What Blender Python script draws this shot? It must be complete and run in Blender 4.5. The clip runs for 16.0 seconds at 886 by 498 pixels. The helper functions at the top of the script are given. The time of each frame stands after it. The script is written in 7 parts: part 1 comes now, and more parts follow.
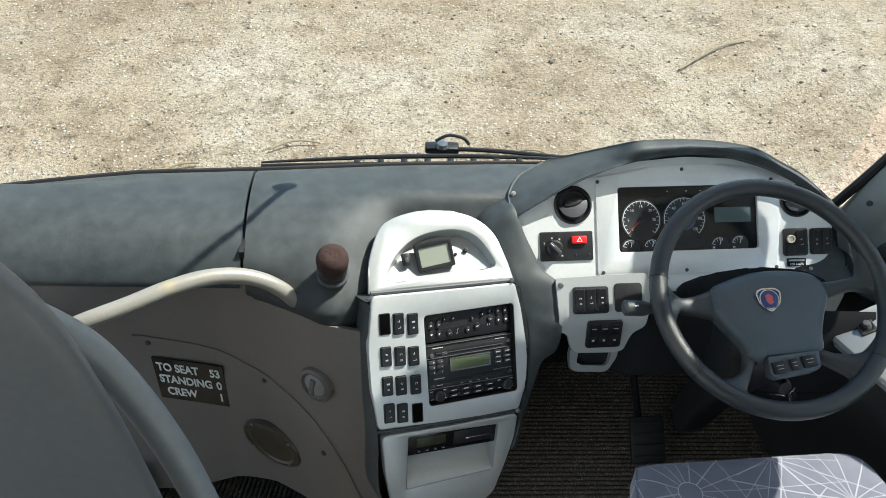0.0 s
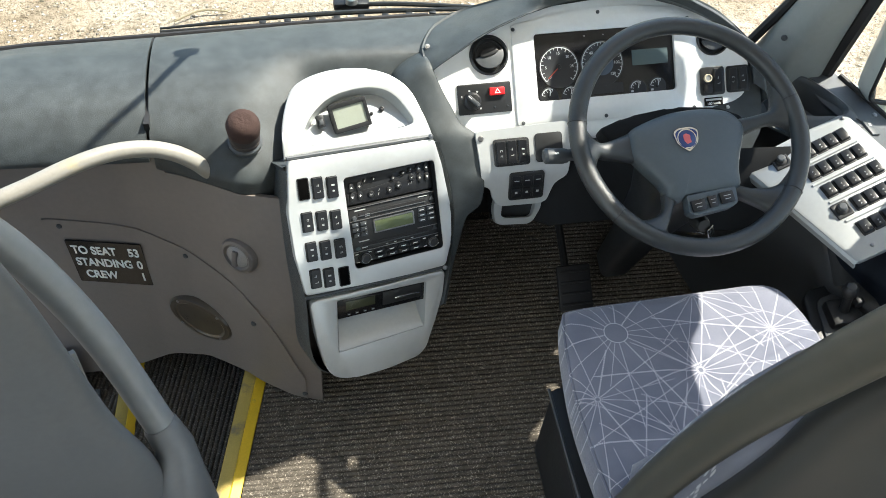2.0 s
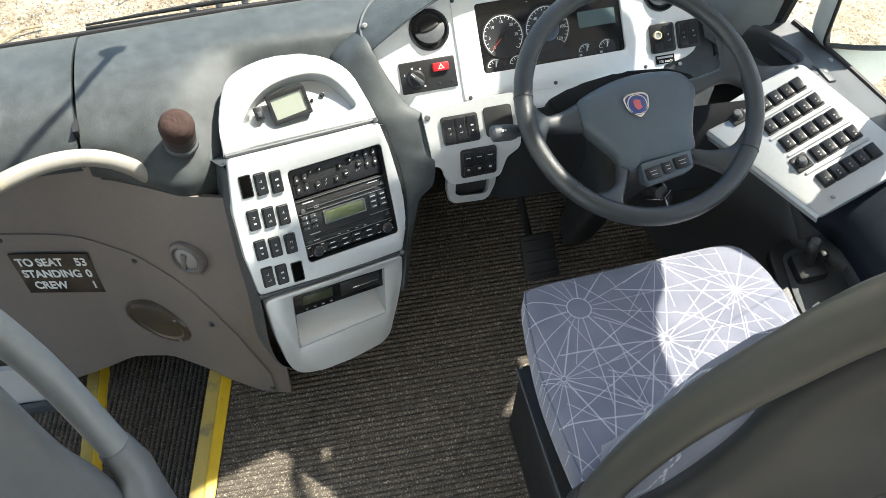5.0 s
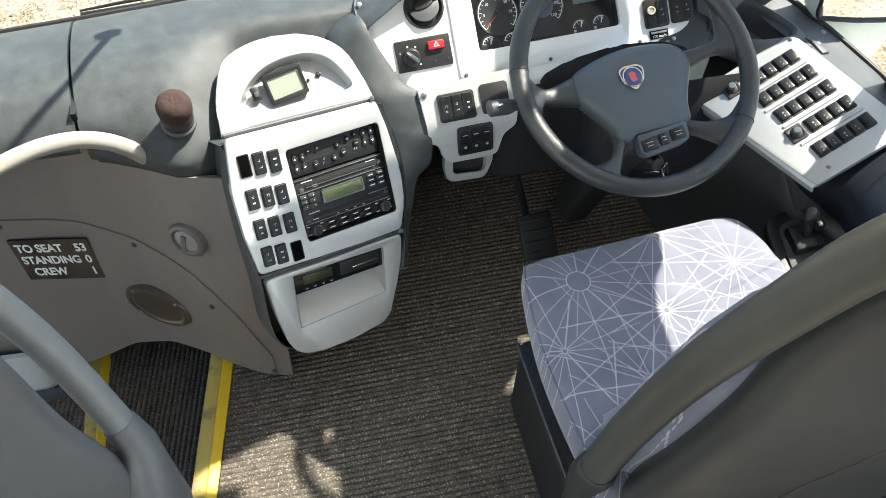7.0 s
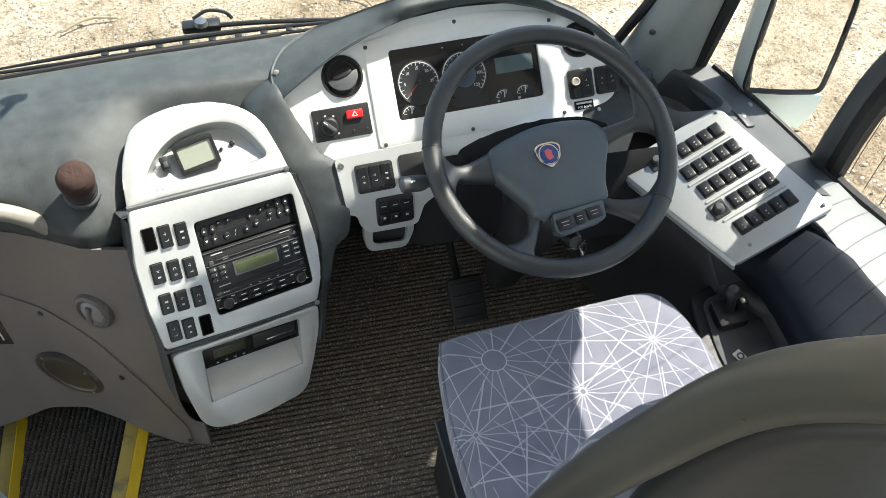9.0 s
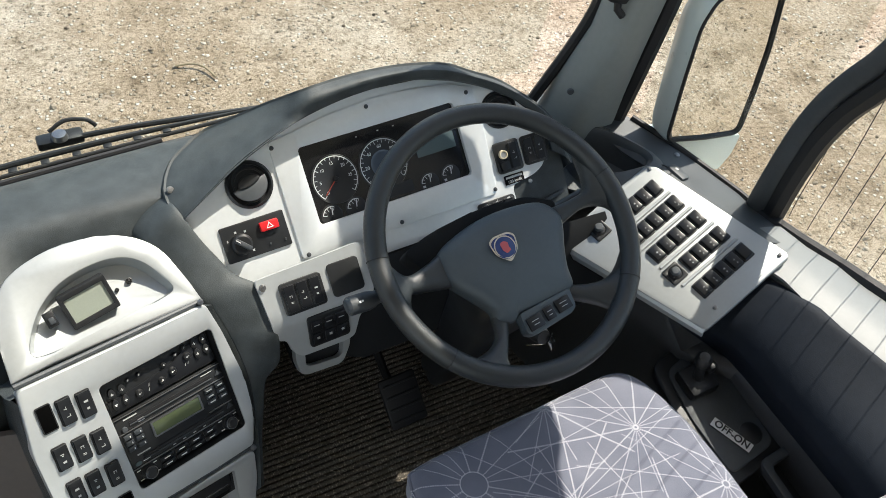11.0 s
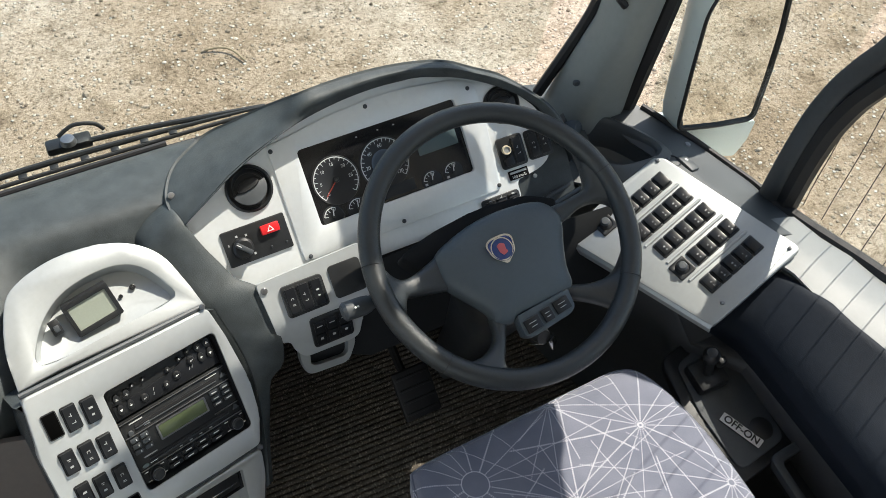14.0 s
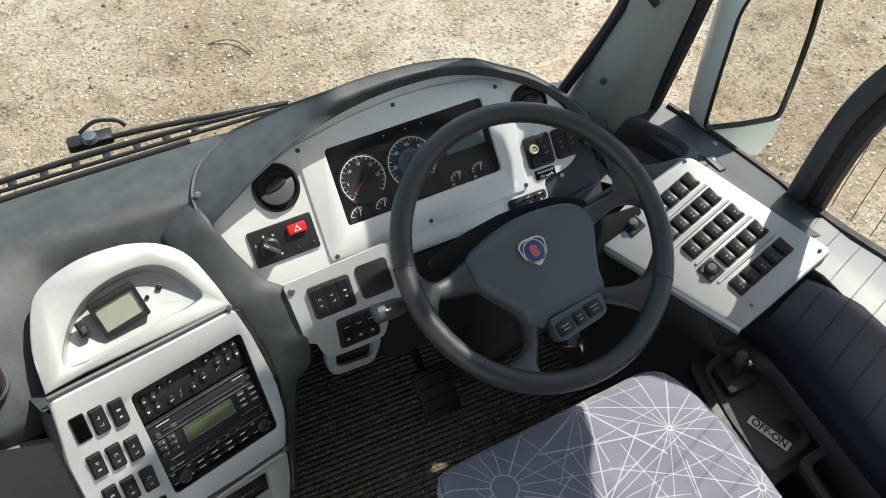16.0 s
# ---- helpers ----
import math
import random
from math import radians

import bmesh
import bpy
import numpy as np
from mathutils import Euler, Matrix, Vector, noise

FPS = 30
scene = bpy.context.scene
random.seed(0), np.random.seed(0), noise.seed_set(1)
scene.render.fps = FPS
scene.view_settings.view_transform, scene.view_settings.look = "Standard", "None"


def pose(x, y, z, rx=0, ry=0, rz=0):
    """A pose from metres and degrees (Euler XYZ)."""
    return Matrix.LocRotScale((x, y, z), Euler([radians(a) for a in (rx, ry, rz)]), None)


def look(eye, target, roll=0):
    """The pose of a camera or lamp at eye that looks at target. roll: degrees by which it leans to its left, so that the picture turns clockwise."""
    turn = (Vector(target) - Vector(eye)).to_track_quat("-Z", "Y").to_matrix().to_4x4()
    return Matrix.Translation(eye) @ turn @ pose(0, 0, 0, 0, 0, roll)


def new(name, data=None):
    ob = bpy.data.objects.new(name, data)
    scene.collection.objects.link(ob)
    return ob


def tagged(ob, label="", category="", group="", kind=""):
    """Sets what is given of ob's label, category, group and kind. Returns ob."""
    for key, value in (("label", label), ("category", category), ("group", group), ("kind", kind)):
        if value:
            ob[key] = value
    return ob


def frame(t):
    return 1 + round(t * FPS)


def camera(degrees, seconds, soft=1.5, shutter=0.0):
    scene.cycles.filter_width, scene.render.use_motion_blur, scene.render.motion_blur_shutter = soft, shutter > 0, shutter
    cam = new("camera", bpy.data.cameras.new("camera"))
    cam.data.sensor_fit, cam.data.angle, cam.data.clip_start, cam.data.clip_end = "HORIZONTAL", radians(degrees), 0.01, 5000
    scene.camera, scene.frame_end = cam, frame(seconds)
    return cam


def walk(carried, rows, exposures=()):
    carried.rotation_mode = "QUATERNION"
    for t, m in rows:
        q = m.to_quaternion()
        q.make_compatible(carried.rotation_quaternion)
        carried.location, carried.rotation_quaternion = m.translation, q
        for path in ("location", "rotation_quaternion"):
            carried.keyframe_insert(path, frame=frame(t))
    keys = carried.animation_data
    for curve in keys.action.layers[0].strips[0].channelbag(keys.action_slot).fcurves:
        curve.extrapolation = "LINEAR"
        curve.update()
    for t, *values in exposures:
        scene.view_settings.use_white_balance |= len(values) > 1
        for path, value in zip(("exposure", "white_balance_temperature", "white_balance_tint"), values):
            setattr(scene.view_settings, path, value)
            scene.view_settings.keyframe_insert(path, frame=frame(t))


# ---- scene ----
cam = camera(52.623, 16.0, soft=0.7)
CAM_ROWS = [
    (0.0, look((-0.1003, -0.1304, 1.8310), (-0.0280, 0.6092, 1.1618), 4.656)),
    (0.5, look((-0.0519, -0.1165, 1.8325), (0.0595, 0.6098, 1.1542), 5.499)),
    (1.0, look((-0.0531, -0.1163, 1.8256), (0.0627, 0.5845, 1.1217), 5.159)),
    (1.5, look((-0.0402, -0.1136, 1.8123), (0.0897, 0.5301, 1.0581), 5.424)),
    (2.0, look((-0.0776, -0.1280, 1.7971), (0.0670, 0.5002, 1.0327), 6.227)),
    (2.5, look((-0.0526, -0.1221, 1.8001), (0.1118, 0.5071, 1.0404), 6.511)),
    (3.0, look((-0.0307, -0.1095, 1.8064), (0.1452, 0.5222, 1.0514), 6.151)),
    (3.5, look((-0.0508, -0.0957, 1.7971), (0.1250, 0.5462, 1.0508), 4.696)),
    (4.0, look((-0.0160, -0.0930, 1.8066), (0.1621, 0.5572, 1.0680), 4.186)),
    (4.5, look((0.0034, -0.0654, 1.8012), (0.1605, 0.5232, 1.0082), 3.474)),
    (4.7, look((-0.0075, -0.0594, 1.8034), (0.1501, 0.5233, 1.0062), 3.571)),
    (7.0, look((-0.0272, -0.0924, 1.7848), (0.1353, 0.4866, 0.9859), 2.754)),
    (7.5, look((-0.0103, -0.1116, 1.7848), (0.1427, 0.4669, 0.9836), 1.881)),
    (8.0, look((-0.0174, -0.1268, 1.7883), (0.1358, 0.4510, 0.9866), 2.104)),
    (8.5, look((0.0125, -0.0867, 1.7861), (0.2116, 0.4822, 0.9882), 6.115)),
    (9.0, look((0.1003, -0.0228, 1.8139), (0.2942, 0.5708, 1.0328), 5.362)),
    (9.5, look((0.1250, 0.0546, 1.8071), (0.3156, 0.6628, 1.0365), 1.541)),
    (10.0, look((0.0030, 0.1794, 1.7558), (0.3121, 0.7731, 1.0129), 7.083)),
    (10.2, look((0.0048, 0.2285, 1.7225), (0.3646, 0.7999, 0.9849), 9.876)),
    (12.3, look((0.0495, 0.2566, 1.7812), (0.3874, 0.8164, 1.0246), 6.000)),
    (12.5, look((0.0664, 0.2636, 1.7863), (0.3892, 0.8234, 1.0231), 5.262)),
    (13.0, look((0.0570, 0.2698, 1.7778), (0.3784, 0.8177, 1.0054), 5.840)),
    (13.5, look((0.0873, 0.2667, 1.7774), (0.4065, 0.8151, 1.0045), 5.669)),
    (14.0, look((0.0941, 0.2491, 1.7721), (0.4048, 0.8048, 1.0009), 4.866)),
    (14.5, look((0.0756, 0.2767, 1.7756), (0.3844, 0.8326, 1.0039), 4.812)),
    (15.0, look((0.0629, 0.2813, 1.7740), (0.3704, 0.8383, 1.0025), 4.768)),
    (15.5, look((0.0615, 0.2896, 1.7732), (0.3663, 0.8439, 0.9986), 4.776)),
    (16.0, look((0.0574, 0.2918, 1.7668), (0.3682, 0.8387, 0.9894), 5.454)),
]
walk(cam, CAM_ROWS, [(0.0, 0.84, 6450, 4), (1.0, 1.10, 6500, 4), (2.0, 1.42, 6700, 6), (3.5, 1.50, 6800, 7), (4.7, 1.64, 6800, 7), (8.2, 1.74, 6850, 7), (9.0, 1.36, 6800, 7), (9.6, 0.86, 6700, 7), (10.2, 0.78, 6750, 8), (12.3, 0.76, 6750, 8), (16.0, 0.74, 6750, 8)])

# world and sun
SUN_DIR = Vector((0.65, 0.24, 1.0)).normalized()
world = bpy.data.worlds.new("sky")
scene.world = world
world.use_nodes = True
wt = world.node_tree
sky = wt.nodes.new("ShaderNodeTexSky")
sky.sky_type = "NISHITA"
sky.sun_disc = False
sky.sun_elevation = math.asin(SUN_DIR.z)
sky.sun_rotation = math.atan2(SUN_DIR.x, SUN_DIR.y)
wt.nodes["Background"].inputs["Strength"].default_value = 0.15
wt.links.new(sky.outputs["Color"], wt.nodes["Background"].inputs["Color"])
sun_data = bpy.data.lights.new("sun", "SUN")
sun_data.energy, sun_data.angle, sun_data.color = 4.4, radians(0.53), (1.0, 0.95, 0.87)
sun = new("sun", sun_data)
sun.matrix_world = look(SUN_DIR * 30, (0, 0, 0))



def sky_window(name, m, w, h, power):
    """A fill lamp added for the sky's light in an unseen passenger window behind the cab."""
    la = bpy.data.lights.new(name, "AREA")
    la.shape, la.size, la.size_y, la.energy, la.color = "RECTANGLE", w, h, power, (0.93, 0.97, 1.0)
    ob = new(name, la)
    ob.matrix_world = m


sky_window("window_fill_left", look((-1.165, -1.2, 1.28), (0.6, -0.6, 0.9)), 2.0, 0.85, 8)
sky_window("window_fill_right", look((1.25, -1.1, 1.05), (-0.6, -0.5, 0.7)), 2.0, 0.8, 3)


# ---- materials ----
def material(name, color, rough=0.5, metal=0.0, var=0.12, scale=6.0, grain=0.0, grain_scale=900.0, spec=0.5, coat=0.0, wear=None):
    """A surface with two scales of variation in colour and roughness, and a fine grain bump."""
    m = bpy.data.materials.new(name)
    m.use_nodes = True
    nt = m.node_tree
    b = nt.nodes["Principled BSDF"]
    tc = nt.nodes.new("ShaderNodeTexCoord")
    n1 = nt.nodes.new("ShaderNodeTexNoise")
    n1.inputs["Scale"].default_value = scale
    n1.inputs["Detail"].default_value = 6
    n2 = nt.nodes.new("ShaderNodeTexNoise")
    n2.inputs["Scale"].default_value = scale * 22
    n2.inputs["Detail"].default_value = 3
    nt.links.new(tc.outputs["Object"], n1.inputs["Vector"])
    nt.links.new(tc.outputs["Object"], n2.inputs["Vector"])
    mix = nt.nodes.new("ShaderNodeMix")
    mix.inputs["Factor"].default_value = 0.4
    nt.links.new(n1.outputs["Fac"], mix.inputs["A"])
    nt.links.new(n2.outputs["Fac"], mix.inputs["B"])
    ramp = nt.nodes.new("ShaderNodeValToRGB")
    e = ramp.color_ramp.elements
    e[0].position, e[1].position = 0.3, 0.7
    e[0].color = (*[c * (1 - var) for c in color], 1)
    e[1].color = (*[min(1, c * (1 + var)) for c in color], 1)
    nt.links.new(mix.outputs["Result"], ramp.inputs["Fac"])
    last = ramp.outputs["Color"]
    if wear:
        n3 = nt.nodes.new("ShaderNodeTexNoise")
        n3.inputs["Scale"].default_value = wear[1]
        n3.inputs["Detail"].default_value = 8
        n3.inputs["Roughness"].default_value = 0.65
        nt.links.new(tc.outputs["Object"], n3.inputs["Vector"])
        r3 = nt.nodes.new("ShaderNodeValToRGB")
        r3.color_ramp.elements[0].position, r3.color_ramp.elements[1].position = wear[2], wear[2] + 0.12
        nt.links.new(n3.outputs["Fac"], r3.inputs["Fac"])
        m3 = nt.nodes.new("ShaderNodeMix")
        m3.data_type = "RGBA"
        nt.links.new(r3.outputs["Color"], m3.inputs["Factor"])
        nt.links.new(last, m3.inputs[6])
        m3.inputs[7].default_value = (*wear[0], 1)
        last = m3.outputs[2]
    nt.links.new(last, b.inputs["Base Color"])
    rr = nt.nodes.new("ShaderNodeMapRange")
    rr.inputs["To Min"].default_value, rr.inputs["To Max"].default_value = max(0.03, rough - 0.1), min(1, rough + 0.1)
    nt.links.new(mix.outputs["Result"], rr.inputs["Value"])
    nt.links.new(rr.outputs["Result"], b.inputs["Roughness"])
    b.inputs["Metallic"].default_value = metal
    b.inputs["Specular IOR Level"].default_value = spec
    b.inputs["Coat Weight"].default_value = coat
    if grain:
        g = nt.nodes.new("ShaderNodeTexNoise")
        g.inputs["Scale"].default_value = grain_scale
        g.inputs["Detail"].default_value = 2
        nt.links.new(tc.outputs["Object"], g.inputs["Vector"])
        bp = nt.nodes.new("ShaderNodeBump")
        bp.inputs["Strength"].default_value = grain
        bp.inputs["Distance"].default_value = 0.0006
        nt.links.new(g.outputs["Fac"], bp.inputs["Height"])
        nt.links.new(bp.outputs["Normal"], b.inputs["Normal"])
    return m


def glass_mat(name, color=(1, 1, 1), rough=0.0):
    m = bpy.data.materials.new(name)
    m.use_nodes = True
    nt = m.node_tree
    nt.nodes.remove(nt.nodes["Principled BSDF"])
    tr = nt.nodes.new("ShaderNodeBsdfTransparent")
    tr.inputs["Color"].default_value = (*color, 1)
    gl = nt.nodes.new("ShaderNodeBsdfGlossy")
    gl.inputs["Roughness"].default_value = rough
    mx = nt.nodes.new("ShaderNodeMixShader")
    mx.inputs["Fac"].default_value = 0.035
    nt.links.new(tr.outputs["BSDF"], mx.inputs[1])
    nt.links.new(gl.outputs["BSDF"], mx.inputs[2])
    nt.links.new(mx.outputs["Shader"], nt.nodes["Material Output"].inputs["Surface"])
    return m


M_PAD = material("dash_vinyl", (0.049, 0.058, 0.061), 0.48, var=0.42, scale=34, grain=0.9, grain_scale=1000, spec=0.4)
M_WALL = material("lower_dash_plastic", (0.185, 0.162, 0.148), 0.5, var=0.1, scale=4, grain=0.4, grain_scale=800)
# one silver paint; the copies carry light and shade in their colour
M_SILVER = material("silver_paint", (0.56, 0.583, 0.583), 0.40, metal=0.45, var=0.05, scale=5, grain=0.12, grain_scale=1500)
# lightened copy for the sunlit fascia
M_SILVERLIT = material("silver_paint_lit", (0.76, 0.785, 0.785), 0.42, metal=0.35, var=0.05, scale=5, grain=0.12, grain_scale=1500)
# dimmed copy for pod, recesses, slot and pocket
M_SILVERDIM = material("silver_paint_dim", (0.42, 0.44, 0.44), 0.40, metal=0.4, var=0.06, scale=7, grain=0.12, grain_scale=1500)
# darkened copy for the shaded side key panel
M_SIDESILVER = material("silver_paint_side_dim", (0.35, 0.368, 0.37), 0.42, metal=0.6, var=0.05, scale=6, grain=0.15, grain_scale=1500)
M_MATTE = material("matte_black", (0.014, 0.015, 0.016), 0.8, var=0.2, scale=15, grain=0.4, spec=0.15)
M_BLACK = material("black_plastic", (0.016, 0.017, 0.018), 0.42, var=0.2, scale=20, grain=0.3)
M_GLOSSBLACK = material("glossy_black", (0.01, 0.01, 0.011), 0.15, var=0.1, scale=20)
M_KEY = material("key_rubber", (0.012, 0.013, 0.015), 0.36, var=0.15, scale=30, grain=0.15, spec=0.4)
M_DGREY = material("dark_grey_plastic", (0.055, 0.062, 0.068), 0.5, var=0.15, scale=8, grain=0.4)
M_WHEEL = material("wheel_leather", (0.028, 0.032, 0.034), 0.32, var=0.15, scale=8, grain=0.7, grain_scale=1200)
M_HUB = material("hub_plastic", (0.060, 0.077, 0.089), 0.45, var=0.12, scale=6, grain=0.7, grain_scale=1100)
M_RIM = material("partition_plastic", (0.062, 0.062, 0.054), 0.36, var=0.14, scale=3, grain=0.2, wear=((0.16, 0.12, 0.05), 2.2, 0.66))
M_DOOR = material("pale_door", (0.52, 0.53, 0.52), 0.5, var=0.06, scale=5, grain=0.2)
M_GRILLE = material("dusty_grille", (0.13, 0.105, 0.075), 0.8, var=0.3, scale=30, grain=0.8)
M_RIMBROWN = material("worn_rim", (0.06, 0.048, 0.035), 0.3, var=0.4, scale=30)
M_SLEEVE = material("mic_sleeve", (0.035, 0.028, 0.026), 0.7, var=0.2, scale=30, grain=0.6)
M_LINER = material("side_lining", (0.048, 0.050, 0.052), 0.55, var=0.2, scale=6, grain=0.4)
M_ARM = material("armrest_vinyl", (0.011, 0.015, 0.022), 0.62, var=0.2, scale=5, grain=0.5, spec=0.15)
M_CREAM = material("cream_ring", (0.62, 0.55, 0.40), 0.4, var=0.05)
M_LAMPBEZEL = material("lamp_bezel", (0.12, 0.11, 0.105), 0.4, var=0.15, scale=10)
M_LENS = material("frosted_lens", (0.30, 0.29, 0.28), 0.2, var=0.2, scale=25)
M_HOLE = material("slot_dark", (0.003, 0.003, 0.003), 0.95, var=0.1, spec=0.02)
M_SCUFF = material("scuff", (0.06, 0.035, 0.025), 0.8, var=0.3, scale=60)
# greyer partition plastics, lightened for the stronger light on the door side
M_DOORRIM = material("door_partition_lit", (0.19, 0.20, 0.206), 0.36, var=0.12, scale=3, grain=0.2)
M_DOORSHELL = material("door_shell_lit", (0.105, 0.11, 0.114), 0.42, var=0.12, scale=4, grain=0.25)
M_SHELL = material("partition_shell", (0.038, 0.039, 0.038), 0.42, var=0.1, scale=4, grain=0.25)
M_RAIL = material("painted_rail", (0.33, 0.315, 0.28), 0.35, metal=0.2, var=0.1, scale=9, wear=((0.5, 0.42, 0.22), 6, 0.6))
M_YELLOW = material("yellow_nosing", (0.78, 0.53, 0.03), 0.5, var=0.12, scale=12, wear=((0.3, 0.25, 0.1), 14, 0.62))
M_YELLOW2 = material("worn_yellow_grip", (0.50, 0.38, 0.10), 0.7, var=0.15, scale=14, grain=0.5, wear=((0.25, 0.21, 0.12), 18, 0.55))
M_CARPET = material("rib_carpet", (0.092, 0.081, 0.067), 0.95, var=0.45, scale=40, grain=1.0, grain_scale=500, spec=0.1, wear=((0.42, 0.375, 0.31), 260, 0.54))
M_FOAM = material("foam_cover", (0.055, 0.036, 0.032), 0.95, var=0.25, scale=60, grain=1.0, grain_scale=400, spec=0.1)
M_WHITE = material("white_print", (0.75, 0.76, 0.75), 0.6, var=0.04)
M_PRINT = material("grey_print", (0.45, 0.46, 0.46), 0.6, var=0.04)
M_RED = material("red_button", (0.75, 0.02, 0.025), 0.35, var=0.05)
M_CREST = material("crest_red", (0.5, 0.10, 0.11), 0.4, var=0.1)
M_NEEDLE = material("needle_red", (0.35, 0.05, 0.03), 0.5, var=0.05)
M_DIALPRINT = material("dial_print", (0.60, 0.62, 0.62), 0.6, var=0.05)
M_DIALBLUE = material("dial_ring", (0.10, 0.13, 0.17), 0.4, var=0.05)
M_LCD = material("lcd", (0.33, 0.36, 0.30), 0.25, var=0.05, scale=15)
M_LCDG = material("lcd_green", (0.12, 0.15, 0.075), 0.25, var=0.05, scale=15)
M_LCDDIM = material("lcd_dim", (0.045, 0.05, 0.03), 0.25, var=0.2, scale=40)
M_LCDB = material("lcd_blue", (0.085, 0.12, 0.125), 0.2, var=0.04, scale=15)
M_CHROME = material("chrome", (0.7, 0.7, 0.7), 0.18, metal=1.0, var=0.05)
M_SCREW = material("screw_metal", (0.3, 0.3, 0.3), 0.35, metal=0.9, var=0.1)
M_BODY = material("pale_green_paint", (0.62, 0.68, 0.65), 0.3, var=0.04, scale=3, coat=0.3)
M_PILLAR = material("pillar_trim", (0.21, 0.225, 0.216), 0.55, var=0.08, scale=4, grain=0.3)
M_RUBBER = material("rubber", (0.012, 0.012, 0.013), 0.6, var=0.2, scale=15, grain=0.3)
M_LINING = material("roof_lining", (0.78, 0.78, 0.75), 0.9, var=0.06, scale=3)
M_BLUE = material("emblem_blue", (0.03, 0.055, 0.17), 0.25, var=0.05)
M_GLASS = glass_mat("window_glass", (0.93, 0.96, 0.95))
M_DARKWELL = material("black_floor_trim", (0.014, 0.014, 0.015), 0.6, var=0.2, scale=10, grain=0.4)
M_WHITECOVER = material("pale_vinyl", (0.19, 0.20, 0.20), 0.5, var=0.06, scale=6, grain=0.3)
mirror_mat = bpy.data.materials.new("mirror_glass")
mirror_mat.use_nodes = True
mirror_mat.node_tree.nodes["Principled BSDF"].inputs["Metallic"].default_value = 1.0
mirror_mat.node_tree.nodes["Principled BSDF"].inputs["Roughness"].default_value = 0.015
mirror_mat.node_tree.nodes["Principled BSDF"].inputs["Base Color"].default_value = (0.80, 0.79, 0.76, 1)
M_MIRROR = mirror_mat


# ---- mesh helpers ----
def part(name, bm, mat, parent=None, label="", m=None, angle=35, smooth=True):
    """Links a bmesh as one mesh object under a thing or a part."""
    bmesh.ops.recalc_face_normals(bm, faces=bm.faces)
    me = bpy.data.meshes.new(name)
    bm.to_mesh(me)
    bm.free()
    me.materials.append(mat)
    if smooth and me.polygons:
        me.polygons.foreach_set("use_smooth", [True] * len(me.polygons))
        me.set_sharp_from_angle(angle=radians(angle))
    ob = new(name, me)
    if parent is not None:
        ob.parent = parent
    if m is not None:
        ob.matrix_local = m
    if label:
        ob["label"] = label
    return ob


def piece(name, src, parent, m):
    """A further piece on the mesh of another one."""
    ob = new(name, src.data)
    ob.parent = parent
    ob.matrix_local = m
    return ob


def thing(name, m, label, category, group="", kind=""):
    ob = new(name)
    ob.empty_display_size = 0.05
    ob.matrix_world = m
    return tagged(ob, label, category, group, kind)


def frame_of(o, r, u):
    """A pose with its x along r, its y along u and its origin at o."""
    r = Vector(r).normalized()
    u = Vector(u)
    u = (u - u.dot(r) * r).normalized()
    n = r.cross(u)
    return Matrix((( r.x, u.x, n.x, o[0]), (r.y, u.y, n.y, o[1]), (r.z, u.z, n.z, o[2]), (0, 0, 0, 1)))


def spline(pts, n=6, closed=False):
    """A smooth curve through the points."""
    pts = [Vector(p) for p in pts]
    out, k = [], len(pts)
    for i in range(k if closed else k - 1):
        p = [pts[(i + j) % k] if closed else pts[min(max(i + j, 0), k - 1)] for j in (-1, 0, 1, 2)]
        for s in range(n):
            t = s / n
            out.append(0.5 * (2 * p[1] + (p[2] - p[0]) * t + (2 * p[0] - 5 * p[1] + 4 * p[2] - p[3]) * t * t + (3 * p[1] - p[0] - 3 * p[2] + p[3]) * t ** 3))
    if not closed:
        out.append(pts[-1])
    return out


def rrect(cx, cy, w, h, r, n=4):
    """A rectangle with round corners, as 2D points."""
    out = []
    for sx, sy, a in ((1, 1, 0), (-1, 1, 90), (-1, -1, 180), (1, -1, 270)):
        for i in range(n + 1):
            b = radians(a + 90 * i / n)
            out.append((cx + sx * (w / 2 - r) + r * math.cos(b), cy + sy * (h / 2 - r) + r * math.sin(b)))
    return out


def round_poly(pts, r, n=4):
    """A polygon with each corner rounded."""
    out, k = [], len(pts)
    for i in range(k):
        p, a, b = Vector(pts[i]).to_2d(), Vector(pts[i - 1]).to_2d(), Vector(pts[(i + 1) % k]).to_2d()
        da, db = (a - p), (b - p)
        d = min(r, da.length * 0.45, db.length * 0.45)
        s, e = p + da.normalized() * d, p + db.normalized() * d
        for j in range(n + 1):
            t = j / n
            q = s * (1 - t) ** 2 + p * 2 * t * (1 - t) + e * t * t
            out.append((q.x, q.y))
    return out


def circle(cx, cy, r, n=28):
    return [(cx + r * math.cos(2 * math.pi * i / n), cy + r * math.sin(2 * math.pi * i / n)) for i in range(n)]


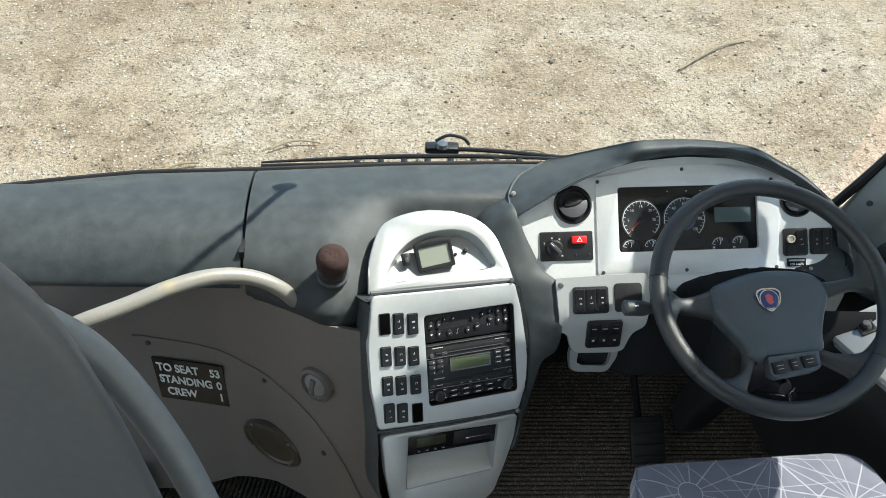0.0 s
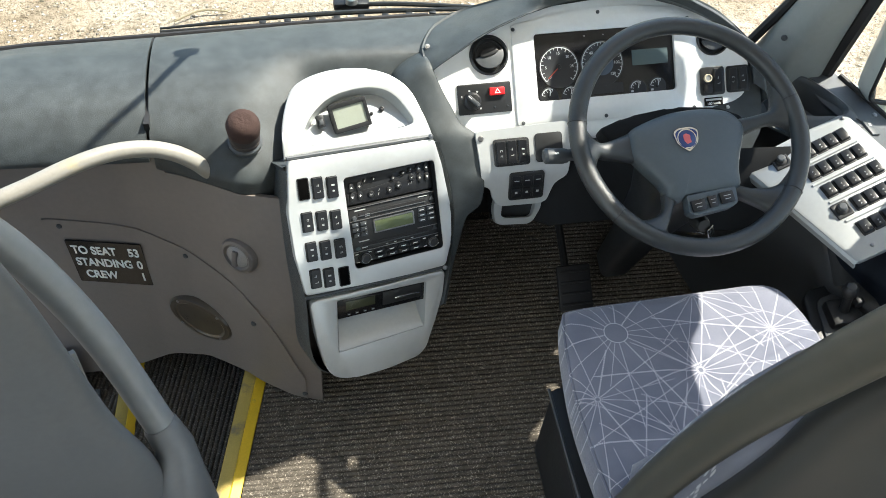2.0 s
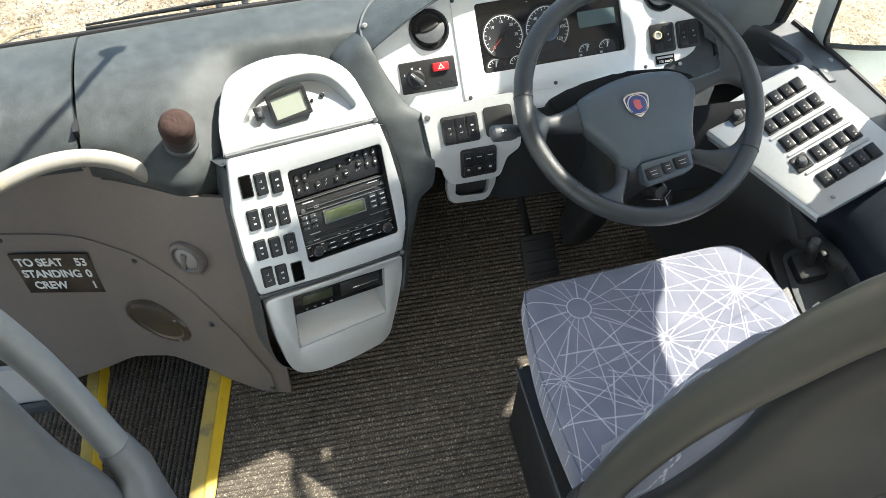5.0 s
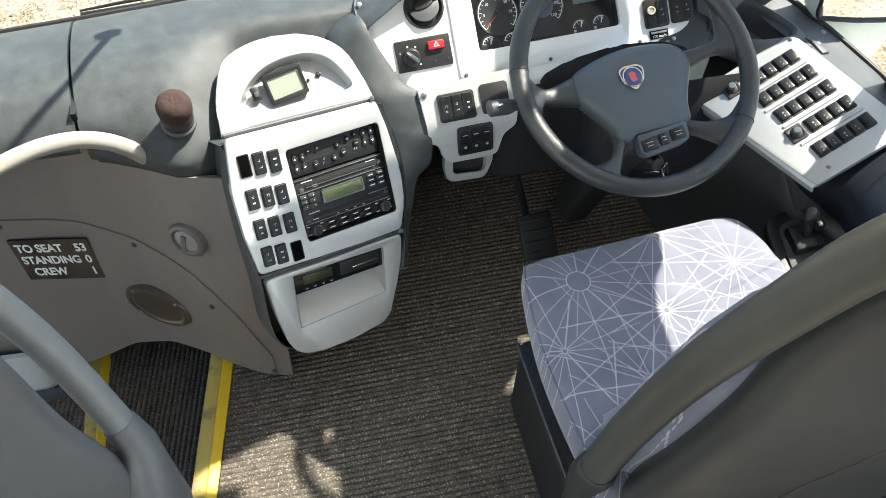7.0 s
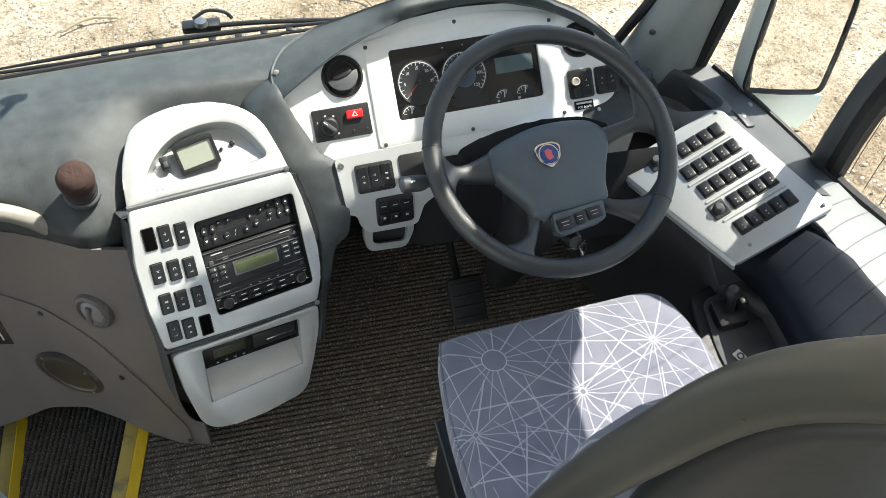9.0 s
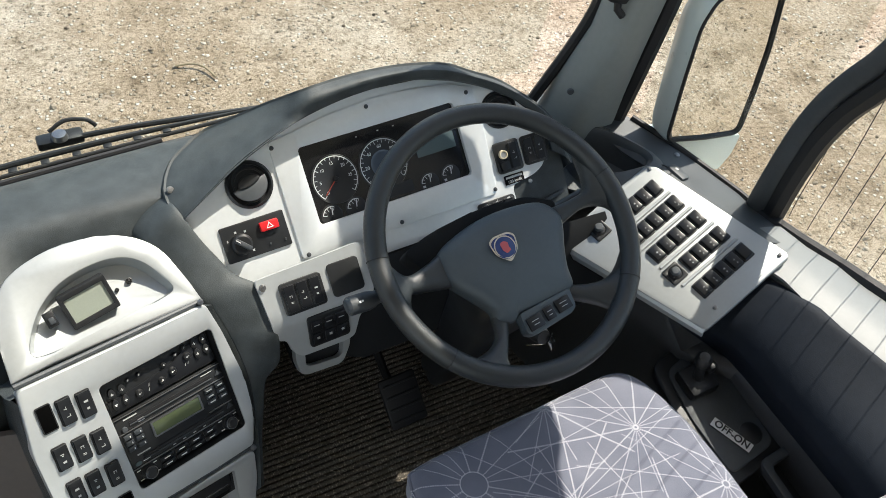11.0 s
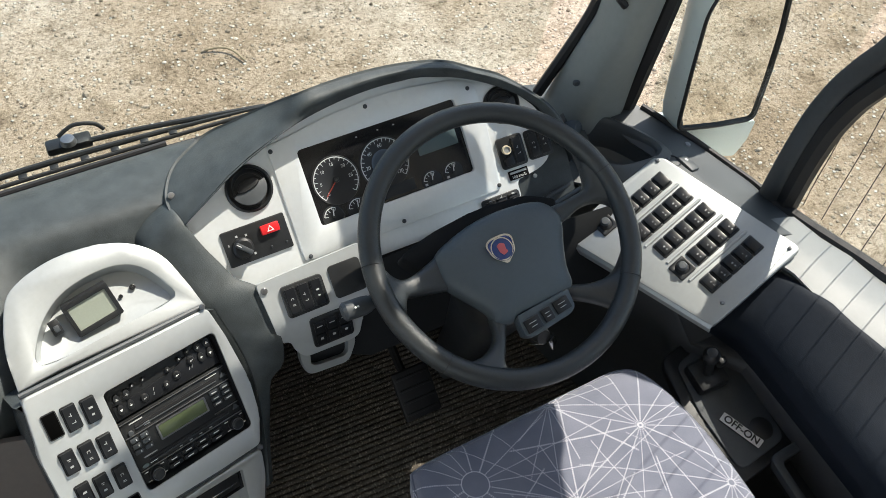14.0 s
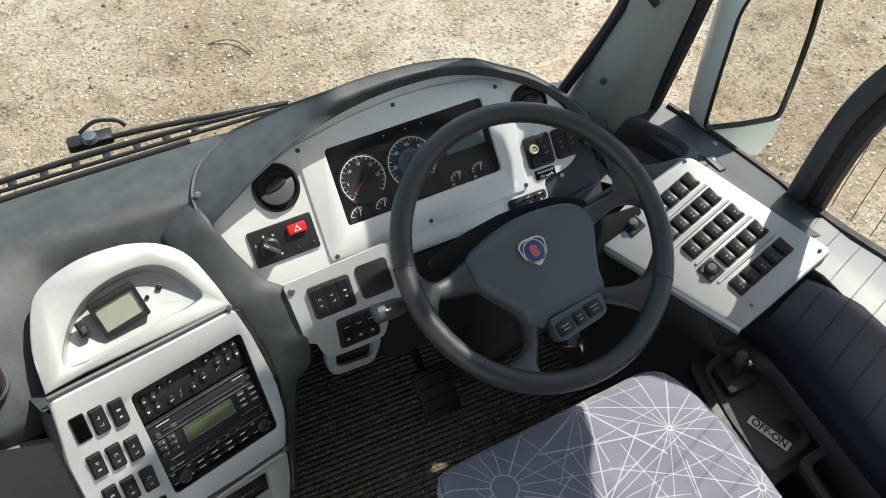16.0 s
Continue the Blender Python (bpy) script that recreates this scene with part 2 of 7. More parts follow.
def plate(outer, holes=(), top=0.0, thick=0.01, bevel=0.0, surf=None, grid=0.0, bm=None):
    """A plate with its outline and holes in the xy plane, its face at z = top, bent by surf(x, y) if given."""
    b = bmesh.new()
    for loop in (outer, *holes):
        vs = [b.verts.new((p[0], p[1], 0)) for p in loop]
        for i in range(len(vs)):
            b.edges.new((vs[i - 1], vs[i]))
    bmesh.ops.triangle_fill(b, use_beauty=True, use_dissolve=False, edges=b.edges[:])
    if grid:
        xs, ys = [p[0] for p in outer], [p[1] for p in outer]
        for lo, hi, ax in ((min(xs), max(xs), 0), (min(ys), max(ys), 1)):
            for i in range(1, int((hi - lo) / grid)):
                co, no = [0, 0, 0], [0, 0, 0]
                co[ax], no[ax] = lo + i * grid, 1
                bmesh.ops.bisect_plane(b, geom=b.verts[:] + b.edges[:] + b.faces[:], plane_co=co, plane_no=no)
    else:
        bmesh.ops.dissolve_limit(b, angle_limit=0.01, verts=b.verts[:], edges=b.edges[:])
    for f in b.faces:
        if f.normal.z < 0:
            f.normal_flip()
    ext = bmesh.ops.extrude_face_region(b, geom=b.faces[:])
    up = [v for v in ext["geom"] if isinstance(v, bmesh.types.BMVert)]
    upset = set(up)
    for v in b.verts:
        v.co.z = top if v in upset else top - thick
    if bevel:
        rim = [e for e in b.edges if e.verts[0] in upset and e.verts[1] in upset and any(f.normal.z < 0.5 and not all(v in upset for v in f.verts) for f in e.link_faces)]
        bmesh.ops.bevel(b, geom=rim, offset=bevel, segments=2, profile=0.5, affect="EDGES", clamp_overlap=True)
    if surf:
        for v in b.verts:
            v.co.z += surf(v.co.x, v.co.y)
    if bm is None:
        return b
    me = bpy.data.meshes.new("tmp")
    b.to_mesh(me)
    b.free()
    bm.from_mesh(me)
    bpy.data.meshes.remove(me)
    return bm


def box(cx, cy, cz, sx, sy, sz, bevel=0.0, bm=None, taper=1.0, seg=2):
    """A box by its middle and sizes; taper narrows its top."""
    b = bmesh.new()
    bmesh.ops.create_cube(b, size=1)
    for v in b.verts:
        k = taper if v.co.z > 0 else 1
        v.co = Vector((cx + v.co.x * sx * k, cy + v.co.y * sy * k, cz + v.co.z * sz))
    if bevel:
        bmesh.ops.bevel(b, geom=b.edges[:], offset=bevel, segments=seg, profile=0.5, affect="EDGES", clamp_overlap=True)
    if bm is None:
        return b
    me = bpy.data.meshes.new("tmp")
    b.to_mesh(me)
    b.free()
    bm.from_mesh(me)
    bpy.data.meshes.remove(me)
    return bm


def tube(pts, rad, n=12, closed=False, caps=True, bm=None, flat=1.0, upv=None):
    """A tube along the points; rad is one radius or one for each point. flat squeezes its section along upv."""
    b = bm or bmesh.new()
    pts = [Vector(p) for p in pts]
    k = len(pts)
    rings, side = [], None
    for i, p in enumerate(pts):
        a = pts[i - 1] if (i or closed) else p
        c = pts[(i + 1) % k] if (i < k - 1 or closed) else p
        t = (c - a).normalized()
        if upv is not None:
            side = t.cross(Vector(upv)).normalized()
        elif side is None:
            side = t.cross(Vector((0.13, 0.31, 0.94))).normalized()
        else:
            side = (side - side.dot(t) * t).normalized()
        up = side.cross(t)
        r = rad[i] if isinstance(rad, (list, tuple)) else rad
        rings.append([b.verts.new(p + side * (r * math.cos(2 * math.pi * j / n)) + up * (r * flat * math.sin(2 * math.pi * j / n))) for j in range(n)])
    for i in range(k if closed else k - 1):
        q, w = rings[i], rings[(i + 1) % k]
        for j in range(n):
            b.faces.new((q[j], q[(j + 1) % n], w[(j + 1) % n], w[j]))
    if caps and not closed:
        b.faces.new(rings[0])
        b.faces.new(rings[-1])
    return b


def lathe(profile, n=28, bm=None, m=None):
    """A turned body about z from (radius, z) points."""
    b = bm or bmesh.new()
    rings = []
    for r, z in profile:
        ring = [Vector((r * math.cos(2 * math.pi * j / n), r * math.sin(2 * math.pi * j / n), z)) for j in range(n)]
        rings.append([b.verts.new(m @ v if m else v) for v in ring])
    for q, w in zip(rings[:-1], rings[1:]):
        for j in range(n):
            b.faces.new((q[j], q[(j + 1) % n], w[(j + 1) % n], w[j]))
    if profile[0][0] > 1e-5:
        b.faces.new(rings[0])
    if profile[-1][0] > 1e-5:
        b.faces.new(rings[-1])
    bmesh.ops.remove_doubles(b, verts=b.verts[:], dist=1e-6)
    return b


def loft(rows, bm=None, close=False):
    """A sheet through rows of points."""
    b = bm or bmesh.new()
    grid = [[b.verts.new(p) for p in row] for row in rows]
    for q, w in zip(grid[:-1], grid[1:]):
        for j in range(len(q) - (0 if close else 1)):
            k = (j + 1) % len(q)
            b.faces.new((q[j], q[k], w[k], w[j]))
    return b


def solidify(b, d):
    """Gives a sheet its thickness, on the side turned away from the cab."""
    bmesh.ops.recalc_face_normals(b, faces=b.faces)
    eye = Vector((0, 0.2, 1.7))
    if sum((eye - f.calc_center_median()).dot(f.normal) * f.calc_area() for f in b.faces) < 0:
        bmesh.ops.reverse_faces(b, faces=b.faces[:])
    b.normal_update()
    rim = [e for e in b.edges if e.is_boundary]
    faces = b.faces[:]
    twin = {v: b.verts.new(v.co - v.normal * abs(d)) for v in b.verts[:]}
    for f in faces:
        b.faces.new([twin[v] for v in reversed(f.verts)])
    for e in rim:
        v, w = e.verts
        lp = e.link_loops[0]
        v, w = lp.vert, lp.link_loop_next.vert
        b.faces.new((w, v, twin[v], twin[w]))
    return b


def lettering(name, text, size, mat, parent, m, label="", align="CENTER", bold=0.0):
    """Flat letters of the built-in font, as a mesh."""
    cu = bpy.data.curves.new(name, "FONT")
    cu.body, cu.size, cu.align_x, cu.align_y = text, size, align, "CENTER"
    cu.offset, cu.extrude = bold, 0.0002
    tmp = bpy.data.objects.new(name, cu)
    scene.collection.objects.link(tmp)
    dg = bpy.context.evaluated_depsgraph_get()
    me = bpy.data.meshes.new_from_object(tmp.evaluated_get(dg))
    bpy.data.objects.remove(tmp)
    bpy.data.curves.remove(cu)
    me.materials.clear()
    me.materials.append(mat)
    ob = new(name, me)
    ob.parent = parent
    ob.matrix_local = m
    if label:
        ob["label"] = label
    return ob


# ---- large structure ----
def carve(profile, x):
    """Reads a table of (x, value) rows by straight lines between them."""
    if x <= profile[0][0]:
        return profile[0][1]
    for (a, va), (b, vb) in zip(profile[:-1], profile[1:]):
        if x <= b:
            return va + (vb - va) * (x - a) / (b - a)
    return profile[-1][1]


GROUND_Z = -1.0
FRONT_Y = 1.52


def gravel_material():
    m = bpy.data.materials.new("sandy_gravel")
    m.use_nodes = True
    nt = m.node_tree
    b = nt.nodes["Principled BSDF"]
    tc = nt.nodes.new("ShaderNodeTexCoord")

    def noise_at(s, d, r=0.6):
        n = nt.nodes.new("ShaderNodeTexNoise")
        n.inputs["Scale"].default_value, n.inputs["Detail"].default_value, n.inputs["Roughness"].default_value = s, d, r
        nt.links.new(tc.outputs["Object"], n.inputs["Vector"])
        return n.outputs["Fac"]

    def ramp(fac, stops):
        r = nt.nodes.new("ShaderNodeValToRGB")
        r.color_ramp.elements[0].position, r.color_ramp.elements[0].color = stops[0][0], (*stops[0][1], 1)
        r.color_ramp.elements[1].position, r.color_ramp.elements[1].color = stops[-1][0], (*stops[-1][1], 1)
        for p, c in stops[1:-1]:
            e = r.color_ramp.elements.new(p)
            e.color = (*c, 1)
        nt.links.new(fac, r.inputs["Fac"])
        return r.outputs["Color"]

    def mixed(f, a, c):
        x = nt.nodes.new("ShaderNodeMix")
        x.data_type = "RGBA"
        if isinstance(f, float):
            x.inputs["Factor"].default_value = f
        else:
            nt.links.new(f, x.inputs["Factor"])
        nt.links.new(a, x.inputs[6])
        nt.links.new(c, x.inputs[7])
        return x.outputs[2]

    def times(a, c):
        x = nt.nodes.new("ShaderNodeMix")
        x.data_type, x.blend_type = "RGBA", "MULTIPLY"
        x.inputs["Factor"].default_value = 1.0
        nt.links.new(a, x.inputs[6])
        nt.links.new(c, x.inputs[7])
        return x.outputs[2]

    big = ramp(noise_at(0.8, 6, 0.6), [(0.3, (0.45, 0.345, 0.245)), (0.48, (0.66, 0.54, 0.415)), (0.7, (0.83, 0.735, 0.625))])
    mid = ramp(noise_at(5, 9, 0.78), [(0.34, (0.44, 0.41, 0.37)), (0.48, (0.86, 0.85, 0.83)), (0.62, (1.0, 1.0, 1.0))])
    fine = ramp(noise_at(48, 7, 0.8), [(0.36, (0.26, 0.235, 0.20)), (0.48, (0.80, 0.78, 0.75)), (0.62, (1.0, 1.0, 1.0))])
    grit = ramp(noise_at(190, 4, 0.8), [(0.38, (0.33, 0.30, 0.26)), (0.5, (0.86, 0.85, 0.84)), (0.62, (1.0, 1.0, 1.0))])
    base = times(times(big, mid), times(fine, grit))
    v = nt.nodes.new("ShaderNodeTexVoronoi")
    v.inputs["Scale"].default_value = 42
    nt.links.new(tc.outputs["Object"], v.inputs["Vector"])
    stone = nt.nodes.new("ShaderNodeSeparateColor")
    nt.links.new(v.outputs["Color"], stone.inputs["Color"])
    scol = ramp(stone.outputs["Red"], [(0.0, (0.22, 0.18, 0.14)), (0.5, (0.42, 0.36, 0.28)), (1.0, (0.66, 0.62, 0.55))])
    edge = ramp(v.outputs["Distance"], [(0.25, (1, 1, 1)), (0.42, (0, 0, 0))])
    pick = ramp(stone.outputs["Green"], [(0.62, (0, 0, 0)), (0.66, (1, 1, 1))])
    mul = nt.nodes.new("ShaderNodeMix")
    mul.data_type, mul.blend_type = "RGBA", "MULTIPLY"
    mul.inputs["Factor"].default_value = 1
    nt.links.new(edge, mul.inputs[6])
    nt.links.new(pick, mul.inputs[7])
    col = mixed(mul.outputs[2], base, scol)
    nt.links.new(col, b.inputs["Base Color"])
    b.inputs["Roughness"].default_value = 0.95
    b.inputs["Specular IOR Level"].default_value = 0.15
    h = nt.nodes.new("ShaderNodeMath")
    h.operation = "ADD"
    nt.links.new(noise_at(70, 6, 0.7), h.inputs[0])
    nt.links.new(mul.outputs[2], h.inputs[1])
    bp = nt.nodes.new("ShaderNodeBump")
    bp.inputs["Strength"].default_value, bp.inputs["Distance"].default_value = 0.9, 0.012
    nt.links.new(h.outputs[0], bp.inputs["Height"])
    nt.links.new(bp.outputs["Normal"], b.inputs["Normal"])
    return m


M_GRAVEL = gravel_material()


def build_ground():
    # fine near the vehicle, one sheet out to the horizon
    xs = [-900, -200, -40, -14] + [-9 + 0.25 * i for i in range(73)] + [14, 40, 200, 900]
    ys = [-900, -200, -40, -12, -6] + [-3 + 0.25 * i for i in range(61)] + [17, 40, 200, 900]
    rows = []
    for y in ys:
        row = []
        for x in xs:
            near = 1.0 if abs(x) < 12 and -4 < y < 14 else 0.0
            dz = (noise.noise(Vector((x * 0.7, y * 0.7, 1.3))) * 0.035 + noise.noise(Vector((x * 2.3, y * 2.3, 4.1))) * 0.014) * near
            row.append((x, y, GROUND_Z + dz))
        rows.append(row)
    g = part("ground", loft(rows), M_GRAVEL)
    tagged(g, "dry sandy gravel yard with scattered stones", "ground", kind="structure")
    # loose stones
    rng = random.Random(5)
    verts, faces = [], []
    ico = bmesh.new()
    bmesh.ops.create_icosphere(ico, subdivisions=1, radius=1)
    iv, iff = [v.co.copy() for v in ico.verts], [[v.index for v in f.verts] for f in ico.faces]
    ico.free()
    for i in range(24000):
        u = rng.random()
        x, y = (rng.uniform(-5.5, 7.5), rng.uniform(1.7, 8.5)) if u < 0.82 else (rng.uniform(1.4, 7.5), rng.uniform(-2.5, 3))
        if -1.3 < x < 1.35 and y < 1.7:
            continue
        dz = noise.noise(Vector((x * 0.7, y * 0.7, 1.3))) * 0.035 + noise.noise(Vector((x * 2.3, y * 2.3, 4.1))) * 0.014
        s = 0.0030 + 0.009 * rng.random() ** 4 + (0.010 if rng.random() < 0.015 else 0)
        rot = Euler((rng.uniform(0, 6), rng.uniform(0, 6), rng.uniform(0, 6))).to_matrix()
        sc = Vector((s * rng.uniform(0.8, 1.5), s * rng.uniform(0.7, 1.2), s * rng.uniform(0.5, 0.9)))
        k = len(verts)
        for v in iv:
            p = rot @ v
            verts.append((x + p.x * sc.x * rng.uniform(0.85, 1.15), y + p.y * sc.y, GROUND_Z + dz + s * 0.25 + p.z * sc.z))
        faces += [[k + j for j in f] for f in iff]
    me = bpy.data.meshes.new("loose_stones")
    me.from_pydata(verts, [], faces)
    me.materials.append(M_PEBBLES)
    st = new("loose_stones", me)
    tagged(st, "loose pale and brown pebbles lying on the gravel", "stones", kind="stuff")
    return g


def pebble_material():
    m = bpy.data.materials.new("pebbles")
    m.use_nodes = True
    nt = m.node_tree
    b = nt.nodes["Principled BSDF"]
    gi = nt.nodes.new("ShaderNodeNewGeometry")
    r = nt.nodes.new("ShaderNodeValToRGB")
    r.color_ramp.elements[0].color, r.color_ramp.elements[1].color = (0.11, 0.085, 0.062, 1), (0.60, 0.53, 0.44, 1)
    e = r.color_ramp.elements.new(0.5)
    e.color = (0.40, 0.325, 0.245, 1)
    nt.links.new(gi.outputs["Random Per Island"], r.inputs["Fac"])
    nt.links.new(r.outputs["Color"], b.inputs["Base Color"])
    b.inputs["Roughness"].default_value = 0.9
    b.inputs["Specular IOR Level"].default_value = 0.2
    return m


M_PEBBLES = pebble_material()
build_ground()


def build_twig(name, pts, r):
    t = part(name, tube(spline(pts, 8), r, 6), material("dry_twig", (0.30, 0.24, 0.15), 0.9, var=0.3, scale=30))
    return tagged(t, "thin dry twig lying on the gravel", "twig", "twigs on the gravel")


build_twig("twig", [(0.68, 3.79, -0.985), (0.75, 3.77, -0.975), (0.80, 3.73, -0.975), (0.835, 3.65, -0.985)], 0.005)

build_twig("twig", [(1.75, 4.68, -0.985), (1.93, 4.84, -0.975), (2.12, 4.99, -0.975), (2.32, 5.08, -0.985)], 0.007)
build_twig("twig", [(-1.22, 3.50, -0.985), (-1.12, 3.58, -0.975), (-1.02, 3.61, -0.985)], 0.006)
build_twig("twig", [(-0.68, 3.74, -0.985), (-0.55, 3.81, -0.975), (-0.42, 3.81, -0.985)], 0.005)

# cab floor: ribbed carpet, ribs across the vehicle
NOSE_A, NOSE_B = Vector((-0.201, 0.993)), Vector((-0.266, 0.678))
NOSE_DIR = (NOSE_B - NOSE_A).normalized()


def nose_x(y):
    return NOSE_A.x + (y - NOSE_A.y) * NOSE_DIR.x / NOSE_DIR.y


def build_floor():
    slab = bmesh.new()
    y0, y1 = -2.6, 1.48
    lo = [(nose_x(y0) if y0 > 0.2 else -0.36, y0)]
    outer = [(nose_x(1.48) - 0.0, 1.48), (nose_x(0.30), 0.30), (-1.15, 0.30), (-1.15, y0), (1.22, y0), (1.22, 1.48)]
    fl = part("floor", plate(outer, top=-0.004, thick=0.05), M_CARPET, smooth=False)
    tagged(fl, "dark brown ribbed carpet floor of the driving cab", "floor", kind="structure")
    # ribs
    verts, faces = [], []
    pitch, y = 0.0125, 0.33
    while y < 1.45:
        xa, xb = nose_x(y) + 0.002, 1.18
        prof = [(-0.5, -0.0015), (-0.32, 0.0012), (-0.1, 0.0024), (0.1, 0.0024), (0.32, 0.0012), (0.5, -0.0015)]
        n = 12
        k = len(verts)
        for i in range(n + 1):
            x = xa + (xb - xa) * i / n
            for py, pz in prof:
                verts.append((x, y + py * pitch + 0.0012 * noise.noise(Vector((x * 6, y * 3, 0))), pz))
        for i in range(n):
            for j in range(5):
                a = k + i * 6 + j
                faces.append((a, a + 1, a + 7, a + 6))
        y += pitch
    me = bpy.data.meshes.new("carpet_rib")
    me.from_pydata(verts, [], faces)
    me.materials.append(M_CARPET)
    me.polygons.foreach_set("use_smooth", [True] * len(me.polygons))
    rb = new("carpet_ribs", me)
    rb.parent = fl
    tagged(rb, kind="stuff")
    return fl


FLOOR = build_floor()


def build_steps():
    """Entrance steps going down to the door."""
    z1, z2 = -0.22, -0.45

    def tread(name, z, xr_fn, xl, label):
        ys = (0.30, 1.40)
        outer = [(xr_fn(ys[0]), ys[0]), (xr_fn(ys[1]), ys[1]), (xl, ys[1]), (xl, ys[0])]
        t = part(name, plate(outer, top=z, thick=0.03), M_CARPET, smooth=False)
        tagged(t, label, "step", kind="structure")
        verts, faces = [], []
        u, k = 0.006, 0
        while True:
            x0 = xr_fn(1.4) - u
            if x0 < xl:
                break
            sl = (xr_fn(0.3) - xr_fn(1.4))
            k = len(verts)
            for i in range(9):
                f = i / 8
                for px, pz in ((-0.5, 0.0), (-0.28, 0.004), (0.28, 0.004), (0.5, 0.0)):
                    verts.append((x0 + sl * f + px * 0.0125, 1.4 - 1.1 * f, z + pz + 0.0005))
            for i in range(8):
                for j in range(3):
                    a = k + i * 4 + j
                    faces.append((a, a + 1, a + 5, a + 4))
            u += 0.0125
        me = bpy.data.meshes.new("carpet_rib")
        me.from_pydata(verts, [], faces)
        me.materials.append(M_CARPET)
        me.polygons.foreach_set("use_smooth", [True] * len(me.polygons))
        rb = new("carpet_ribs", me)
        rb.parent = t
        tagged(rb, kind="stuff")
        return t

    def riser(xr_fn, za, zb):
        b = bmesh.new()
        vs = [b.verts.new((xr_fn(y) + 0.004, y, z)) for y in (0.3, 1.4) for z in (za, zb)]
        b.faces.new((vs[0], vs[1], vs[3], vs[2]))
        solidify(b, 0.006)
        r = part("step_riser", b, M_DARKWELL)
        tagged(r, "black riser between two carpeted entrance steps", "riser", kind="structure")

    def nosing(xr_fn, z, label):
        """Yellow edge strip: a worn grip band and a bright lip."""
        n = thing("step_nosing", Matrix.Identity(4), label, "step edge", "yellow step edges")
        for name, o0, o1, h0, h1, mat in (("grip_strip", -0.052, -0.023, 0.008, 0.009, M_YELLOW2), ("edge_lip", -0.0225, 0.0, 0.010, 0.004, M_YELLOW)):
            b = bmesh.new()
            rows = []
            for y in (0.32, 0.6, 0.85, 1.1, 1.38):
                x = xr_fn(y)
                rows.append([(x + o0, y, z - 0.012), (x + o0, y, z + h0), (x + o0 + 0.003, y, z + h0 + 0.0012), (x + o1 - 0.003, y, z + h1 + 0.0012), (x + o1, y, z + h1), (x + o1, y, z - 0.012)])
            loft(rows, b)
            part(name, b, mat, n)
        b = bmesh.new()
        rows = [[(xr_fn(y) - 0.053, y, z + 0.006), (xr_fn(y) - 0.053, y, z - 0.035), (xr_fn(y) - 0.049, y, z - 0.035)] for y in (0.32, 0.85, 1.38)]
        loft(rows, b)
        part("front_edge", b, M_YELLOW, n)
        return n

    x1 = lambda y: nose_x(y) - 0.05
    n2 = lambda y: -0.540 + (y - 0.92) * 0.062
    x2 = lambda y: n2(y) - 0.05
    tread("step_upper", z1, x1, -0.75, "upper entrance step with black ribbed carpet")
    riser(x1, -0.03, z1)
    tread("step_lower", z2, x2, -1.15, "lower entrance step with black ribbed carpet")
    riser(x2, z1 - 0.03, z2)
    nosing(nose_x, 0.0, "yellow edge strip along the top entrance step")
    nosing(n2, z1, "yellow edge strip along the lower entrance step")
    # pale inner leaf of the entrance door, on a dark sill
    b = box(-0.905, 1.265, -0.24, 0.43, 0.03, 0.38, 0.012)
    d1 = part("door_1", b, M_DOOR)
    tagged(d1, "pale grey lower leaf of the entrance door", "door", kind="structure")
    part("door_sill", box(-0.905, 1.26, -0.438, 0.45, 0.06, 0.022, 0.006), M_DARKWELL, d1)
    # pale door jamb closing the front of the stair well, on a grey sill
    b = loft([[tuple(p) for p in spline([(-1.10, 1.142, z), (-0.90, 1.140, z), (-0.74, 1.136, z), (-0.665, 1.132, z), (-0.645, 1.140, z)], 3)] for z in (-0.198, -0.15, -0.10, -0.04)])
    jamb = part("door_jamb", solidify(b, 0.012), M_DOOR)
    tagged(jamb, "pale scuffed panel beside the entrance steps", "door panel", kind="structure")
    b = loft([[(x, 1.128 - o - 0.02 * max(0, -0.7 - x), z) for o, z in ((0.0, -0.194), (0.010, -0.196), (0.014, -0.203), (0.014, -0.219), (-0.02, -0.222))] for x in (-1.10, -0.95, -0.80, -0.70, -0.62)])
    part("jamb_sill", solidify(b, 0.004), M_DGREY, jamb, "dark grey sill")
    # well walls
    b = box(-0.70, 1.43, -0.25, 1.0, 0.03, 0.6)
    tagged(part("wall_stepwell", b, M_WALL), "grey moulded front wall of the stepwell", "wall", kind="structure")
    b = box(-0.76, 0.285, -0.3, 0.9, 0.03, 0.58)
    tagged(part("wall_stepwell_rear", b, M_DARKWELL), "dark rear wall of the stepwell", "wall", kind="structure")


build_steps()


# bodywork that closes the place: roof, sides, rear, front skirt
def wall_x(y):
    """The right side's inner face: it tapers towards the nose."""
    return carve([(-3, 1.30), (0.2, 1.30), (0.60, 1.29), (0.983, 1.215), (1.04, 1.195), (1.266, 1.078), (1.45, 0.97)], y)


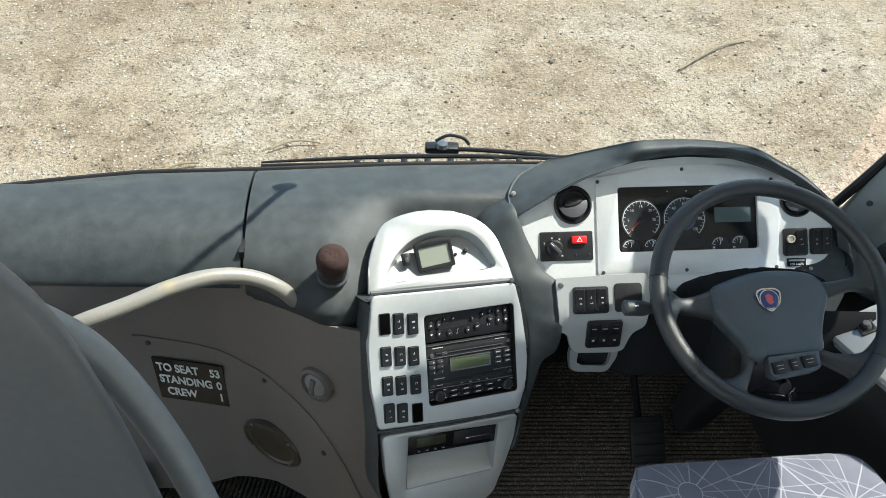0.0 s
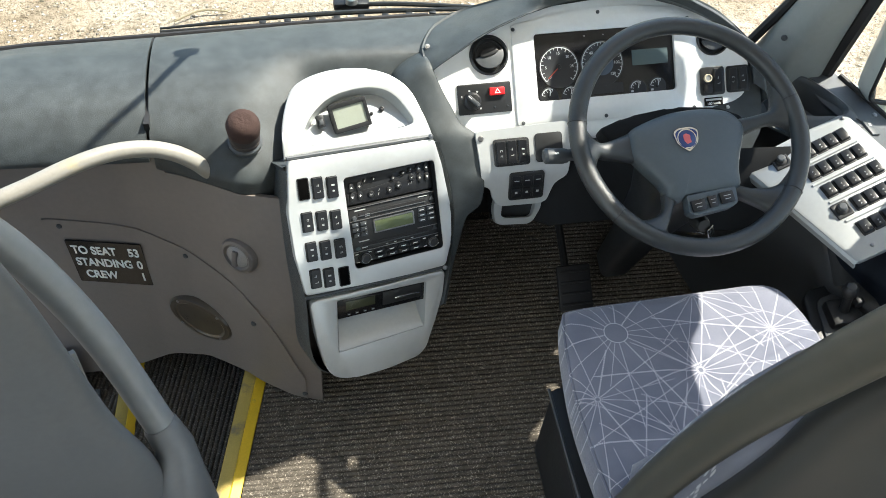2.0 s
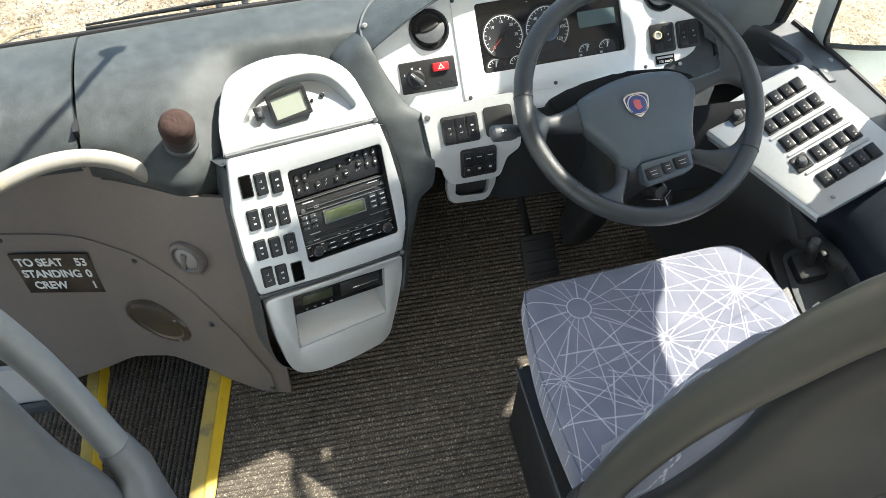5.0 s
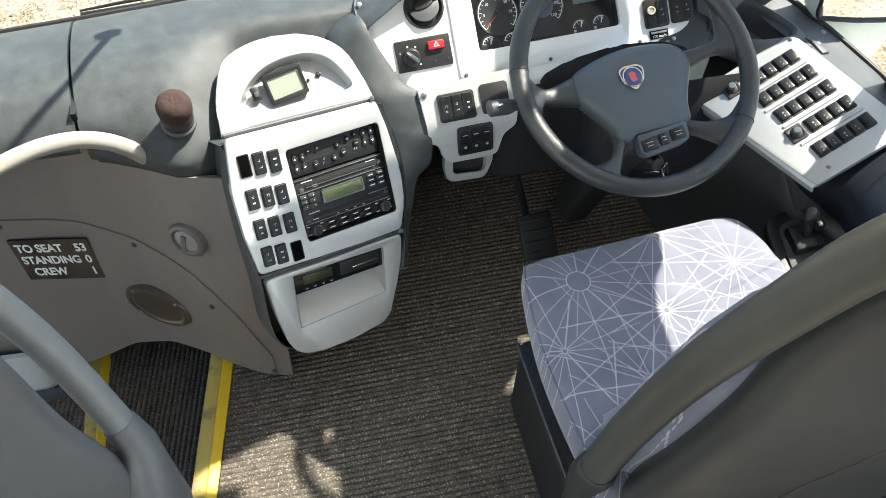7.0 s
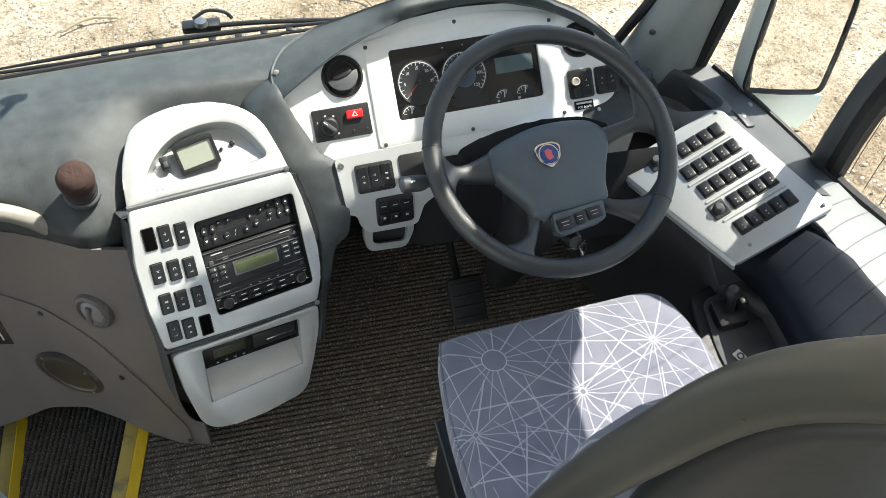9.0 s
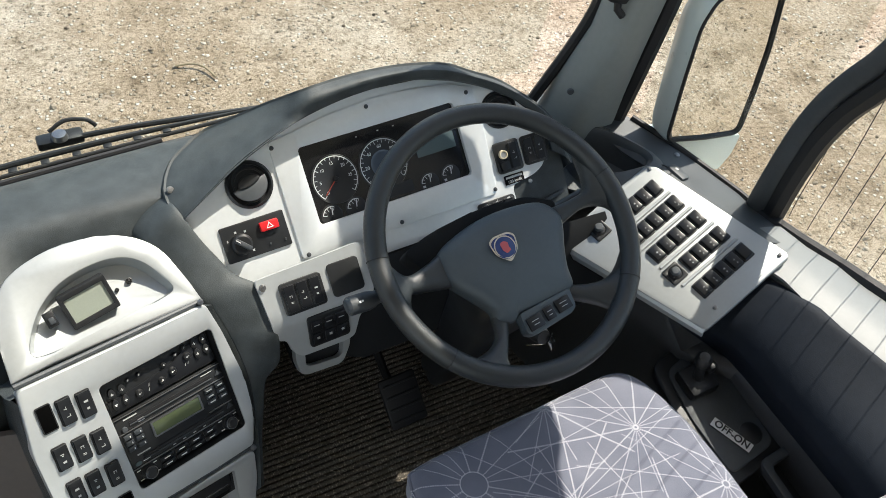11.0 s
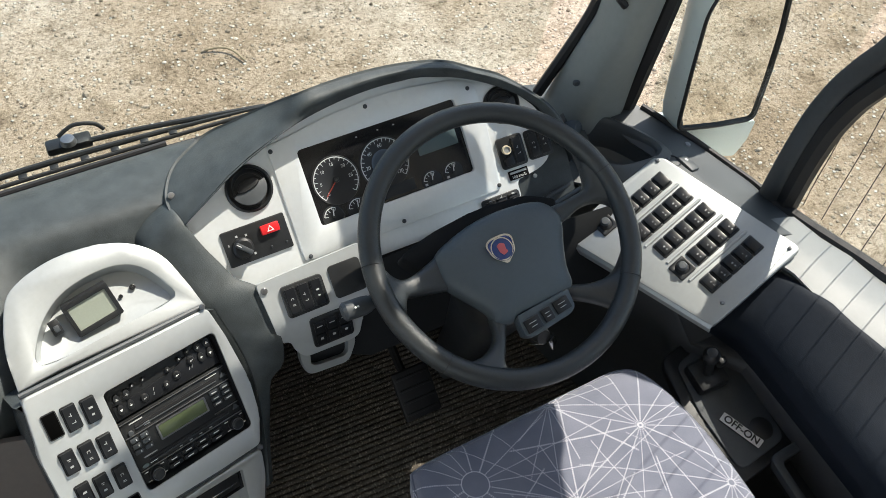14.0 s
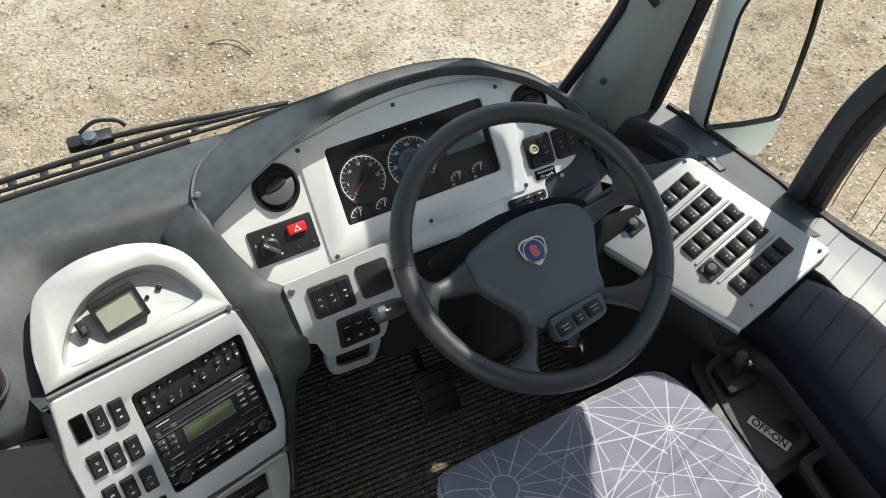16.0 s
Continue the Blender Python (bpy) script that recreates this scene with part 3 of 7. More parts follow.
def side_wall():
    win_top, win_bot = 1.57, 0.60
    ys_front, ys_rear = 1.245, 0.20
    b = bmesh.new()

    def strip(ya, yb, za, zb, n=8):
        rows = []
        for i in range(n + 1):
            y = ya + (yb - ya) * i / n
            x = wall_x(y)
            rows.append([(x, y, za), (x, y, zb), (x + 0.05, y, zb), (x + 0.05, y, za)])
        loft(rows, b, close=True)

    strip(-3.0, 1.42, -0.9, 0.53)
    # unseen upper edge comes down towards the nose, shaped to bound the sun patches
    rows = []
    for y, z, zt in ((-3.0, 1.57, 1.93), (0.82, 1.57, 1.93), (0.84, 1.56, 1.93), (0.91, 1.52, 1.93), (0.96, 1.48, 1.93), (0.99, 1.42, 1.92), (1.01, 1.40, 1.90), (1.05, 1.37, 1.86), (1.10, 1.275, 1.82), (1.135, 1.145, 1.79), (1.215, 1.095, 1.72), (1.26, 1.375, 1.68), (1.285, 1.375, 1.68)):
        x = wall_x(y)
        rows.append([(x, y, z), (x, y, zt), (x + 0.05, y, zt), (x + 0.05, y, z)])
    loft(rows, b, close=True)
    strip(-3.0, 0.99, 1.92, 2.4)
    # unseen strip added to keep sun off the low console and floor
    strip(1.258, 1.275, 1.68, 2.4, 2)
    strip(-3.0, -2.2, win_bot - 0.03, win_top, 2)
    strip(0.02, 0.20, win_bot - 0.03, win_top, 2)
    w = part("wall_right", b, M_LINING)
    tagged(w, "grey trimmed right side wall of the vehicle", "wall", kind="structure")
    b = bmesh.new()
    for za, zb, ya, yb in ((0.75, 2.4, -3.0, -2.4), (1.75, 2.4, -3.0, 1.2), (-0.9, 0.78, -3.0, 0.28), (-0.9, 2.4, -0.05, 0.28), (-0.9, 2.4, 1.15, 1.35)):
        box(-1.20, (ya + yb) / 2, (za + zb) / 2, 0.05, yb - ya, zb - za, bm=b)
    tagged(part("wall_left", b, M_LINING), "grey trimmed left side wall with the entrance door", "wall", kind="structure")
    b = box(0.03, -0.93, 2.42, 2.62, 4.4, 0.05)
    tagged(part("ceiling", b, M_LINING), "pale fabric-lined roof", "ceiling", kind="structure")
    b = box(0.05, -3.05, 0.75, 2.6, 0.05, 3.4)
    tagged(part("wall_rear", b, M_LINING), "grey rear bulkhead", "wall", kind="structure")
    b = box(0.0, 1.56, -0.38, 2.0, 0.04, 1.25, 0.01)
    tagged(part("front_skirt", b, M_BODY), "pale painted front panel below the windscreen", "panel", kind="structure")
    # front header over the windscreen
    b = box(0.0, 1.17, 2.37, 2.2, 0.20, 0.06, 0.01)
    tagged(part("trim_header", b, M_LINING), "pale trim over the windscreen", "trim", kind="structure")


side_wall()


# ---- the dashboard ----
CON = frame_of((0.081, 1.021, 0.5185), (0.9484, 0.2999, -0.1027), (-0.0857, 0.5544, 0.8278))
POD = frame_of((0.020, 1.102, 0.6185), (0.9817, 0.1901, -0.0104), (-0.1633, 0.8689, 0.4673))
LOW = frame_of((0.0235, 0.929, 0.4075), (0.9484, 0.2999, -0.1027), (-0.0084, 0.3477, 0.9376))
FAS = frame_of((0.353, 1.165, 0.601), (0.9985, 0.0518, 0.0164), (-0.0476, 0.689, 0.7232))
LFA = frame_of((0.320, 1.090, 0.565), (0.9986, 0.0499, 0.0160), (-0.0454, 0.6711, 0.7400))
KEY = frame_of((0.9645, 0.8290, 0.5600), (0.9228, 0.1470, 0.3561), (-0.1904, 0.9776, 0.0898))
WHL = frame_of((0.6042, 0.9719, 0.7376), (0.9968, 0.0753, 0.0259), (-0.0789, 0.8880, 0.4530))
MM = 0.001


def at(x, y, z=0.0, rz=0.0):
    """A pose in a panel, from millimetres."""
    return pose(x * MM, y * MM, z * MM, 0, 0, rz)


def mm(pts):
    return [(p[0] * MM, p[1] * MM) for p in pts]


def edge_y(x):
    """Where the dashboard top ends at the windscreen."""
    return carve([(-1.1, 1.27), (-0.864, 1.333), (-0.76, 1.358), (-0.6, 1.388), (-0.35, 1.408), (-0.07, 1.436), (0.2, 1.452), (0.6, 1.46), (0.9, 1.42)], x)


dash = thing("dashboard", Matrix.Identity(4), "dark grey moulded dashboard with grained vinyl top", "dashboard")


WALL_Y = [(-1.1, 1.20), (-0.6, 1.165), (-0.5, 1.146), (-0.43, 1.130), (-0.33, 1.083), (-0.26, 1.025), (-0.204, 0.975), (-0.14, 0.94), (-0.085, 0.925), (-0.03, 0.92)]
ARCH_Z = [(-1.1, -0.22), (-0.582, -0.15), (-0.532, -0.121), (-0.497, -0.10), (-0.407, -0.034), (-0.355, -0.010), (-0.302, 0.010), (-0.235, 0.030), (-0.20, 0.030), (-0.163, 0.022), (-0.09, 0.008), (0.0, 0.0)]
PANEL_TOP = [(-1.1, 0.36), (-0.60, 0.394), (-0.475, 0.394), (-0.40, 0.386), (-0.353, 0.376), (-0.268, 0.352), (-0.225, 0.333), (-0.195, 0.305), (-0.156, 0.232), (-0.111, 0.096), (-0.09, 0.03), (0, 0.0)]


def lower_wall_y(x, z):
    base = carve(WALL_Y, x)
    lean = 0.10 * max(0.0, z - 0.30) + 0.04 * max(0.0, z - 0.45)
    right = min(1.0, max(0.0, (x + 0.34) / 0.2))
    return base + (lean * (1 + 2.2 * right)) - 0.02 * max(0, 0.30 - z) * (1 - right)


def pad_points(x):
    """The section of the pad at x, from the windscreen edge to the rear."""
    e = edge_y(x)
    if x < -0.36:
        pts = [(e + 0.01, 0.60), (e + 0.005, 0.645), (e - 0.006, 0.660), (e - 0.04, 0.676), (1.30, 0.690), (1.23, 0.688), (1.175, 0.672), (1.135, 0.645), (1.112, 0.618), (1.108, 0.600), (1.125, 0.590)]
    else:
        s = min(1, max(0, (x + 0.36) / 0.26))
        low = [(lower_wall_y(x, 0.598) - 0.004, 0.598), (lower_wall_y(x, 0.57) - 0.003, 0.572), (lower_wall_y(x, 0.54) + 0.012, 0.54)]
        pts = [(e + 0.01, 0.60), (e + 0.005, 0.645), (e - 0.006, 0.660), (e - 0.04, 0.678), (1.31, 0.691), (1.24, 0.689 + 0.004 * s), (1.175, 0.668 + 0.01 * s), (1.125, 0.637 + 0.012 * s)] + low
    return pts


def pad_row(x):
    return spline([(x, y, z) for y, z in pad_points(x)], 6)


def build_pads():
    rows = [pad_row(x) for x in [-1.14, -1.0, -0.9, -0.8, -0.7, -0.6, -0.5, -0.42, -0.372, -0.3625]]
    b = loft(rows)
    part("left_pad", solidify(b, 0.012), M_PAD, dash, "dark grained vinyl pad beside the entrance")
    rows = [pad_row(x) for x in [-0.3565, -0.347, -0.32, -0.28, -0.24, -0.21]]
    # the pad drops behind the console's pod and comes up again beside the hood
    for x, d in ((-0.19, 0.05), (-0.17, 0.16), (-0.15, 0.34), (-0.13, 0.58), (-0.112, 0.82), (-0.095, 0.97), (-0.08, 1.0), (-0.06, 1.0), (-0.02, 1.0), (0.03, 1.0), (0.08, 1.0), (0.115, 0.9), (0.142, 0.6), (0.160, 0.25), (0.168, 0.1), (0.175, 0.0), (0.181, 0.0), (0.187, 0.0), (0.193, 0.0), (0.199, 0.0), (0.205, 0.0), (0.211, 0.0), (0.217, 0.0), (0.223, 0.0), (0.229, 0.0), (0.235, 0.0), (0.241, 0.0), (0.247, 0.1)):
        e = edge_y(x)
        full = [(e + 0.01, 0.60), (e + 0.005, 0.645), (e - 0.006, 0.660), (e - 0.04, 0.680), (1.335, 0.692), (1.29, 0.690), (1.235, 0.677), (1.185, 0.650), (1.14, 0.612), (1.105, 0.565), (1.085, 0.50)]
        deep = 0.032 * min(1.0, max(0.0, (x + 0.085) / 0.02), max(0.0, (0.145 - x) / 0.02))
        drop = [(e + 0.01, 0.60), (e + 0.005, 0.645), (e - 0.006, 0.660), (e - 0.04, 0.680), (1.335, 0.692), (1.285, 0.688), (1.240, 0.668 - deep), (1.185, 0.638 - deep), (1.135, 0.610 - deep), (1.105, 0.57 - deep), (1.09, 0.50)]
        full = pad_points(x) if x < 0.05 else full
        pts = [(a[0] + (c[0] - a[0]) * d, a[1] + (c[1] - a[1]) * d) for a, c in zip(full, drop)]
        row = spline([(x, y, z) for y, z in pts], 6)
        if x > 0.11:
            # sunk below the shoulder
            row = [Vector((p.x, p.y, p.z - 0.045 * min(1.0, (x - 0.11) / 0.04) * min(1.0, max(0.0, (1.285 - p.y) / 0.02)))) for p in row]
        if x > 0.165:
            # tucked under the fascia and the hood
            ya = carve([(0.165, 1.25), (0.25, 1.16)], x)
            yb = carve([(0.165, 1.30), (0.194, 1.345), (0.226, 1.374), (0.263, 1.396)], x)
            row = [Vector((p.x, p.y, p.z - 0.05 * min(1.0, max(0.0, (p.y - ya) / 0.012), max(0.0, (yb - p.y) / 0.012)))) if ya < p.y < yb else p for p in row]
        rows.append(row)
    b = loft(rows)
    part("centre_pad", solidify(b, 0.012), M_PAD, dash, "dark grained vinyl pad around the centre console")
    # smooth shoulder of the pad running down between console and instruments
    left = [(0.092, 1.290, 0.655), (0.110, 1.232, 0.662), (0.134, 1.204, 0.650), (0.151, 1.168, 0.629), (0.165, 1.134, 0.607), (0.176, 1.120, 0.585), (0.186, 1.100, 0.553), (0.194, 1.089, 0.533), (0.201, 1.056, 0.483), (0.201, 1.040, 0.460), (0.199, 1.020, 0.434), (0.193, 0.978, 0.378), (0.180, 0.940, 0.320)]
    right = [(0.160, 1.300, 0.684), (0.170, 1.250, 0.696), (0.190, 1.211, 0.661), (0.208, 1.186, 0.635), (0.226, 1.163, 0.611), (0.258, 1.138, 0.594), (0.264, 1.102, 0.556), (0.267, 1.078, 0.530), (0.262, 1.060, 0.486), (0.236, 1.052, 0.460), (0.222, 1.030, 0.415), (0.206, 1.000, 0.370), (0.190, 0.955, 0.300)]
    rows = []
    for k, (l, r) in enumerate(zip(spline([Vector(p) for p in left], 4), spline([Vector(p) for p in right], 4))):
        d = min(1.0, max(0.0, (k / 4 - 6.5) / 2.0))
        r = r + Vector((0.0, -0.005, 0.005)) * min(1.0, k / 4, max(0.0, (9 - k / 4) / 2))
        turn = Vector((0.006 - 0.012 * d, 0.006 + 0.10 * d, -0.020 + 0.010 * d))
        rows.append([tuple(p) for p in spline([l + Vector((-0.012, 0.008, -0.024)), l, l.lerp(r, 0.3) + Vector((0, -0.003, 0.005)), l.lerp(r, 0.75) + Vector((0, -0.003, 0.005)), r, r + turn * 0.3, r + turn], 3)])
    part("console_cheek", solidify(loft(rows), 0.003), M_PAD, dash, "dark vinyl cheek between console and instruments")
    # cover between the instruments and the side console
    b = loft([[(0.64, 1.19, 0.600), (0.80, 1.19, 0.600), (0.86, 1.16, 0.585), (0.93, 1.12, 0.570)], [(0.64, 1.26, 0.61), (0.81, 1.26, 0.61), (0.88, 1.26, 0.600), (0.95, 1.26, 0.595)], [(0.64, 1.47, 0.60), (0.80, 1.46, 0.575), (0.88, 1.45, 0.575), (1.0, 1.43, 0.565)]])
    part("corner_cover", solidify(b, 0.006), M_PAD, dash)
    # gap between the pads
    b = box(-0.3595, 1.265, 0.640, 0.010, 0.25, 0.05)
    part("seam_filler", b, M_RUBBER, dash)
    # rubber lip along the windscreen
    pts = [(x, edge_y(x) + 0.012, 0.650) for x in [-1.1 + 0.1 * i for i in range(14)]]
    part("windscreen_seal", tube(spline(pts, 3), 0.006, 8), M_RUBBER, dash)


build_pads()

def build_lower_wall():
    rows = []
    for i in range(49):
        x = -1.14 + i * (1.065 / 48)
        zb = carve(ARCH_Z, x)
        zt = 0.605 if x < -0.36 else 0.56
        rows.append([(x, lower_wall_y(x, zb + (zt - zb) * j / 16), zb + (zt - zb) * j / 16) for j in range(17)])
    b = loft(rows)
    part("lower_wall", solidify(b, -0.012), M_WALL, dash, "grey brown plastic lower dashboard panel")
    # raised removable cover with the speaker
    rows = []
    for i in range(41):
        x = -0.615 + i * (0.505 / 40)
        zb, zt = carve(ARCH_Z, x) + 0.004, carve(PANEL_TOP, x)
        if zt - zb < 0.01:
            zt = zb + 0.01
        rows.append([(x, lower_wall_y(x, zb + (zt - zb) * j / 12) - 0.004, zb + (zt - zb) * j / 12) for j in range(13)])
    b = loft(rows)
    part("speaker_cover", solidify(b, -0.004), M_WALL, dash, "screwed-on grey cover panel with a round speaker")


build_lower_wall()


def wall_pose(x, z, off):
    """A pose on the lower wall, looking out of it."""
    p = Vector((x, lower_wall_y(x, z), z))
    r = Vector((x + 0.01, lower_wall_y(x + 0.01, z), z)) - Vector((x - 0.01, lower_wall_y(x - 0.01, z), z))
    u = Vector((x, lower_wall_y(x, z + 0.01), z + 0.01)) - Vector((x, lower_wall_y(x, z - 0.01), z - 0.01))
    m = frame_of(p, r, u)
    return m @ pose(0, 0, off)


def screw_head(parent, m, r=0.006, mat=None):
    b = lathe([(0, 0.003), (r * 0.45, 0.0032), (r * 0.5, 0.0022), (r * 0.8, 0.002), (r, 0.0), (r, -0.002)], 12)
    return part("screw", b, mat or M_SCREW, parent, m=m)


def build_wall_fittings():
    sp = thing("speaker", frame_of((-0.3265, 1.064, 0.163), (0.135, -0.086, 0.0), (0.0, 0.02, 1.0)) @ Matrix.Diagonal((1.54, 1.18, 1.0, 1.0)), "round black speaker with a worn rim in the lower panel", "speaker")
    part("rim", lathe([(0.038, 0.004), (0.042, 0.007), (0.049, 0.006), (0.052, 0.0), (0.052, -0.02), (0.038, -0.02)], 36), M_RIMBROWN, sp, "glossy worn rim")
    part("grille", lathe([(0, 0.0035), (0.02, 0.003), (0.0385, 0.001)], 36), M_GRILLE, sp, "dusty brown grille")
    part("grille_ring", lathe([(0.0375, 0.0035), (0.0385, 0.005), (0.0405, 0.005), (0.0415, 0.003)], 36), M_GRILLE, sp)
    for i in range(4):
        a = radians(45 + 90 * i)
        screw_head(sp, pose(0.0455 * math.cos(a), 0.0455 * math.sin(a), 0.006), 0.0028)
    lm = thing("step_lamp", wall_pose(-0.2185, 0.425, 0.002) @ Matrix.Diagonal((1.10, 1.03, 1.0, 1.0)), "round grey courtesy lamp set into the lower dashboard", "lamp")
    part("bezel", lathe([(0.024, 0.004), (0.028, 0.007), (0.034, 0.005), (0.037, 0.0), (0.037, -0.018), (0.024, -0.018)], 32), M_LAMPBEZEL, lm)
    part("lens", lathe([(0, 0.013), (0.010, 0.012), (0.019, 0.008), (0.0245, 0.002)], 28), M_LENS, lm, "clear frosted lens")
    part("lens_bar", box(0, 0, 0.011, 0.012, 0.036, 0.008, 0.003), M_LAMPBEZEL, lm)
    for x, z in ((-0.582, 0.377), (-0.331, 0.352), (-0.204, 0.257), (-0.112, 0.035)):
        s = screw_head(None, wall_pose(x, z, 0.005), 0.006, M_DGREY)
        s.name = "panel_screw"
        tagged(s, "dark screw head in the cover panel", "screw", "cover panel screws")
    # capacity sign
    sg = thing("capacity_sign", wall_pose(-0.499, 0.281, 0.006) @ pose(0, 0, 0, 0, 0, 2.5), "black sign with white capacity lettering on the lower panel", "sign")
    part("sign_plate", plate(rrect(0, 0, 0.158, 0.131, 0.002), top=0.0015, thick=0.003), M_GLOSSBLACK, sg)
    for t, x, y, al in (("TO SEAT", -0.071, 0.038, "LEFT"), ("STANDING", -0.071, 0.0, "LEFT"), ("CREW", -0.060, -0.039, "LEFT"), ("53", 0.071, 0.038, "RIGHT"), ("0", 0.070, 0.0, "RIGHT"), ("1", 0.070, -0.039, "RIGHT")):
        lettering("sign_text", t, 0.034, M_WHITE, sg, pose(x, y, 0.0022) @ Matrix.Diagonal((0.70, 1.0, 1.0, 1.0)), align=al, bold=0.0011)


build_wall_fittings()


def build_mic():
    mic = thing("microphone", frame_of((-0.186, 1.108, 0.640), (1, 0.1, 0), (0, 0.88, 0.25)), "brown foam-covered microphone standing on the dashboard", "microphone")
    up = Matrix.Rotation(radians(12), 4, "X")
    part("collar", lathe([(0.030, -0.006), (0.031, 0.004), (0.027, 0.008), (0.024, 0.010)], 24), M_DGREY, mic)
    part("sleeve", lathe([(0.024, 0.004), (0.0275, 0.008), (0.0282, 0.016), (0.0265, 0.0185), (0.0285, 0.022), (0.0290, 0.034), (0.0275, 0.040)], 28), M_SLEEVE, mic, "dark ribbed sleeve")
    prof = [(0.0262, 0.036), (0.0292, 0.041), (0.0305, 0.052), (0.0295, 0.062), (0.025, 0.071), (0.016, 0.0765), (0.006, 0.078), (0, 0.078)]
    b = lathe(spline_profile(prof, 4), 40)
    for v in b.verts:
        v.co += Vector((noise.noise(v.co * 220), noise.noise(v.co * 220 + Vector((9, 0, 0))), noise.noise(v.co * 220 + Vector((0, 9, 0))))) * 0.0009
    part("foam_windshield", b, M_FOAM, mic, "worn brown foam cap")


def spline_profile(prof, n):
    return [(max(0.0, p.x), p.y) for p in spline([(*q, 0) for q in prof], n)]


build_mic()


def build_grab_rail():
    g = thing("grab_rail", Matrix.Identity(4), "bent cream painted grab rail worn to bare metal", "grab rail")
    pts = [(-0.250, 1.112, 0.560), (-0.257, 1.096, 0.580), (-0.280, 1.092, 0.612), (-0.315, 1.091, 0.638), (-0.360, 1.086, 0.655), (-0.415, 1.070, 0.664), (-0.475, 1.040, 0.666), (-0.545, 1.000, 0.660), (-0.62, 0.965, 0.650), (-0.72, 0.95, 0.60), (-0.78, 0.98, 0.50), (-0.79, 1.10, 0.45), (-0.79, 1.2, 0.44)]
    part("tube", tube(spline(pts, 6), 0.0155, 16), M_RAIL, g)
    b = lathe([(0.017, 0.012), (0.021, 0.008), (0.024, 0.0), (0.024, -0.004)], 24)
    part("flange", b, M_DGREY, g, m=frame_of((-0.252, 1.106, 0.566), (1, 0.1, 0.2), (0.0, 0.75, 0.65)))


build_grab_rail()


# ---- centre console ----
def symbol_bars(parent, m, kind, mat=None, s=1.0):
    """A small printed mark: two or three short bars."""
    b = bmesh.new()
    for x, y, w, h in kind:
        box(x * MM * s, y * MM * s, 0, w * MM * s, h * MM * s, 0.0004, bm=b)
    return part("symbol", b, mat or M_PRINT, parent, m=m, smooth=False)


SYM = [[(0, 5.5, 5, 0.8), (-2, 4, 0.8, 4), (2, 4, 0.8, 4), (0, -6, 5, 0.8), (0, -8, 5, 0.8)],
       [(0, 6, 1, 5), (-2, 5, 3, 1), (0, -7, 6, 1), (2.5, -5.5, 1, 3)],
       [(0, 5, 6, 3), (0, -6, 4, 3)],
       [(0, 6, 5, 1), (0, 3.6, 3, 1), (0, -6, 5, 3)]]


def build_switch(name, m, w, h, label, sym=None, group="", depth=7.0, parent=None, open_=False):
    """A rocker switch: frame and a tilted rocker with a printed mark."""
    t = thing(name, m, label, "switch", group) if parent is None else None
    if t is None:
        t = new(name)
        t.parent = parent
        t.matrix_local = m
    if open_:
        fr = plate(mm(rrect(0, 0, w, h, 3)), [mm(rrect(0, 0, w - 3, h - 3, 2))], top=0.002, thick=0.012)
        part("frame", fr, M_BLACK, t)
        # flush near-black face: the shade inside the empty slot is its colour
        part("slot_back", box(0, 0, 0.0012, (w - 3.2) * MM, (h - 3.2) * MM, 0.002, 0.0005), M_HOLE, t)
        return t
    part("frame", plate(mm(rrect(0, 0, w, h, 3)), top=0.002, thick=0.008, bevel=0.0007), M_BLACK, t)
    b = bmesh.new()
    rows = []
    hw = (w / 2 - 1.4) * MM
    for i in range(9):
        f = i / 8
        y = (-h / 2 + 1.6 + (h - 3.2) * f) * MM
        z = (depth - 2.2 + 2.4 * abs(2 * f - 1.0) ** 1.6 * (1.0 if f > 0.5 else 0.35)) * MM
        if i in (0, 8):
            z -= 0.0008
        rows.append([(-hw, y, 0.001), (-hw, y, z - 0.0012), (-hw + 0.0012, y, z), (hw - 0.0012, y, z), (hw, y, z - 0.0012), (hw, y, 0.001)])
    loft(rows, b)
    b.faces.new([b.verts.new(Vector(p) + Vector((0, -0.0002, 0))) for p in rows[0]])
    b.faces.new([b.verts.new(Vector(p) + Vector((0, 0.0002, 0))) for p in rows[-1]])
    part("rocker", b, M_KEY, t)
    if sym is not None:
        symbol_bars(t, pose(0, 0, (depth - 0.6) * MM), SYM[sym % 4], s=w / 22)
    return t


console = thing("centre_console", CON, "tall silver painted centre console between steps and wheel", "console")


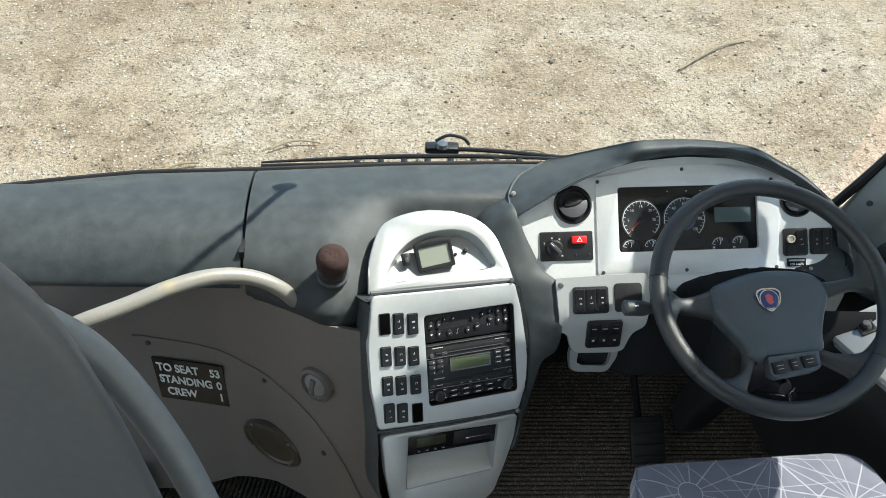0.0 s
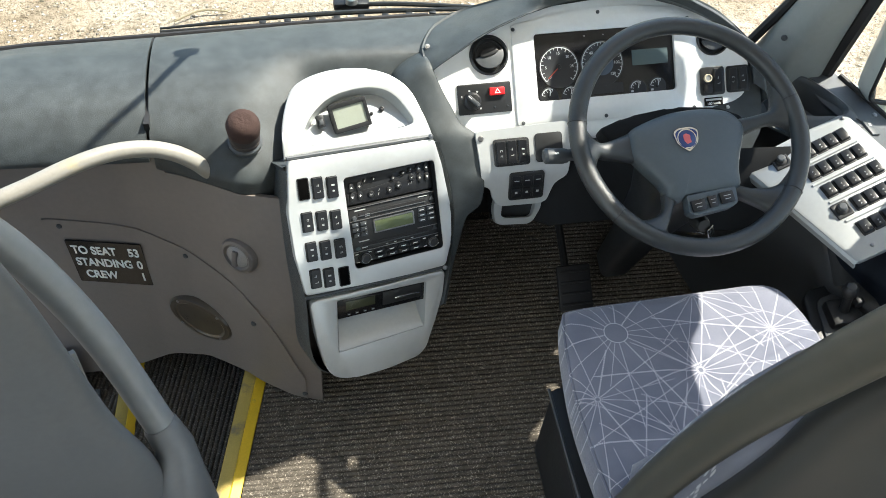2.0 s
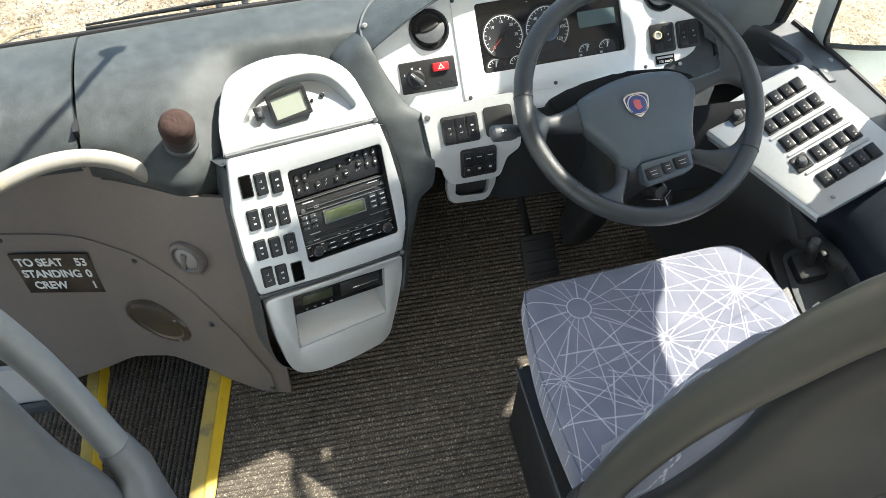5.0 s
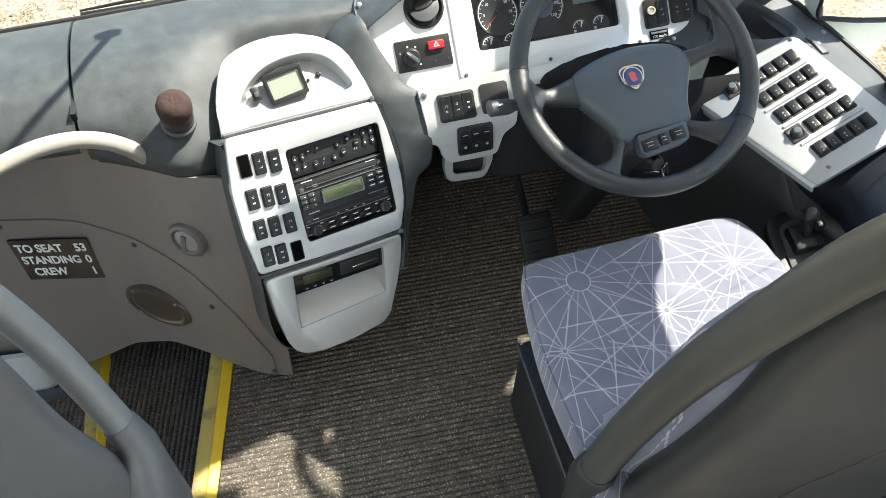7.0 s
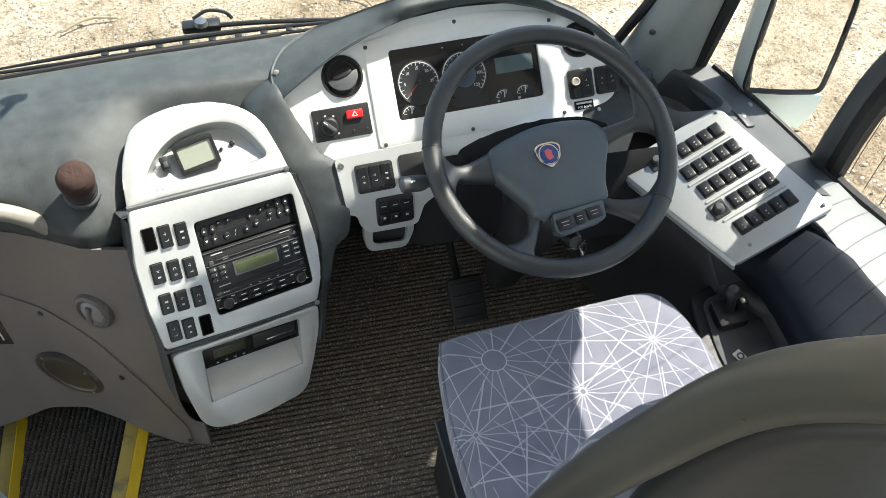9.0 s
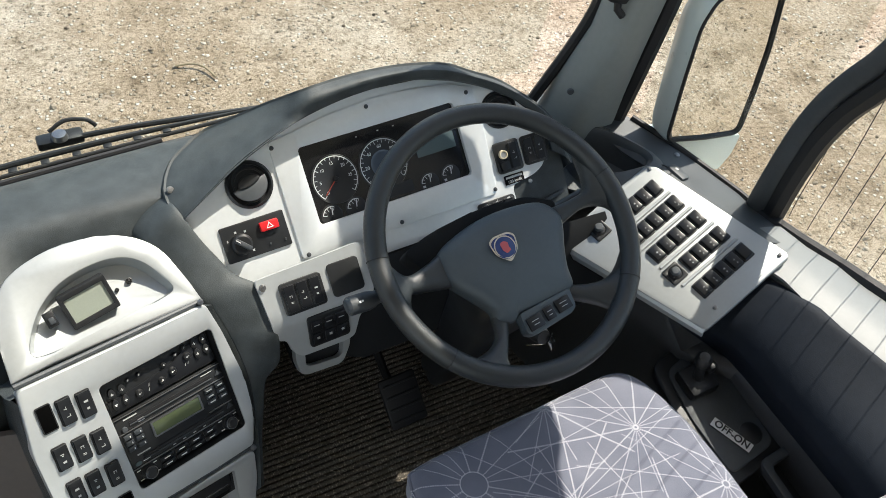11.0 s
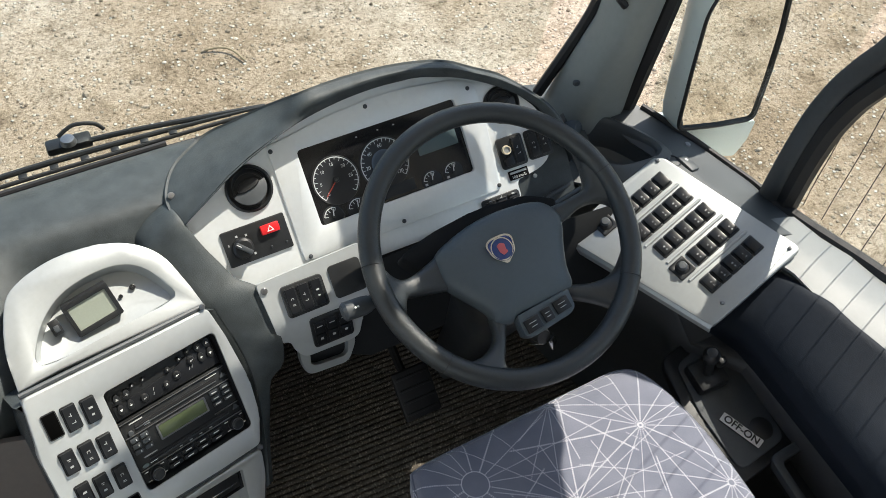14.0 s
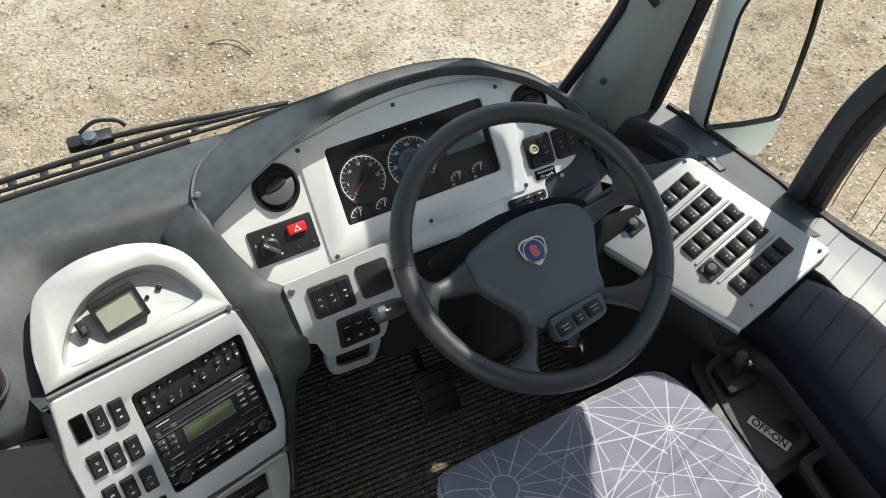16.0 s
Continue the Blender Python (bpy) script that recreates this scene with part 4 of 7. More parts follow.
def build_console():
    # dark carrier behind the silver fronts
    inv = CON.inverted()
    rows = []
    outl = [(-184, 128), (-193, 116), (-201, 60), (-201, -60), (-196, -140), (-192, -240), (-172, -300), (-120, -328), (-40, -328), (30, -310), (80, -262), (108, -150), (130, -40), (128, 40), (117, 100), (104, 120), (0, 122)]
    for d, k in ((-4, 1.0), (-14, 1.012), (-60, 1.0), (-130, 0.98), (-230, 0.9)):
        row = []
        for x, y in outl:
            back = -0.35 * max(0, -y - 140) - (18 if d < -20 else 0)
            row.append(((x * k + (0 if x > 0 else 0)) * MM, (y * k) * MM, (d + back) * MM))
        rows.append([Vector((*p[:2], p[2])) for p in spline(row, 3, True)])
    b = bmesh.new()
    loft([[tuple(p) for p in r] for r in rows], b, close=True)
    part("carrier", b, M_PAD, console, "dark grey moulded console body")
    # middle front: radio bay and switch field
    outer = round_poly([(-190, 137), (-100, 133), (0, 129), (103, 126), (113, 70), (122, -15), (116, -80), (98, -130), (20, -129), (-90, -125), (-196, -120), (-204, -40), (-204, 45)], 9, 4)
    bay = rrect(3, -3, 188, 178, 7)
    holes = [mm(bay)]
    part("radio_surround", plate(mm(outer), holes, top=0.004, thick=0.016, bevel=0.0025), M_SILVER, console, "silver painted switch and radio front")
    # bay lining
    lin = bmesh.new()
    rows = [[(*p, 0.003) for p in mm(rrect(3, -3, 187, 177, 7))], [(*p, -0.005) for p in mm(rrect(3, -3, 185, 175, 6))], [(*p, -0.035) for p in mm(rrect(3, -3, 183, 173, 5))]]
    loft(rows, lin, close=True)
    lin.faces.new([v for v in lin.verts[-len(rows[2]):]])
    part("bay_lining", lin, M_BLACK, console)
    # dark strips stand in for the shadow lines between the three fronts
    for (xa, ya), (xb, yb) in (((-190, 141), (103, 130)), ((-197, -126), (98, -135))):
        pts = [((xa + (xb - xa) * i / 8) * MM, (ya + (yb - ya) * i / 8) * MM, -0.004) for i in range(9)]
        part("gap_shade", tube(pts, 0.0042, 8), M_DGREY, console)
    for x, y in ((96, 132), (95, -134)):
        screw_head(console, at(x, y, 5), 0.005)
    # pod above with the small display, its plane leans back
    to_pod = inv @ POD
    pod = new("display_pod")
    pod.parent = console
    pod.matrix_local = to_pod
    pod_out = [(-140, 0), (-134, 44), (-126, 76), (-101, 128), (-70, 149), (-24, 159), (14, 158), (45, 153), (82, 140), (112, 117), (131, 86), (141, 42), (148, -2), (70, -2), (0, 0), (-80, 2)]
    pod_out = [(p.x, p.y) for p in spline([(*p, 0) for p in pod_out[:13]], 4)] + [(70, -1), (0, 1), (-80, 3)]
    rec = [(-100, 28), (-86, 56), (-62, 83), (-30, 103), (8, 112), (48, 112), (78, 102), (98, 82), (113, 50), (117, 32), (102, 25), (40, 21), (-30, 18), (-84, 18)]
    rec = [(p.x, p.y) for p in spline([(*p, 0) for p in rec], 4, True)]
    pd = part("pod_cover", plate(mm(pod_out), [mm(rec)], top=0.004, thick=0.016, bevel=0.003), M_SILVERDIM, pod)
    # recess: sloping floor down to the display wall
    b = bmesh.new()
    n = len(rec)
    cx, cy = 15, 66
    rows = []
    for f, z in ((1.0, 0.003), (0.985, -0.002), (0.94, -0.012)):
        row = []
        for x, y in rec:
            dz = z - 0.012 * min(1.0, max(0.0, (y - 30) / 50)) * (1.0 if z < -0.01 else 0.0)
            row.append(((cx + (x - cx) * f) * MM, (cy + (y - cy) * f) * MM, dz))
        rows.append(row)
    rows.append([((cx + (x - cx) * 0.5) * MM, (cy + (y - cy) * 0.5) * MM, -0.019 - 0.006 * min(1.0, max(0.0, (y - 30) / 50))) for x, y in rec])
    loft(rows, b, close=True)
    b.verts.ensure_lookup_table()
    b.faces.new(b.verts[-n:])
    part("recess", b, M_SILVERDIM, pod, "shaped silver recess")
    # little display, standing up in the recess
    dm = at(1, 67, -6, 5) @ pose(0, 0, 0, 22, -6, 0)
    part("display_frame", plate(mm(rrect(0, 0, 73, 55, 3)), [mm(rrect(0, 0, 60, 38, 1))], top=0.012, thick=0.022, bevel=0.001), M_BLACK, pod, m=dm)
    part("display_glass", plate(mm(rrect(0, 0, 60.5, 38.5, 1)), top=0.009, thick=0.004), M_LCD, pod, "pale grey lcd", m=dm)
    part("toggle_switch", box(0, 0, 0.004, 0.015, 0.024, 0.012, 0.0015), M_BLACK, pod, m=at(-56, 65, -10, 5) @ pose(0, 0, 0, 15, 0, 0))
    part("toggle_cap", box(0, -0.002, 0.011, 0.008, 0.010, 0.004, 0.001), M_DGREY, pod, m=at(-56, 65, -10, 5) @ pose(0, 0, 0, 15, 0, 0))
    for x, y, r in ((69, 74, 4.6), (47, 68, 3.2)):
        part("socket", lathe([(r * 0.4 * MM, 0.004), (r * 0.45 * MM, 0.0015), (r * 0.7 * MM, 0.0045), (r * MM, 0.004), (r * 1.05 * MM, -0.01)], 16), M_BLACK, pod, m=at(x, y, -22) @ pose(0, 0, 0, 4, 0, 0))
    # lower front with the recorder slot
    low = new("lower_front")
    low.parent = console
    low.matrix_local = inv @ LOW
    lo = [(-119, 2), (20, -2), (171, -4), (163, -62), (148, -115), (128, -181), (108, -199), (34, -206), (-20, -205), (-50, -202), (-77, -190), (-93, -166), (-109, -88)]
    slot = round_poly([(-64, -10), (127, -20), (122, -126), (-66, -132)], 4, 3)
    part("front_panel", plate(mm(round_poly(lo, 14, 4)), [mm(slot)], top=0.004, thick=0.02, bevel=0.003), M_SILVER, low)
    b = bmesh.new()
    rows = []
    for k, z in ((0, 0.003), (1.5, -0.004), (3, -0.02), (4, -0.055)):
        rows.append([((x + (28 - x) * k * 0.01) * MM, (y + (-83 - y) * k * 0.01) * MM, z) for x, y in slot])
    loft(rows, b, close=True)
    b.verts.ensure_lookup_table()
    b.faces.new(b.verts[-len(slot):])
    part("slot_lining", b, M_SILVERDIM, low, "sloping silver storage slot")
    # sloping shelf of the slot
    b = bmesh.new()
    loft([[(-0.064, -0.060, -0.05), (0.124, -0.062, -0.05)], [(-0.064, -0.10, -0.028), (0.122, -0.098, -0.028)], [(-0.064, -0.126, -0.004), (0.121, -0.121, -0.004)], [(-0.064, -0.130, 0.004), (0.120, -0.124, 0.004)]], b)
    part("shelf", solidify(b, 0.003), M_SILVERDIM, low)


build_console()
for (x, y), i in zip([(-170, 84), (-143, 81), (-115, 77), (-172, 22), (-144, 19), (-117, 15), (-173, -35), (-146, -38), (-117, -41), (-173, -88), (-147, -92), (-117, -97)], range(12)):
    build_switch("rocker_switch", CON @ at(x, y - 2, 4, -1.5), 22, 41 if i < 3 else 38, "black rocker switch in the silver console" if i not in (0, 11) else "empty black switch slot in the silver console", sym=i, group="console rocker switches", open_=i in (0, 11))


def oval(rx, ry, n=18):
    return [(rx * math.cos(2 * math.pi * i / n), ry * math.sin(2 * math.pi * i / n)) for i in range(n)]


def build_radio():
    t = thing("climate_control", CON @ at(3, 57, -14), "black climate control panel with oval keys and pale marks", "control panel")
    part("body", box(0, 0, -0.004, 0.182, 0.056, 0.016, 0.0015), M_BLACK, t)
    part("raised_field", plate(mm([(-88, -26), (88, -26), (88, 22), (60, 20), (20, 4), (-30, -2), (-88, -4)]), top=0.0055, thick=0.004, bevel=0.0008), M_KEY, t)
    for x, y0, y1 in ((-78, -12, 6), (-62, -12, 6), (64, -2, 16), (80, -2, 16)):
        for y, s in ((y0, -1), (y1, 1)):
            part("oval_key", plate(mm([(x + p, y + q) for p, q in oval(5.2, 8.4)]), top=0.0085, thick=0.004, bevel=0.001), M_BLACK, t)
            symbol_bars(t, at(x, y, 8.9), [(0, 0, 0.9, 4.5), (0, 0, 4.5, 0.9)] if x in (-62, 64) else [(0, s * 1.2, 2.2, 1.6), (0, -s * 0.6, 4.2, 1.6)], M_WHITE if x > 0 or s < 0 else M_PRINT)
    for x, y, r in ((-40, -14, 7), (-2, -13, 6), (18, -8, 7), (47, 2, 7), (8, 8, 4.5), (30, 14, 4.5), (46, 18, 4.5), (-50, 14, 3.5), (-32, 14, 3.5)):
        part("round_key", lathe([(0, 0.0045), (r * 0.75 * MM, 0.004), (r * MM, 0.0015), (r * MM, 0)], 18), M_BLACK, t, m=at(x, y, 5))
        symbol_bars(t, at(x, y, 9.7), [(0, 0, r * 0.5, 0.9), (r * 0.1, 1.6, r * 0.4, 0.9)] if r < 6.5 else [(-1, 0, 2.4, 2.0), (2, 0.6, 1.6, 1.0)], M_WHITE if x in (-2, 18) else M_PRINT)
    for x, y in ((-24, -16), (-22, -9), (41, -9), (46, -8)):
        symbol_bars(t, at(x, y, 5.8, -25), [(0, 0, 0.8, 5)], M_PRINT)
    t = thing("car_radio", CON @ at(3, -30, -11), "black car radio with green display and many small keys", "radio")
    part("body", box(0, 0, -0.006, 0.184, 0.112, 0.016, 0.0015), M_BLACK, t)
    part("display", box(0.000, 0.010, 0.0035, 0.080, 0.022, 0.003, 0.0008), M_LCDG, t, "green lcd")
    part("display_surround", plate(mm(rrect(0, 10, 86, 27, 2)), [mm(rrect(0, 10, 80, 21.5, 1))], top=0.0055, thick=0.004, bevel=0.0006), M_SCREW, t, "grey metal display frame")
    for y, xa, xb in ((53, -91, 91), (28, -91, 91), (-14, 48, 91), (-33, -91, 91)):
        part("trim_line", box((xa + xb) / 2 * MM, y * MM, 0.0035, (xb - xa) * MM, 0.0014, 0.0022, 0.0004), M_SCREW, t, "thin bright trim line")
    for y in (40, -21):
        part("disc_slot", box(0.0, y * MM, 0.0028, 0.140, 0.0045, 0.0016), M_RUBBER, t)
        part("slot_lip", box(0.0, (y - 4.2) * MM, 0.0035, 0.142, 0.0016, 0.0025, 0.0005), M_DGREY, t)
        part("eject_key", plate([(0.078, (y - 3) * MM), (0.090, (y - 3) * MM), (0.084, (y + 5) * MM)], top=0.005, thick=0.003), M_DGREY, t)
        symbol_bars(t, at(-66, y + 7, 2.6), [(0, 0, 22, 2.0)], M_PRINT)
        symbol_bars(t, at(66, y + 7, 2.6), [(0, 0, 20, 1.3)], M_PRINT)
    symbol_bars(t, at(-52, 35, 2.7), [(0, 1.2, 10, 2.4), (0, -1.8, 10, 1.2)], M_WHITE)
    part("power_key", lathe([(0, 0.004), (0.004, 0.0035), (0.005, 0.001)], 16), M_DGREY, t, m=at(-80, 33, 2))
    part("blue_badge", plate(mm([(-80 + p, -27 + q) for p, q in oval(5.5, 3.2)]), top=0.0032, thick=0.002), M_LCDB, t, "small pale blue oval")
    symbol_bars(t, at(-66, -27, 2.7), [(0, 0, 12, 1.6)], M_WHITE)
    for i in range(3):
        for j in range(2):
            part("preset_key", box(0, 0, 0.003, 0.013, 0.0075, 0.005, 0.0012), M_DGREY, t, m=at(-80 + 17 * j, 20 - 10 * i, 0))
            symbol_bars(t, at(-77 + 17 * j, 20 - 10 * i, 5.8), [(0, 0, 1.6, 2.6)], M_WHITE)
            part("function_key", box(0, 0, 0.003, 0.015, 0.0075, 0.005, 0.0012), M_DGREY, t, m=at(60 + 20 * j, 21 - 10 * i, 0))
            symbol_bars(t, at(60 + 20 * j, 21 - 10 * i, 5.8), [(0, 0, 9, 1.9)], M_WHITE)
    for x in (-70, 74):
        part("volume_knob", lathe([(0, 0.014), (0.0065, 0.014), (0.0092, 0.012), (0.0098, 0.003), (0.0125, 0.003), (0.0132, 0.0)], 24), M_BLACK, t, m=at(x, -46, 2))
        part("knob_ring", lathe([(0.0093, 0.0118), (0.0099, 0.012), (0.0102, 0.010)], 24), M_SCREW, t, m=at(x, -46, 2))
        for dx, dy in ((-14, 8), (13, 8), (-14, -8), (13, -8)):
            symbol_bars(t, at(x + dx, -46 + dy, 2.7), [(0, 0, 6.5, 1.6)], M_WHITE)
    for i in range(4):
        for j in range(2):
            part("source_key", box(0, 0, 0.003, 0.0215, 0.0085, 0.005, 0.0012), M_KEY, t, m=at(-38 + 25.5 * i, -41 - 10.5 * j, 0))
            symbol_bars(t, at(-38 + 25.5 * i, -41 - 10.5 * j, 5.8), [(0, 0, 10, 1.7)], M_WHITE)
    for i in range(4):
        symbol_bars(t, at(-20 + 18 * i, -30, 2.7), [(0, 0, 5, 1.8)], M_PRINT)
    t = thing("tachograph", LOW @ at(31, -38, -8, -2), "black slot-in journey recorder with small display", "recorder")
    part("body", box(0, 0, -0.010, 0.192, 0.046, 0.030, 0.002), M_GLOSSBLACK, t)
    part("display", box(-0.045, 0.004, 0.0055, 0.062, 0.020, 0.002, 0.0008), M_LCDDIM, t, "dim green lcd")
    part("drawer", box(0.045, 0.002, 0.0055, 0.085, 0.030, 0.003, 0.001), M_BLACK, t)
    part("drawer_grip", box(0.055, -0.002, 0.0075, 0.055, 0.004, 0.002, 0.0008), M_CHROME, t)
    for i in range(4):
        part("small_key", box(0, 0, 0.006, 0.007, 0.004, 0.003, 0.001), M_BLACK, t, m=at(-70 + 17 * i, -15, 0))
        symbol_bars(t, at(-70 + 17 * i, -15, 7.8), [(0, 0, 4, 1.8)], M_PRINT)


build_radio()


# ---- instrument hood and fascia ----
fascia = thing("silver_fascia", FAS, "silver painted fascia under a dark curved hood", "fascia")


def fas_bend(x, y):
    """The right wing of the fascia turns towards the driver."""
    return 0.35 * max(0.0, x - 0.37) ** 1.3 if x > 0.37 else 0.0


def build_fascia():
    outl = [(-178, 112), (-165, 128), (-120, 160), (-60, 186), (0, 204), (80, 224), (180, 232), (280, 226), (360, 202), (410, 176), (446, 146), (470, 116), (482, 84), (478, 40), (470, 17), (450, 5), (407, -3), (403, -10), (403, -40), (330, -42), (240, -44), (100, -42), (0, -40), (-60, -36), (-98, -30), (-128, 2), (-158, 72)]
    holes = [rrect(184, 106, 296, 134, 8), circle(-56, 139, 38, 32), circle(414, 135, 33, 28)]
    b = plate(mm(round_poly(outl, 12, 3)), [mm(h) for h in holes], top=0.0, thick=0.006, surf=fas_bend, grid=0.06)
    part("fascia_panel", b, M_SILVERLIT, fascia)
    # cluster plate with its screws
    pl = round_poly([(-9, -6), (370, -8), (378, 120), (376, 188), (330, 205), (250, 215), (180, 216), (100, 210), (40, 200), (-8, 194)], 8, 3)
    part("cluster_plate", plate(mm(pl), [mm(rrect(184, 106, 294, 132, 7))], top=0.004, thick=0.007, bevel=0.001), M_SILVERLIT, fascia, "silver screwed plate around the gauges")
    for x, y in ((2, 0), (367, 0), (176, 0), (362, 181), (-4, 184), (173, 206)):
        screw_head(fascia, at(x, y, 4), 0.004, M_DGREY)
    # gauges
    cl = thing("gauge_cluster", FAS @ at(184, 106, -6), "black gauge cluster with round dials and a display", "gauges")
    part("cluster_face", plate(mm(rrect(0, 0, 298, 136, 8)), top=0.0, thick=0.006), M_GLOSSBLACK, cl, "smoked black cluster face")

    def dial(x, y, r, a0, a1, ticks, nums, needle):
        d = part("dial", lathe([(0, 0.0005), (r * MM, 0.0005), ((r + 1.2) * MM, 0.0012 if r > 25 else 0.0005), ((r + 2) * MM, 0.0)], 40), M_BLACK, cl, m=at(x, y, 0))
        b = bmesh.new()
        n = 40
        rows = [[((r - 2.2) * MM * math.cos(a), (r - 2.2) * MM * math.sin(a), 0.0016), ((r - 0.7) * MM * math.cos(a), (r - 0.7) * MM * math.sin(a), 0.0016)] for a in [radians(a0 + (a1 - a0) * i / n) for i in range(n + 1)]]
        loft(rows, b)
        for i in range(ticks + 1):
            a = radians(a0 + (a1 - a0) * i / ticks)
            ln = 6 if i % 2 == 0 else 3.5
            w = 0.5
            vs = []
            for q, s in ((r - 2, -w), (r - 2, w), (r - 2 - ln, w), (r - 2 - ln, -w)):
                vs.append(b.verts.new(((q * math.cos(a) - s * math.sin(a)) * MM, (q * math.sin(a) + s * math.cos(a)) * MM, 0.0017)))
            b.faces.new(vs)
        part("scale", b, M_DIALPRINT, d, "white scale marks", smooth=False)
        for i, tx in enumerate(nums):
            a = radians(a0 + (a1 - a0) * i / max(1, len(nums) - 1))
            q = r - (13 if r > 25 else 9)
            if tx:
                lettering("numeral", tx, r * 0.19 * MM, M_DIALPRINT, d, at(q * math.cos(a), q * math.sin(a), 1.4))
        a = radians(needle)
        b = box(r * 0.38 * MM, 0, 0.0035, r * 0.85 * MM, 0.0016, 0.0008, bm=bmesh.new())
        part("needle", b, M_NEEDLE if r > 25 else M_DIALPRINT, d, "thin red needle" if r > 25 else "thin pale needle", m=Matrix.Rotation(a, 4, "Z"))
        part("needle_cap", lathe([(0, 0.006), (r * 0.10 * MM, 0.0055), (r * 0.13 * MM, 0.002)], 16), M_BLACK, d)

    dial(-97, -1, 40, 225, -45, 20, ["0", "5", "10", "15", "20", "25", ""], 222)
    dial(-6, -1, 44, 225, -45, 26, ["0", "20", "40", "60", "80", "100", "120"], 228)
    part("inner_ring", lathe([(0.021, 0.0016), (0.0225, 0.002), (0.024, 0.0016)], 30), M_DIALBLUE, cl, m=at(-6, -1, 0.4))
    for x, y in ((-121, -58), (-76, -58), (67, -58), (110, -56)):
        dial(x, y, 17, 168, 62, 4, [], 80)
    part("message_display", plate(mm(rrect(97, 5, 77, 31, 1)), top=0.0012, thick=0.002), M_LCDB, cl, "pale blue grey message display")
    part("odometer_window", plate(mm(rrect(-1, -51, 74, 20, 1)), top=0.001, thick=0.002), M_BLACK, cl)
    for x in (-40, 0, 30):
        symbol_bars(cl, at(x, 56, 0.8), [(0, 0, 3, 2)])
    for x in (67, 110):
        symbol_bars(cl, at(x - 12, -62, 0.8), [(0, 0, 5, 4)])
    # round air vents
    for name, x, y, r, dz in (("air_vent", -56, 139, 38, 0.0), ("air_vent", 415, 135, 33, 0.005)):
        v = new(name)
        v.parent = fascia
        v.matrix_local = at(x, y, dz * 1000) @ (pose(0, 0, 0, 0, -9, 0) if x > 200 else Matrix.Identity(4))
        q = r * MM
        part("ring", lathe([(q * 0.84, -0.012), (q * 0.86, 0.003), (q * 0.93, 0.006), (q * 1.02, 0.004), (q * 1.04, -0.004)], 36), M_BLACK, v)
        part("ball", lathe([(0, 0.004), (q * 0.4, 0.003), (q * 0.7, -0.001), (q * 0.84, -0.008)], 32), M_DGREY, v, m=pose(0, 0, -0.004, 12, 0, 0))
        half = [(q * 0.78 * math.cos(math.pi + math.pi * i / 16), q * 0.78 * math.sin(math.pi + math.pi * i / 16) + q * 0.05) for i in range(17)]
        part("flap", plate(half, top=0.004, thick=0.003, bevel=0.0008), M_DGREY, v, m=pose(0, 0, 0.003, -14, 0, 14))
        lens = [(q * 0.5 * math.cos(math.pi * i / 10), q * 0.34 * math.sin(math.pi * i / 10)) for i in range(11)] + [(q * 0.5 * math.cos(math.pi * i / 10), -q * 0.16 * math.sin(math.pi * i / 10)) for i in range(9, 0, -1)]
        part("knob", plate(lens, top=0.009, thick=0.008, bevel=0.002), M_BLACK, v, m=pose(0, q * 0.05, 0.001, -14, 0, 14))
        part("inner_ring", lathe([(q * 0.64, 0.003), (q * 0.66, 0.0055), (q * 0.70, 0.0055), (q * 0.72, 0.003)], 32), M_BLACK, v)
    # lamp switch and hazard button
    ls = new("lamp_switch_panel")
    ls.parent = fascia
    ls.matrix_local = at(-72, 56, 0)
    part("panel", plate(mm(rrect(0, 0, 108, 59, 3)), top=0.004, thick=0.008, bevel=0.001), M_BLACK, ls)
    part("rotary_knob", lathe([(0, 0.014), (0.013, 0.014), (0.0165, 0.011), (0.018, 0.002), (0.018, 0)], 26), M_BLACK, ls, m=at(-26, -4, 3))
    part("knob_grip", box(0, 0, 0.016, 0.008, 0.030, 0.007, 0.002), M_DGREY, ls, m=at(-26, -4, 3, 45))
    symbol_bars(ls, at(-26, -4, 23.2, 45), [(0, 10, 1.2, 9)], M_WHITE)
    for a, k in ((150, 0), (100, 2), (60, 2), (-45, 1)):
        symbol_bars(ls, at(-26 + 23 * math.cos(radians(a)), -4 + 21 * math.sin(radians(a)), 4.2), [(0, 0, 3.5, 3.5)] if k else [(0, 0, 2, 4)], M_PRINT)
    hb = part("hazard_button", box(0, 0, 0.006, 0.031, 0.0155, 0.009, 0.002), M_RED, ls, "red hazard warning button", m=at(25, 12, 1))
    b = bmesh.new()
    tri = [(0, 0.0062), (-0.0062, -0.004), (0.0062, -0.004)]
    inn = [(0, 0.0035), (-0.0036, -0.0026), (0.0036, -0.0026)]
    part("triangle", plate(tri, [inn], top=0.0112, thick=0.0008), M_WHITE, hb, smooth=False)
    for x in (19, 45):
        screw_head(ls, at(x, -18, 4), 0.002, M_DGREY)
    # small plate under the right switches
    sp = new("speed_sticker")
    sp.parent = fascia
    sp.matrix_local = at(409, 8, 6) @ pose(0, 0, 0, 0, -7, 0)
    part("sticker_plate", plate(mm(rrect(0, 0, 38, 17, 1)), top=0.001, thick=0.002), M_GLOSSBLACK, sp)
    symbol_bars(sp, at(0, 4, 1.3), [(0, 0, 32, 4)], M_PRINT)
    lettering("sticker_text", "100 km/h", 0.0075, M_WHITE, sp, at(0, -4, 1.3))
    screw_head(fascia, at(438, -6, 10), 0.004, M_PRINT)


build_fascia()


